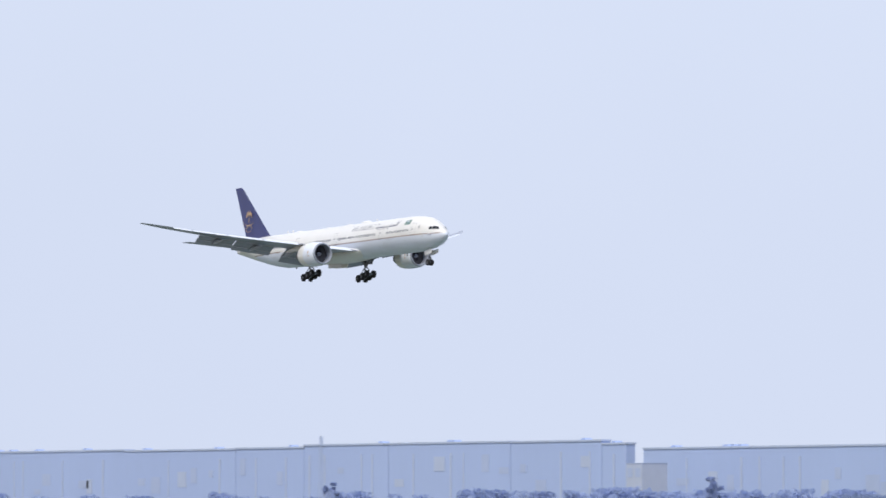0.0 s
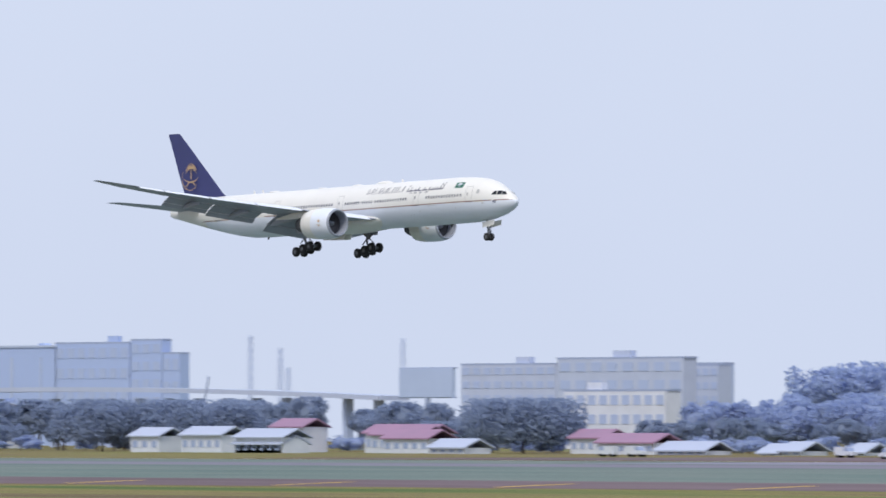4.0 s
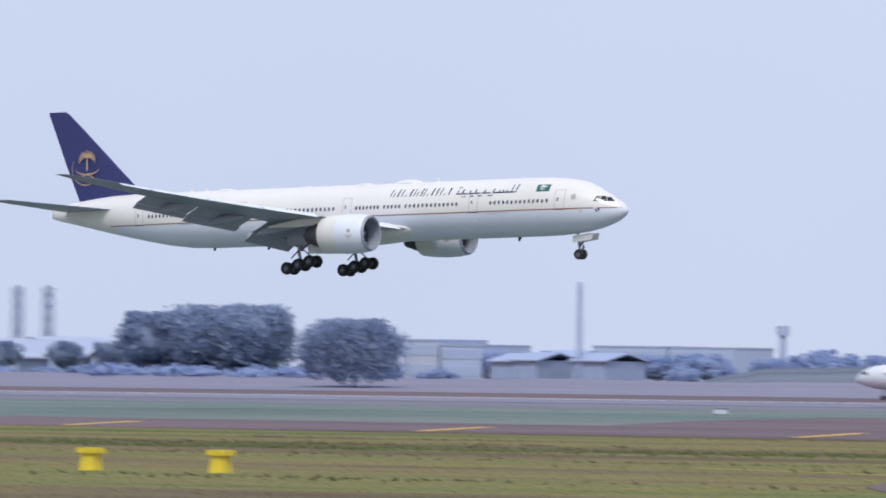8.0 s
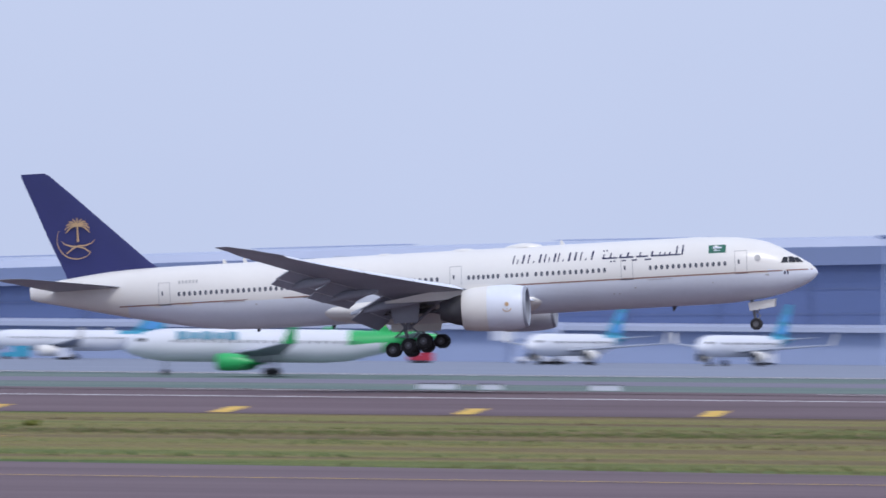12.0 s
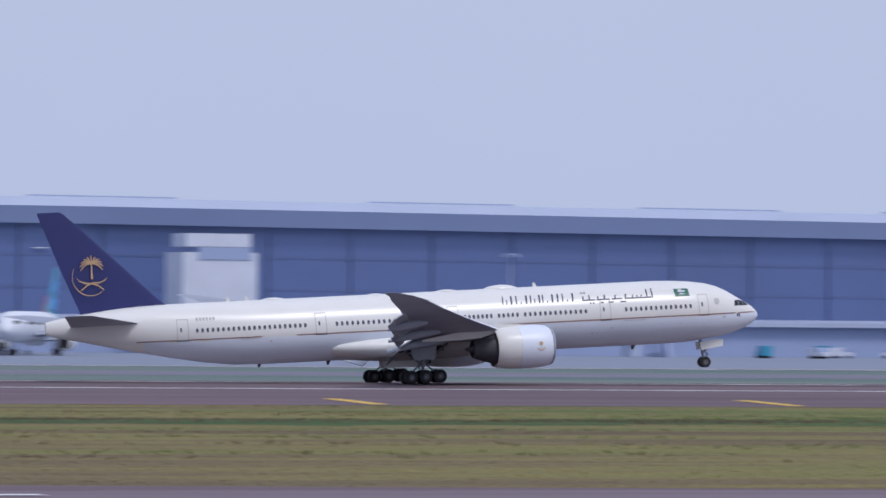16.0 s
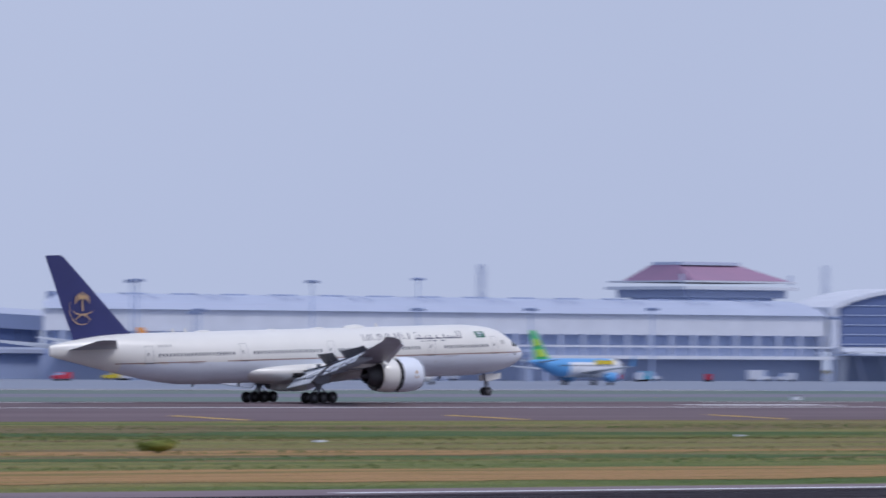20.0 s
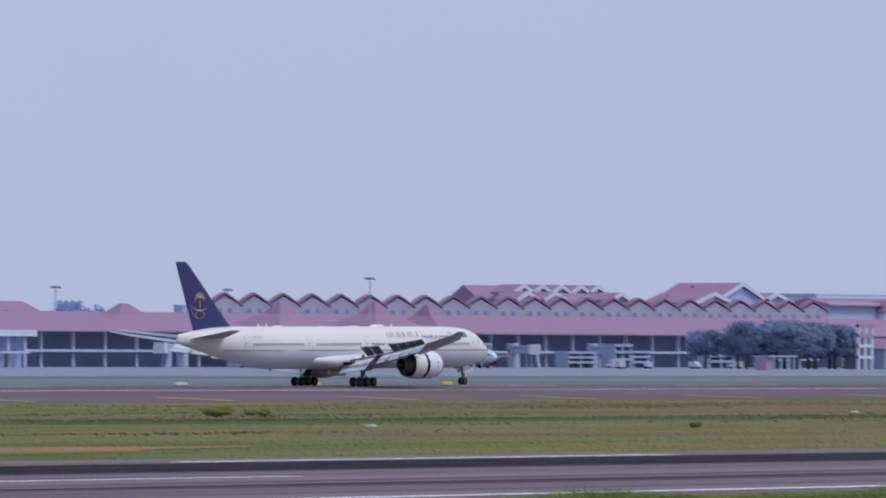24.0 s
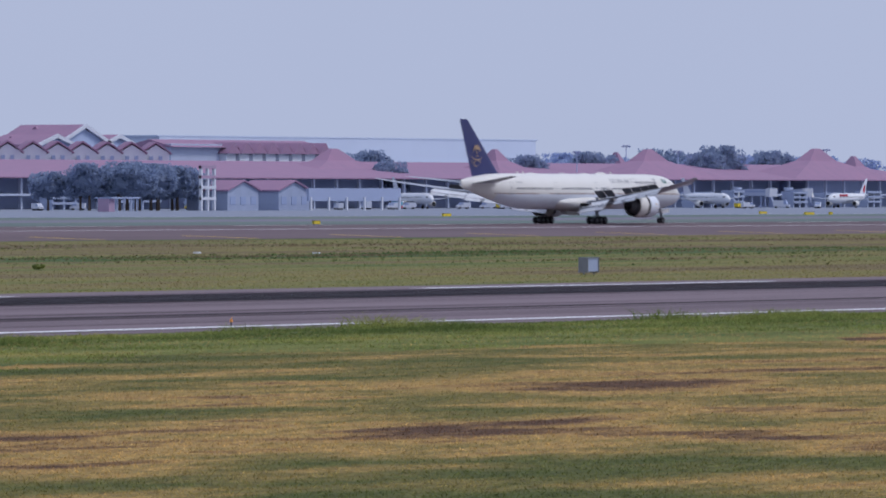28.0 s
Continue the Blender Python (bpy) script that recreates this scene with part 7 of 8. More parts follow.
# ---- trees ----
def leaf_crown(seed, half, top, rx, rz, cz, blobs, leaves, size, flat=0.0):
    """Clumps of small leaves turned every way on an uneven crown with gaps, brought to a half-width and a top."""
    r = np.random.default_rng(seed)
    cens = []
    for b in range(blobs):
        a, u = r.uniform(0, 2 * math.pi), r.uniform(-1, 1)
        d = r.uniform(.45, 1) ** .6
        w = d * math.sqrt(1 - u * u * .8)
        c = np.array([rx * w * math.cos(a), rx * w * math.sin(a), cz + rz * d * (u if not flat else max(u, -flat))])
        dirs = r.normal(size=(leaves, 3))
        dirs /= np.linalg.norm(dirs, axis=1)[:, None]
        cens.append(c + dirs * rx * r.uniform(.22, .4) * r.uniform(.55, 1.1, (leaves, 1)) * np.array([1, 1, .8]))
    cen = np.concatenate(cens)
    cen[:, :2] *= half / np.quantile(np.hypot(cen[:, 0], cen[:, 1]), .985)
    foot, peak = cen[:, 2].min(), np.quantile(cen[:, 2], .98)
    cen[:, 2] = foot + (cen[:, 2] - foot) * (top - foot) / (peak - foot)
    cen = cen[(cen[:, 2] < top * 1.02) & (np.hypot(cen[:, 0], cen[:, 1]) < half * 1.06)]
    n = len(cen)
    t1 = r.normal(size=(n, 3))
    t1 /= np.linalg.norm(t1, axis=1)[:, None]
    t2 = np.cross(t1, r.normal(size=(n, 3)))
    t2 /= np.linalg.norm(t2, axis=1)[:, None] + 1e-6
    s = size * r.uniform(.6, 1.3, (n, 1))
    v = np.stack([cen - t1 * s, cen + t2 * s, cen + t1 * s - t2 * s * .4], 1).reshape(-1, 3)
    # the dense inner foliage that closes the view through the middle
    mid, ext = (cen.min(0) + cen.max(0)) / 2, (cen.max(0) - cen.min(0)) / 2
    ph, th = np.meshgrid(np.linspace(.12, math.pi - .12, 9), np.linspace(0, 2 * math.pi, 15)[:-1], indexing="ij")
    bulge = .70 + .05 * np.sin(5 * th + seed) * np.sin(3 * ph) + .04 * np.sin(9 * th + 2 * ph) + r.uniform(-.04, .04, ph.shape)
    core = np.stack([np.sin(ph) * np.cos(th), np.sin(ph) * np.sin(th), np.cos(ph)], -1) * bulge[..., None] * ext + mid
    i, j = np.meshgrid(np.arange(8), np.arange(14), indexing="ij")
    a, b, c, d = i * 14 + j, i * 14 + (j + 1) % 14, (i + 1) * 14 + (j + 1) % 14, (i + 1) * 14 + j
    tri = np.concatenate([np.stack([a, d, c], -1).reshape(-1, 3), np.stack([a, c, b], -1).reshape(-1, 3)]) + 3 * n
    return np.concatenate([v, core.reshape(-1, 3)]), np.concatenate([np.arange(3 * n).reshape(-1, 3), tri])


def tree_kind(name, seed, half, H, rx, rz, cz, blobs, leaves, size, mat_, flat=0.0, limbs=6, label="broad green tree greyed by painted haze"):
    v, f = leaf_crown(seed, half, H, rx, rz, cz, blobs, leaves, size, flat)
    me = bpy.data.meshes.new("crown")
    me.from_pydata(v.tolist(), [], f.tolist())
    me.materials.append(mat_)
    t = thing(name, label, "tree", pose(0, 0, 0))
    part("crown", me, None, t)
    r = random.Random(seed)
    tr = Shape().tube((0, 0, 0), (0, 0, cz * .55), H * .028, H * .02, 8)
    for k in range(limbs):
        a = 2 * math.pi * k / limbs + r.uniform(-.3, .3)
        tr.tube((0, 0, cz * .5), (rx * .6 * math.cos(a), rx * .6 * math.sin(a), cz + rz * r.uniform(-.1, .4)), H * .013, H * .005, 6)
    part("trunk", tr, M_BARK, t)
    return t


KINDS = {"round": [tree_kind("tree", 20 + k, 5.9, 13.6, 5.0, 4.4, 8.4, 40, 104, .42, M_TREE, label="broad green airfield tree greyed by painted haze") for k in range(3)],
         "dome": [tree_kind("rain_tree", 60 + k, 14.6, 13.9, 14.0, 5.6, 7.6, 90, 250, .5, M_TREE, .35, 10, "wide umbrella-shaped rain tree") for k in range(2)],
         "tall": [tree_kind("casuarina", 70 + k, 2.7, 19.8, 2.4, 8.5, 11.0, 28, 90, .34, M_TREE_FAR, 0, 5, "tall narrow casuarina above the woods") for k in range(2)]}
USED = set()


def plant(kind, x, y, h, wide=1.0):
    """Sets a tree of height h; the first of each kind is moved, later ones are copied."""
    base = {"round": 13.6, "dome": 13.9, "tall": 19.8}[kind]
    k = PR.randrange(len(KINDS[kind]))
    t = KINDS[kind][k]
    s = h / base
    m = pose(x, y, 0, 0, 0, PR.uniform(0, 360)) @ Matrix.Diagonal((s * wide, s * wide, s, 1))
    if (kind, k) not in USED:
        USED.add((kind, k))
        t.matrix_basis = m
        return
    made = t.copy()
    scene.collection.objects.link(made)
    made.matrix_basis = m
    for c in t.children:
        d = c.copy()
        scene.collection.objects.link(d)
        d.parent = made


PR = random.Random(3)


FAR_V, FAR_F, FAR_M = [], [], []
FAR_N = [0]
FAR_KINDS = [leaf_crown(40 + k, 6.4, 13.6, 5.8, 5.6, 7.8, 36, 56, .53) for k in range(4)]
LOW_KINDS = [leaf_crown(50 + k, 6.4, 13.6, 5.8, 5.6, 7.8, 20, 22, .95) for k in range(4)]   # shrubs


def far_tree(x, y, h, wide):
    """Adds one tree to the joined far woods."""
    v, f = (LOW_KINDS if h < 6 else FAR_KINDS)[PR.randrange(4)]
    s, a = h / 13.6, PR.uniform(0, 6.28)
    p = v * np.array([s * wide, s * wide, s])
    c, d = math.cos(a), math.sin(a)
    p = np.stack([p[:, 0] * c - p[:, 1] * d + x, p[:, 0] * d + p[:, 1] * c + y, p[:, 2]], 1)
    FAR_V.append(p)
    FAR_F.append(f + FAR_N[0])
    FAR_M.append(np.zeros(len(f), int))
    FAR_N[0] += len(p)
    r = h * .02
    FAR_V.append(np.array([(x - r, y, 0), (x + r, y, 0), (x + r * .6, y, h * .6), (x - r * .6, y, h * .6), (x, y - r, 0), (x, y + r, 0), (x, y + r * .6, h * .6), (x, y - r * .6, h * .6)]))
    FAR_F.append(np.array([(0, 1, 2), (0, 2, 3), (4, 5, 6), (4, 6, 7)]) + FAR_N[0])
    FAR_M.append(np.ones(4, int))
    FAR_N[0] += 8


def belt(kind, x0, x1, y, top, n, low=.72, wide=1.0):
    for k in range(n):
        x = x0 + (x1 - x0) * (k + PR.uniform(.15, .85)) / n
        h, q = top * PR.uniform(low, 1.0), wide * PR.uniform(.85, 1.25)
        (far_tree if kind == "far" else plant)(*(() if kind == "far" else (kind,)), x, y + PR.uniform(-12, 25), h, q)


# first quarter: woods before the warehouse blocks
belt("far", -2811.5, -2066.3, 1500, 19.5, 46, .74, 1.15)
belt("far", -2253.4, -1802.7, 1500, 18.5, 34, .65, 1.1)
belt("round", -1979.9, -1516.5, 1400, 15.5, 44, .6, 1.1)
belt("round", -1850.3, -1383.9, 1330, 10, 36, .55, 1.2)
for x, h in ((-1962.2, 21), (-1954.9, 20), (-1938.5, 18.5), (-2407.2, 20), (-2145.2, 20.5)):
    plant("tall", x, 1480, h + 2, 1.3)
for (x, w, top, y) in ((-1542.0, 26.9, 14.1, 1300), (-1523.2, 36.0, 14.1, 1320), (-1350.8, 31.7, 13.9, 1280), (-1441.7, 13.6, 13.4, 1320), (-1899.3, 40.4, 15.1, 1380), (-1518.3, 28.6, 12.7, 1320), (-864.5, 25.7, 14.1, 1250), (-691.7, 20.1, 12.9, 1150), (-800.9, 14.2, 14.8, 1250), (-806.2, 15.9, 14.6, 1260), (-788.0, 28.7, 16.3, 1260), (-805.2, 26.3, 14.3, 1270), (-774.8, 15.1, 15.6, 1250),
                       (-850.8, 10.0, 8.6, 1270), (-834.1, 7.8, 8.7, 1270), (-823.8, 7.1, 8.8, 1270), (-1452.8, 24.9, 8.3, 1340), (-1431.4, 13.4, 10.3, 1340)):
    plant("dome" if w > 20 else "round", x, y, top, (w / 29) / (top / 13.9) if w > 20 else (w / 11.5) / (top / 13.6))
x, w, top, y = -1055.5, 39.2, 13.9, 1150
plant("dome", x, y, top, (w / 29) / (top / 13.9))
# city tree masses
belt("far", -1705.5, -1672.6, 1750, 28.9, 7, .86, 1.1)
belt("tall", -1676.5, -1592.3, 1750, 24.9, 15, .86, 1.5)
belt("tall", -1536.9, -1498.5, 1750, 25.2, 16, .9, 1.5)
belt("tall", -1407.8, -1383.3, 1720, 22.2, 7, .85, 1.5)
belt("far", -1498.8, -1402.5, 1500, 16.6, 22, .66, 1.2)
belt("round", -1378.7, -1152.0, 1350, 10.5, 34, .62, 1.2)
belt("round", -1149.7, -919.5, 1330, 9.1, 36, .7, 1.2)
belt("far", -1314.8, -1203.6, 1600, 13.5, 22, .75, 1.2)
belt("far", -1192.7, -1085.7, 1560, 16.5, 20, .8, 1.2)
belt("far", -1268.9, -1217.3, 1560, 15.5, 12, .75, 1.2)
belt("far", -1003, -872, 1166, 2.4, 44, .6, 2.2)
# undergrowth that closes the feet of the nearer trees
belt("far", -798.3, -726.6, 1225, 4.6, 40, .6, 1.9)
belt("far", -867.5, -772.2, 1238, 4.2, 44, .6, 1.9)
belt("far", -1439.8, -913.8, 1300, 4.6, 110, .6, 1.9)
belt("far", -1838.5, -1395.6, 1310, 4.6, 60, .6, 1.9)
# far side of the field
for a, b, z in ((-992.4, -961.0, 10.6), (-970.4, -939.4, 9.3), (-888.7, -858.9, 10.7), (-785.2, -771.8, 13.7), (-763.2, -744.3, 13.6), (-836.8, -805.5, 8.2), (-711.5, -684.0, 15.0), (-684.0, -672.2, 16.7), (-669.3, -651.0, 15.1),
                (-627.2, -596.1, 16.8), (-602.2, -591.7, 17.2), (-571.6, -538.0, 18.4), (-538.0, -488.5, 17.6), (-574.3, -537.3, 17.2), (-537.3, -441.1, 16.6), (-1107.9, -1060.5, 9.6)):
    belt("far", a, b, 1900 if 8.2 < z < 11 else 1585, z, max(4, int((b - a) / 7.5)), .85, 1.2)
belt("far", -942.6, -479.2, 1660, 8.6, 74, .75, 1.35)
belt("far", -909.4, -470.6, 1600, 5.6, 90, .7, 1.6)
belt("far", 1686.1, 1754.2, 1650, 21.9, 16, .85, 1.1)
belt("far", 1682.5, 1749.5, 1650, 20.5, 10, .85, 1.1)
belt("far", 1763.2, 1789.9, 1540, 18.7, 9, .8, 1.1)
for x, z in ((1880.3, 21.5), (1845.9, 16.8), (2630.2, 22.6)):
    far_tree(x, 1600, z, 1.2)
belt("round", 1915.5, 1951.1, 1330, 14.0, 6, .8, 1.3)
belt("round", 1883.1, 1938.8, 1320, 15.7, 9, .75, 1.2)
for x, z, y in ((2621.4, 25.1, 1520), (2611.1, 22.0, 1520), (2736.9, 23.7, 1560), (2586.2, 22.4, 1560), (2467.4, 20.6, 1520), (2630.1, 23.8, 1700), (2335.8, 17.4, 1500), (2708.6, 24.4, 1600)):
    plant("round", x, y, z, 1.1)
belt("far", 3100.5, 3458.0, 1900, 25.3, 18, .8, 1.4)

woods = bpy.data.meshes.new("far_woods")
far_co, far_tri = np.concatenate(FAR_V), np.concatenate(FAR_F)
woods.vertices.add(len(far_co))
woods.vertices.foreach_set("co", far_co.ravel())
woods.loops.add(far_tri.size)
woods.loops.foreach_set("vertex_index", far_tri.ravel())
woods.polygons.add(len(far_tri))
woods.polygons.foreach_set("loop_start", np.arange(len(far_tri)) * 3)
woods.update(calc_edges=True)
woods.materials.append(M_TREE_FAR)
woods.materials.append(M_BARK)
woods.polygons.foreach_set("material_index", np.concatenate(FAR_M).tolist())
tagged(new("far_woods", woods), "belts of haze-greyed green trees beyond the airfield", "woods", kind="stuff")

# ---- paint on the runways ----
def mark(name, pts, y0, y1, lift, material, parent):
    """A painted bar from x0 to x1 (pts) between the lines y0 and y1, on the profile."""
    x0, x1 = pts
    s = Shape()
    n = max(1, int((x1 - x0) / 50))
    s.loft([[(x0 + (x1 - x0) * k / n, y, ground_z(y) + lift) for k in range(n + 1)] for y in (y0, y1)], False, 0, False)
    return part(name, s, material, parent)


def slant(name, x, y, L, dy, w, material, parent, lift=.05):
    """A short slanting bar."""
    z0, z1 = ground_z(y), ground_z(y + dy)
    s = Shape().add([(x, y, z0 + lift), (x + w, y, z0 + lift), (x + L + w, y + dy, z1 + lift), (x + L, y + dy, z1 + lift)], [(0, 1, 2, 3)])
    return part(name, s, material, parent)


mark("edge_line", (-301.3, 2500), 628.4, 629.6, .05, M_PAINT_WHITE, runway)
mark("edge_line", (-301.3, 2500), 690.4, 691.6, .05, M_PAINT_WHITE, runway)
mark("rubber_track", (-301.3, 1500), 653, 667, .04, M_RUBBER_MARK, runway)
for k in range(18, 58):
    mark("centre_line", (-1300 + 60 * k, -1270 + 60 * k), 659.5, 660.5, .055, M_PAINT_WHITE, runway)
bars = [-347.8 - 40 * k for k in range(18)] + [95.6 + 39.4 * k for k in range(50)]
a, b = max(bars[:18]) + 25, min(bars[18:]) - 15
bars += [-65.2 + 20.2 * k for k in range(-40, 20) if a < -65.2 + 20.2 * k < b]
for x in bars:
    rows = [(590.5 + 13.2 * u, ground_z(590.5 + 13.2 * u) + .06) for u in (0, .72, 1)]
    part("shoulder_bar", Shape().loft([[(x - .85, y, z), (x + .85, y, z)] for y, z in rows], False, 0, False), M_PAINT_YELLOW, runway)
for a, b in ((-307.0, -267.4), (-151.4, -127.4), (98.6, 158.9), (300.7, 322.9), (602.0, 625.9)):
    for y in (639, 643, 674, 678):
        mark("touchdown_bar", (a, b), y, y + 2.2, .05, M_PAINT_WHITE, runway)
# the near runway
mark("edge_line", (-40, 1450), 151.4, 152.6, .05, M_PAINT_WHITE, near_runway)
mark("rubber_track", (20, 1400), 168.4, 169.4, .04, M_RUBBER_MARK, near_runway)
for k in range(-4, 14):
    mark("centre_line", (324.0 + 74.4 * k, 361.6 + 74.4 * k), 205.6, 206.9, .06, M_PAINT_WHITE, near_runway)
for k in range(5):
    mark("centre_line", (195 - 60 * k, 225 - 60 * k), 179.5, 180.4, .055, M_PAINT_WHITE, near_runway)
# taxiways that cross the grass before the touchdown zone
def slab(name, outline, lift, material, label):
    """A paved area from its near and far line: (x, near y, far y) stations."""
    s = Shape()
    s.loft([[(x, y0 + (y1 - y0) * k / 8, ground_z(y0 + (y1 - y0) * k / 8) + lift) for k in range(9)] for x, y0, y1 in outline], False, 0, False)
    return tagged(part(name, s, material), label, "taxiway", kind="structure")


def curve(name, pts, w, material, parent, lift=.06):
    """A painted line through (x, y) points."""
    s = Shape()
    rows = []
    for i, (x, y) in enumerate(pts):
        x1, y1 = pts[max(i - 1, 0)]
        x2, y2 = pts[min(i + 1, len(pts) - 1)]
        d = math.hypot(x2 - x1, y2 - y1)
        nx, ny = -(y2 - y1) / d * w / 2, (x2 - x1) / d * w / 2
        rows.append([(x + nx, y + ny, ground_z(y) + lift), (x - nx, y - ny, ground_z(y) + lift)])
    s.loft(rows, False, 0, False)
    return part(name, s, material, parent)


rub = Shape()
for x0, x1, a0, b0, a1, b1 in ((60, 120, 198, 198.4, 194.5, 201), (120, 190, 194.5, 201, 190, 204.6), (190, 1400, 190, 204.6, 190, 204.6)):
    rub.add([(x0, a0, ground_z(a0) + .04), (x1, a1, ground_z(a1) + .04), (x1, b1, ground_z(b1) + .04), (x0, b0, ground_z(b0) + .04)], [(0, 1, 2, 3)])
part("rubber_track", rub, M_RUBBER_MARK, near_runway)
mark("rubber_streaks", (150, 1400), 181, 207, .035, M_RUBBER_FAINT, near_runway)
mark("rubber_streaks", (20, 1400), 158, 176, .035, M_RUBBER_FAINT, near_runway)
tw = slab("taxiway_crossing", [(-222, 535, 591), (-205, 500, 591), (-195, 440, 591), (-180, 365, 591), (-160, 318, 591), (-145, 285, 591), (-125, 250, 591), (-116, 240, 591), (-114, 239, 520), (-108, 237, 430), (-101, 235, 365), (-92, 233, 330), (-80, 232, 312)], .03, M_RUNWAY, "reddish asphalt crossing taxiway")
tw2 = slab("taxiway_stub", [(-80, 213, 312), (-60, 213, 296), (-35, 213, 286), (20, 213, 262), (37, 213, 229), (70, 213, 219), (95, 213, 214)], .034, M_RUNWAY, "asphalt taxiway with a yellow centre line")
curve("centre_line", [(-70 + 10 * k, 258 - 1.1 * k) for k in range(13)], .5, M_PAINT_YELLOW, tw2)
curve("centre_line", [(-190, 352), (-175, 340), (-160, 326), (-140, 305), (-120, 286), (-100, 270), (-72, 258)], .5, M_PAINT_YELLOW, tw)
curve("taxi_line", [(-183, 410), (-172, 392), (-158, 380), (-140, 374), (-110, 372)], .55, M_PAINT_YELLOW, tw)
curve("taxi_line", [(-178, 398), (-160, 372), (-150, 345), (-143, 318), (-138, 290)], .55, M_PAINT_YELLOW, tw)
curve("taxi_line", [(-112, 500), (-110, 460), (-104, 420), (-96, 390), (-85, 366)], .55, M_PAINT_YELLOW, tw)
curve("taxi_line", [(-130, 470), (-118, 440), (-104, 424), (-88, 416)], .55, M_PAINT_YELLOW, tw)
for k in range(9):
    curve("hatch_line", [(-118 + 3.2 * k, 352 + 10 * k), (-86 + 2 * k, 330 + 10 * k)], .35, M_PAINT_YELLOW, tw)
for line in ([(-150.9, 528), (-152.2, 494), (-151.8, 470), (-147.2, 448), (-143.5, 433), (-137.2, 417.5), (-133.4, 413.5), (-127.6, 414)],
             [(-191.7, 543), (-182.6, 500), (-175.1, 467), (-170.7, 446.5), (-167.3, 434), (-160, 418.5), (-155.1, 416.2), (-147.6, 420), (-142.8, 430)],
             [(-214.3, 547), (-220.5, 583.5), (-217.2, 589)], [(-132.8, 314), (-129.8, 317), (-127.6, 323)]):
    curve("taxi_line", line, 1.3, M_PAINT_YELLOW, tw)
for k in range(5):
    curve("hatch_line", [(-149 + 1.5 * k, 470 - 9 * k), (-138 + 4 * k, 476 - 8 * k)], 1.0, M_PAINT_YELLOW, tw)
# low red and white barrier blocks across the closed taxiway
for (xa, ya), (xb, yb), n in (((-165, 393.5), (-169, 435), 8), ((-167.6, 437.5), (-153.5, 437.5), 8)):
    L, turn = math.hypot(xb - xa, yb - ya) / n, math.atan2(yb - ya, xb - xa)
    for k in range(n):
        x, y = xa + (xb - xa) * (k + .5) / n, ya + (yb - ya) * (k + .5) / n
        bl = thing("barrier_block", "low %s plastic barrier on the closed taxiway" % ("red", "white")[k % 2], "barrier", pose(x, y, ground_z(y) + .03, 0, 0, turn), "barriers on the taxiway")
        part("block_body", Shape().box((0, 0, .095), (L * .97, .5, .13), 0, 0, .8), (M_RED, M_PAINT_WHITE)[k % 2], bl)
        part("block_foot", Shape().box((0, 0, .02), (L * .99, .62, .05)), M_DARKGREY, bl)
# lines of the far taxiway and apron edge
mark("apron_edge", (-1200, 3900), 931, 933, .06, M_PAINT_WHITE, None).name = "apron_edge_line"
tagged(bpy.data.objects["apron_edge_line"], "white painted edge line of the apron", "marking", kind="structure")
for k in range(40):
    o = slant("taxiway_chevron", -700 + 55 * k, 795, 9, -4, 1.2, M_PAINT_YELLOW, None)
    tagged(o, "yellow slanting taxiway edge mark", "marking", kind="structure")


# ---- signs and markers on the grass ----
def sign_box(x, y, w, h, face, label="yellow airfield guidance sign on the grass", d=.5, z=None):
    s = thing("airfield_sign", label, "sign", pose(x, y, ground_z(y) if z is None else z), "airfield signs")
    part("sign_case", Shape().box((0, 0, h / 2 + .12), (w, d, h)), face, s)
    part("sign_cap", Shape().box((0, 0, h + .15), (w + .06, d + .08, .06)), M_DARKGREY, s)
    for q in (-1, 1):
        part("sign_foot", Shape().box((q * w * .4, 0, .08), (.12, .3, .16)), M_DARKGREY, s)
    return s


for x in (-189.0, -181.7):
    m_ = thing("marker_cone", "bright yellow frangible marker box with a wider cap", "marker", pose(x, 290, ground_z(290)))
    part("marker_body", Shape().box((0, 0, .42), (.8, .8, .84), 0, 0, .8), M_YELLOW, m_)
    part("marker_cap", Shape().box((0, 0, .95), (1.05, .9, .26)), M_YELLOW, m_)
sg = sign_box(-198.8, 470, 2.6, .85, M_YELLOW)
for dx, w in ((-.4, .5), (.3, .5), (.9, .3)):
    part("sign_bar", Shape().box((dx, -.27, .55), (w, .03, .35)), M_BLACK, sg)
sign_box(-200.8, 470.3, .9, .85, M_BLACK, "black airfield location sign on the grass")
for x, y, w, top in ((-96.8, 385, 4.4, 0.0), (-99.7, 465, 3.0, 0.3)):
    sign_box(x, y, w, top - ground_z(y) - .15, M_WALL_WHITE, "white airfield sign seen from behind")
for t_ in ((-83.7, 735, 4.0), (-78.2, 735, 2.2), (-66.5, 735, 3.2), (-20.8, 740, 1.6), (514.6, 735, 2.4), (516.3, 735, 2.2), (390.8, 745, 2.4), (719.0, 745, 1.6), (889.9, 735, 3.0), (-635.9, 735, 1.6), (-392.8, 735, 1.6), (-637.4, 735, 1.6)):
    sign_box(*t_, .55, M_WALL_WHITE, "low white airfield sign beyond the runway")
for t_ in ((124.4, 735, 5.0), (505.8, 735, 1.5), (557.8, 735, 2.6), (434.2, 735, 2.4), (504.4, 735, 1.8), (959.4, 735, 2.8), (924.6, 735, 1.6), (-166.7, 735, 4.6), (-156.7, 735, 2.4), (1119.4, 735, 2.0), (1425.9, 900, 3.4), (1597.7, 900, 4.6), (1661.6, 950, 3.6), (1608.8, 900, 1.2), (-259.7, 735, 1.0), (-314.9, 735, 2.6)):
    sign_box(*t_, .6, M_YELLOW)
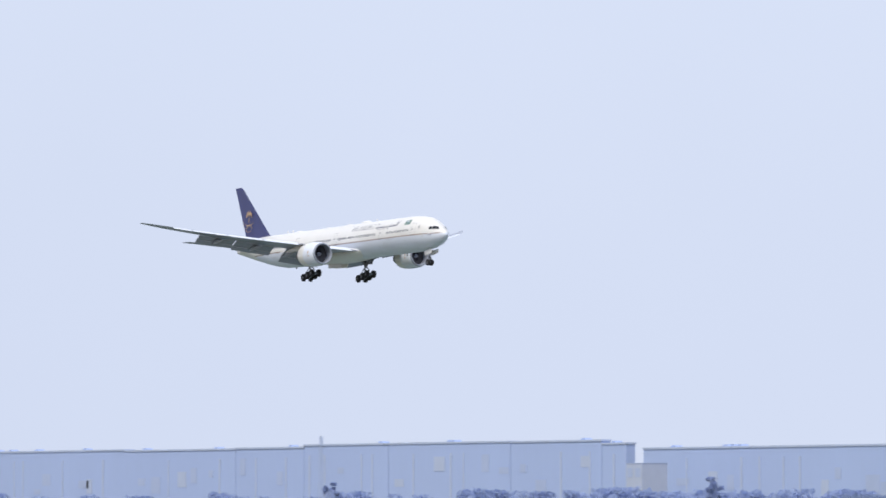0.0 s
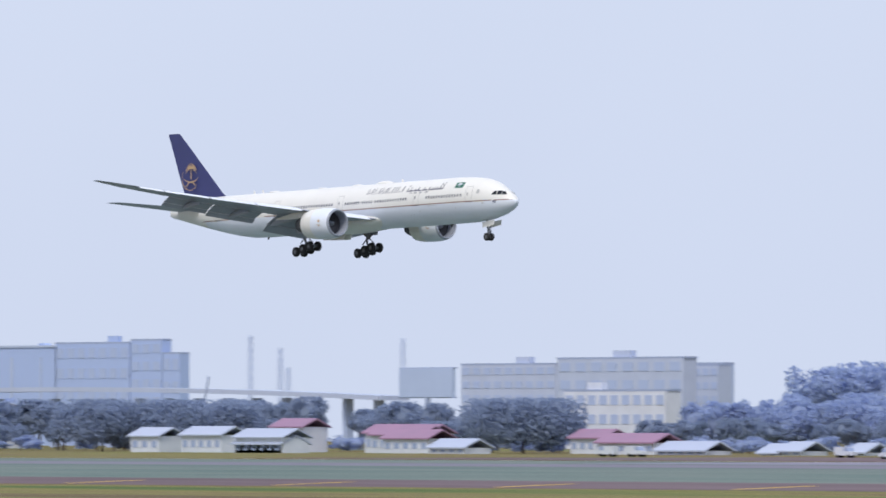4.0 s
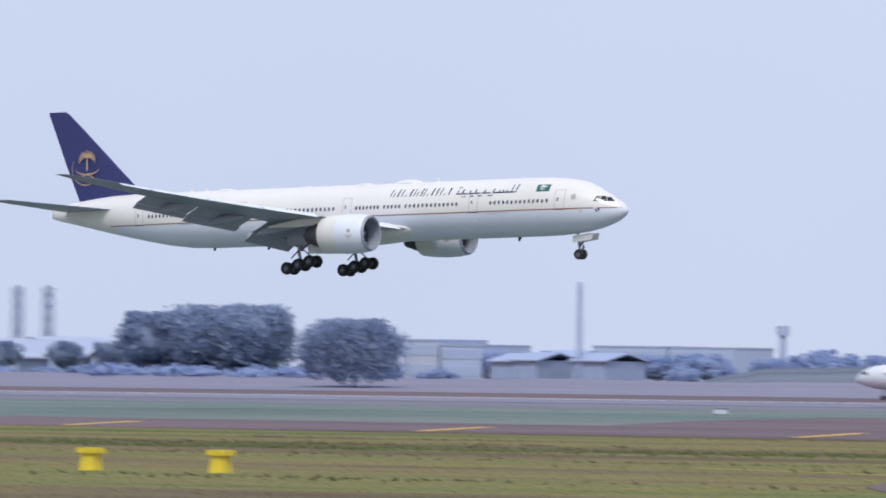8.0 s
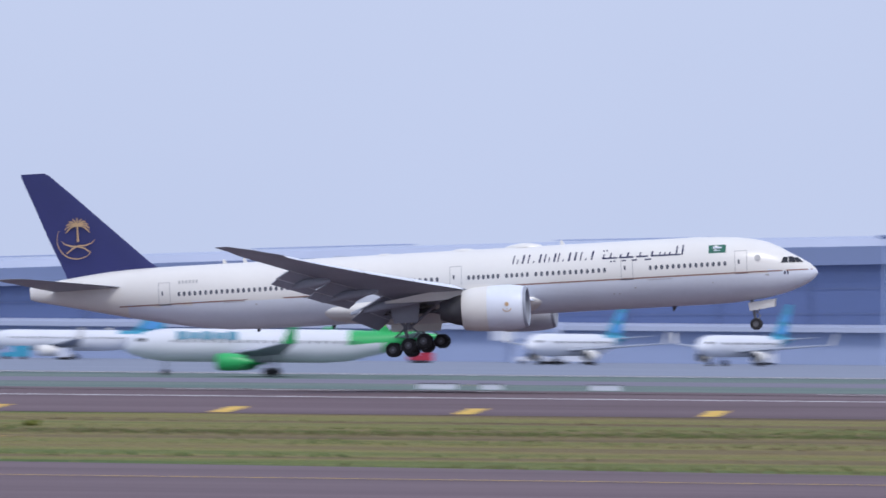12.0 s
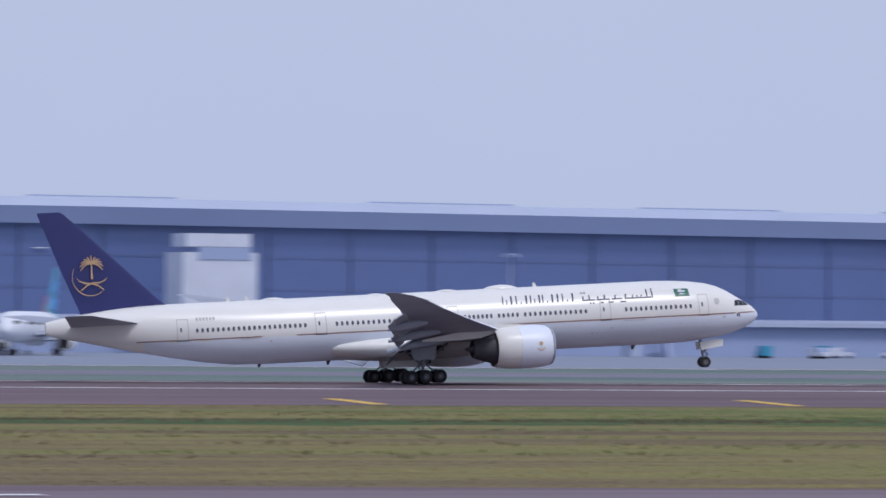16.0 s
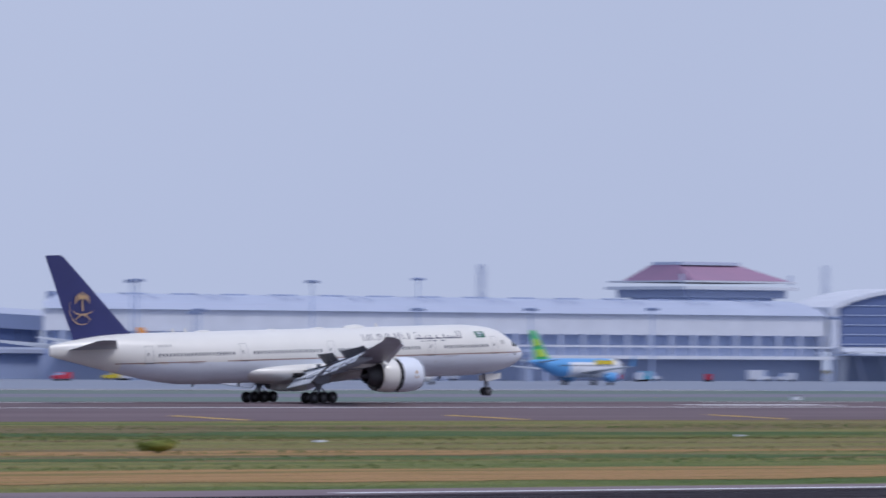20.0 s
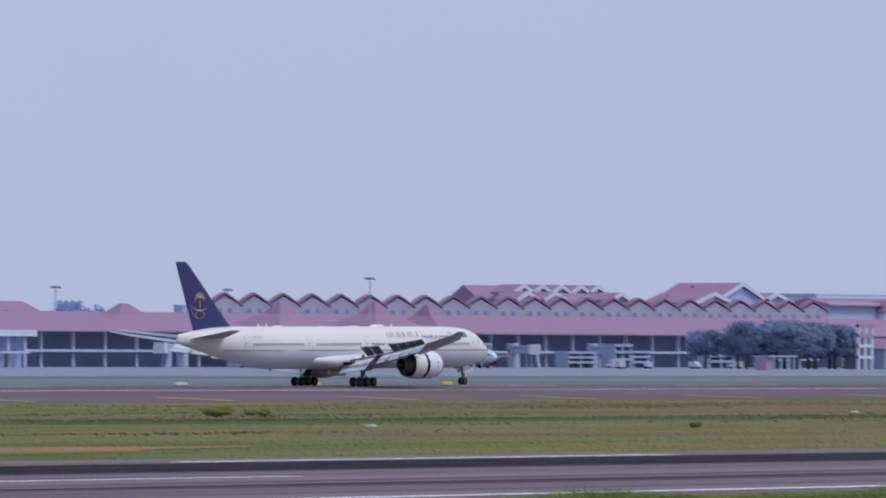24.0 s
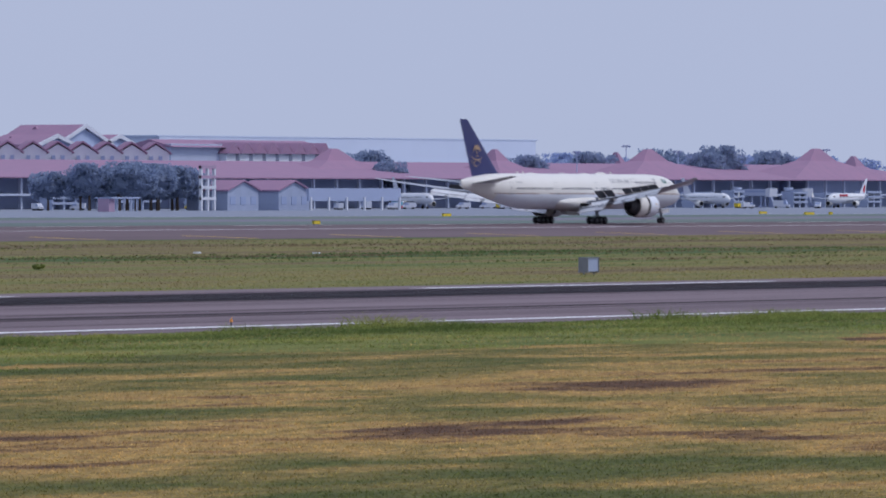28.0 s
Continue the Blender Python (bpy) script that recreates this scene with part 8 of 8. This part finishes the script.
gs = thing("equipment_cabinet", "grey steel cabinet on posts beside the runway", "cabinet", pose(390.7, 236, 0))
part("cabinet_body", Shape().box((0, 0, .62), (1.25, .6, .85)), M_FASCIA, gs)
part("cabinet_rim", Shape().box((0, 0, 1.07), (1.35, .7, .06)).box((-.66, 0, .6), (.06, .7, .95)).box((.66, 0, .6), (.06, .7, .95)), M_STEEL, gs)
for q in (-1, 1):
    part("cabinet_post", Shape().box((q * .62, 0, .55), (.08, .08, 1.1)), M_STEEL, gs)
el = thing("edge_light", "small weathered runway edge light", "light", pose(227.9, 153.5, .03))
part("light_stem", Shape().tube((0, 0, 0), (0, 0, .16), .03, .03, 8), M_DARKGREY, el)
part("light_head", Shape().tube((0, 0, .16), (0, 0, .27), .07, .05, 10).tube((0, 0, .26), (.08, 0, .36), .02, .01, 6), M_ORANGE, el)
bp = thing("fence_post", "black plastic-topped post in the near grass", "post", pose(76.0, 46, 0))
part("post_shaft", Shape().tube((0, 0, 0), (0, 0, 1.0), .13, .13, 14), M_BLACK, bp)
part("post_cap", Shape().tube((0, 0, .985), (0, 0, 1.01), .145, .14, 14), M_BLACK, bp)
# windsock
ws = thing("windsock", "red and white striped windsock streaming from a pole", "windsock", pose(-752.3, 560, ground_z(560)))
wz = 5.8 + 1.5
part("pole", Shape().tube((0, 0, 0), (0, 0, wz + .8), .09, .06, 8), M_WALL_WHITE, ws)
for k in range(5):
    a, b = .2 + .8 * k, .2 + .8 * (k + 1)
    part("sock_ring", Shape().tube((a, 0, wz - .02 * k * k - .06 * k), (b, 0, wz - .02 * (k + 1) ** 2 - .06 * (k + 1)), .5 - .07 * k, .5 - .07 * (k + 1), 14), M_RED if k % 2 == 0 else M_WALL_WHITE, ws)


# ---- grass blades near the camera and rough clumps on the strip between the runways ----
def blades(name, n, region, h0, h1, width, seed, label, material=None):
    r = np.random.default_rng(seed)
    x, y = region(r, n)
    z = np.interp(y, [p[0] for p in PROFILE], [p[1] for p in PROFILE])
    a = r.uniform(0, 2 * np.pi, n)
    h = r.uniform(h0, h1, n) if np.isscalar(h0) else h0(x, y, r)
    w = width * r.uniform(.6, 1.4, n)
    lx, ly = r.normal(0, 1.3, n) * h, r.normal(0, 1.3, n) * h
    v = np.stack([np.stack([x - w * np.cos(a), y - w * np.sin(a), z], 1), np.stack([x + w * np.cos(a), y + w * np.sin(a), z], 1), np.stack([x + lx, y + ly, z + h], 1)], 1).reshape(-1, 3)
    me = bpy.data.meshes.new(name)
    me.vertices.add(3 * n)
    me.vertices.foreach_set("co", v.ravel())
    me.loops.add(3 * n)
    me.loops.foreach_set("vertex_index", np.arange(3 * n))
    me.polygons.add(n)
    me.polygons.foreach_set("loop_start", np.arange(n) * 3)
    me.update(calc_edges=True)
    me.materials.append(material or M_GRASS)
    return tagged(new(name, me), label, "grass", kind="stuff")


def near_field(r, n):
    y = 44 + 102 * r.random(n) ** 1.4
    th = np.radians(r.uniform(47.5, 64, n))
    return y * np.tan(th), y


def verge(r, n):
    """Tufts along the pavement's edge, thicker in lumps."""
    c = 900
    cx, cy = r.uniform(130, 340, c), 147 - np.abs(r.normal(0, 9.5, c))
    k = r.integers(0, c, n)
    return cx[k] + r.normal(0, 1.3, n), np.minimum(cy[k] + r.normal(0, .6, n), 147.6)


def lumps(x, y, r):
    """Taller lumps here and there along the pavement."""
    swell = np.maximum(0, np.sin(x * .23) + .7 * np.sin(x * .61 + 1) + .4 * np.sin(x * 1.7))
    return r.uniform(.04, .14, len(x)) + .34 * swell * np.clip((y - 138) / 8, 0, 1) * r.uniform(.4, 1, len(x))


def off_paving(x, y):
    """True where neither the crossing taxiway nor the runway's shoulder lies."""
    left = np.interp(y, [232, 250, 285, 318, 365, 440, 500, 591], [-128, -125, -145, -160, -180, -195, -205, -225])
    right = np.interp(y, [213, 219, 229, 262, 286, 296, 330, 365, 430, 520, 591], [95, 70, 37, 20, -35, -60, -92, -101, -108, -115, -116])
    return ~((x > left) & (x < right)) & ~((x < 34) & (y > 588))


def cover(r, n):
    """Short tufts all over the strip between the runways."""
    y = 215 + 369 * r.random(n) ** 1.25
    x = y * r.uniform(-.72, 1.85, n)
    ok = off_paving(x, y) & ~((x > 150) & (x < 285) & (y > 228) & (y < 260))
    return np.where(ok, x, y * r.uniform(.45, 1.85, n)), y


def strip(r, n):
    """Long soft drifts of taller growth in the dip between the runways."""
    c = 700
    cx = r.uniform(-380, 1350, c)
    cy = np.where(r.random(c) < .6, 455 - 83 * np.clip((cx - 330) / 200, 0, 1) + r.normal(0, 11, c) + 14 * np.sin(cx / 90), r.uniform(262, 580, c))
    k = r.integers(0, c, n)
    x, y = cx[k] + r.normal(0, 12, n), np.clip(cy[k] + r.normal(0, 3.2, n), 240, 584)
    ok = off_paving(x, y)
    y = np.where(ok, y, 500 + 40 * r.random(n))
    x = np.where(ok, x, r.uniform(100, 1300, n))
    return x, y


blades("grass_blades", 400000, near_field, .015, .075, .013, 1, "short dry and green grass blades on the near field", M_GRASS_BLADE)
blades("verge_grass", 90000, verge, lumps, 0, .025, 2, "taller green grass along the runway verge", M_GREEN_BLADE)
blades("strip_grass", 170000, cover, .02, .07, .055, 4, "mown olive grass between the runways", M_STRIP_BLADE)
blades("rough_grass", 80000, strip, .05, .24, .13, 3, "rough grass and low weeds between the runways", M_ROUGH_BLADE)
# white marker slabs lying in the grass
for x, y in ((300.5, 400), (338.2, 400), (408.7, 430), (451.6, 430), (421.6, 330), (617.3, 420), (609.2, 400)):
    slab_ = thing("marker_slab", "small white concrete marker slab in the grass", "marker", pose(x, y, ground_z(y), 0, 0, 12))
    part("slab_body", Shape().box((0, 0, .06), (.8, .6, .16), 0, 0, .9), M_WALL_WHITE, slab_)
# low bushes on the strip
for x, y, h in ((266.7, 330, .9), (254.2, 332, .45), (261.0, 360, .5), (-82.0, 480, .4), (420.9, 300, .35), (514.3, 420, .9), (531.1, 430, .5), (513.5, 420, .9), (526.9, 425, .5), (176.2, 390, .6), (209.2, 385, .6)):
    v_, f_ = leaf_crown(90, h * 1.5, h, h * 1.3, h * .5, h * .5, 12, 60, .08)
    bush_me = bpy.data.meshes.new("foliage")
    bush_me.from_pydata(v_.tolist(), [], f_.tolist())
    bush_me.materials.append(M_GREEN_BLADE)
    bush = thing("bush", "low dark green bush on the grass strip", "bush", pose(x, y, ground_z(y)))
    part("foliage", bush_me, None, bush)
    part("stem", Shape().tube((0, 0, -.02), (0, 0, h * .5), .04, .03, 6), M_BARK, bush)

# ---- tyre smoke ----
M_SMOKE = bpy.data.materials.new("thin tyre smoke")
M_SMOKE.use_nodes = True
st_n = M_SMOKE.node_tree
st_n.nodes.remove(st_n.nodes["Principled BSDF"])
sm_front, sm_back, sm_clear = (st_n.nodes.new("ShaderNodeBsdf" + q) for q in ("Diffuse", "Translucent", "Transparent"))
sm_body, sm_thin = st_n.nodes.new("ShaderNodeMixShader"), st_n.nodes.new("ShaderNodeMixShader")
sm_front.inputs["Color"].default_value = sm_back.inputs["Color"].default_value = (0.94, 0.95, 0.97, 1)
sm_thin.inputs[0].default_value = 0.2
st_n.links.new(sm_front.outputs[0], sm_body.inputs[1])
st_n.links.new(sm_back.outputs[0], sm_body.inputs[2])
st_n.links.new(sm_clear.outputs[0], sm_thin.inputs[1])
st_n.links.new(sm_body.outputs[0], sm_thin.inputs[2])
st_n.links.new(sm_thin.outputs[0], st_n.nodes["Material Output"].inputs["Surface"])
SMOKE = []
sr = random.Random(8)
for k in range(70):
    first = k < 14
    j = k if first else k - 14
    t0 = 15.08 + .024 * j if first else 16.06 + .0078 * j
    x = 164.5 + .95 * j if first else 246.5 + .60 * j
    s = Shape()
    R = sr.uniform(.6, 1.0) if first else sr.uniform(.8, 1.9)
    rings = []
    for i in range(1, 8):
        ph = math.pi * i / 8
        rings.append([(R * 1.6 * math.sin(ph) * math.cos(q) * sr.uniform(.85, 1.15), R * math.sin(ph) * math.sin(q), R * .7 * math.cos(ph) * sr.uniform(.85, 1.15)) for q in [2 * math.pi * j_ / 12 for j_ in range(12)]])
    s.loft(rings)
    o = part("tyre_smoke", s, M_SMOKE, None, smooth=180)
    tagged(o, "thin puff of white tyre smoke over the runway", "smoke", "tyre smoke")
    o.visible_shadow = False
    y = 654 + sr.uniform(-2, 11)
    o.location = (x, y, -3)
    SMOKE.append((o, (x + sr.uniform(-2, 2), y, sr.uniform(.2, .7) if first else sr.uniform(.3, 1.0) + 3.4 * sr.random() ** 1.6), t0))


def motions():
    """The landing run, the bogies that level out, the spoilers that rise and the reverser sleeves that slide back."""
    walk(airliner, [(t, pose(x, y, z, 0, -pitch, crab)) for t, x, y, z, pitch, crab in FLIGHT])
    for ob, hinge in SPOILERS:
        up = [(0, 0), (15.6, 0), (16.4, 12), (17.2, 22), (18.0, 52), (28, 52)]
        walk(ob, [(t, hinge @ pose(0, 0, 0, 0, a, 0)) for t, a in up])
    for ob, g in WINGS:
        walk(ob, [(t, pose(0, g * 3.1, 4, g * a, 0, 0) @ pose(0, -g * 3.1, -4)) for t, a in ((0, 1.5), (15.2, 1.5), (16.6, .2), (18.5, -1.2), (28, -1.5))])
    for ob, (x, y, z) in SLEEVES:
        walk(ob, [(t, pose(x - d, y, z)) for t, d in ((0, 0), (17.2, 0), (18.6, .62), (28, .62))])
    for ob, y in BOGIES:
        walk(ob, [(t, pose(0, y, .67 - d, 0, a, 0)) for t, d, a in ((0, .5, -13), (13.5, .42, -13), (14.8, .35, -11), (15.4, 0, 0), (28, 0, 0))])

    # two jets taxi slowly towards the runway's end
    for ob, v, t0 in ((taxi_red, -5.3, 9.7), (taxi_redwhite, -6.5, 17.8)):
        m = ob.matrix_basis.copy()
        walk(ob, [(t, Matrix.Translation((v * (t - t0), 0, 0)) @ m) for t in (0, 14, 28)])
    # tyre smoke boils up off the runway where the wheels touch, and drifts
    for ob, (x, y, z), t0 in SMOKE:
        walk(ob, [(0, pose(x, y, -3)), (t0, pose(x, y, -3)), (t0 + .15, pose(x + 1, y, .3 + z * .2)), (t0 + .6, pose(x - 1.5, y, z, 0, 0, 15)), (t0 + 1.5, pose(x - 4, y, z + .5, 0, 0, 30)), (28, pose(x - 30, y + 3, z + 5, 0, 0, 75))])


motions()
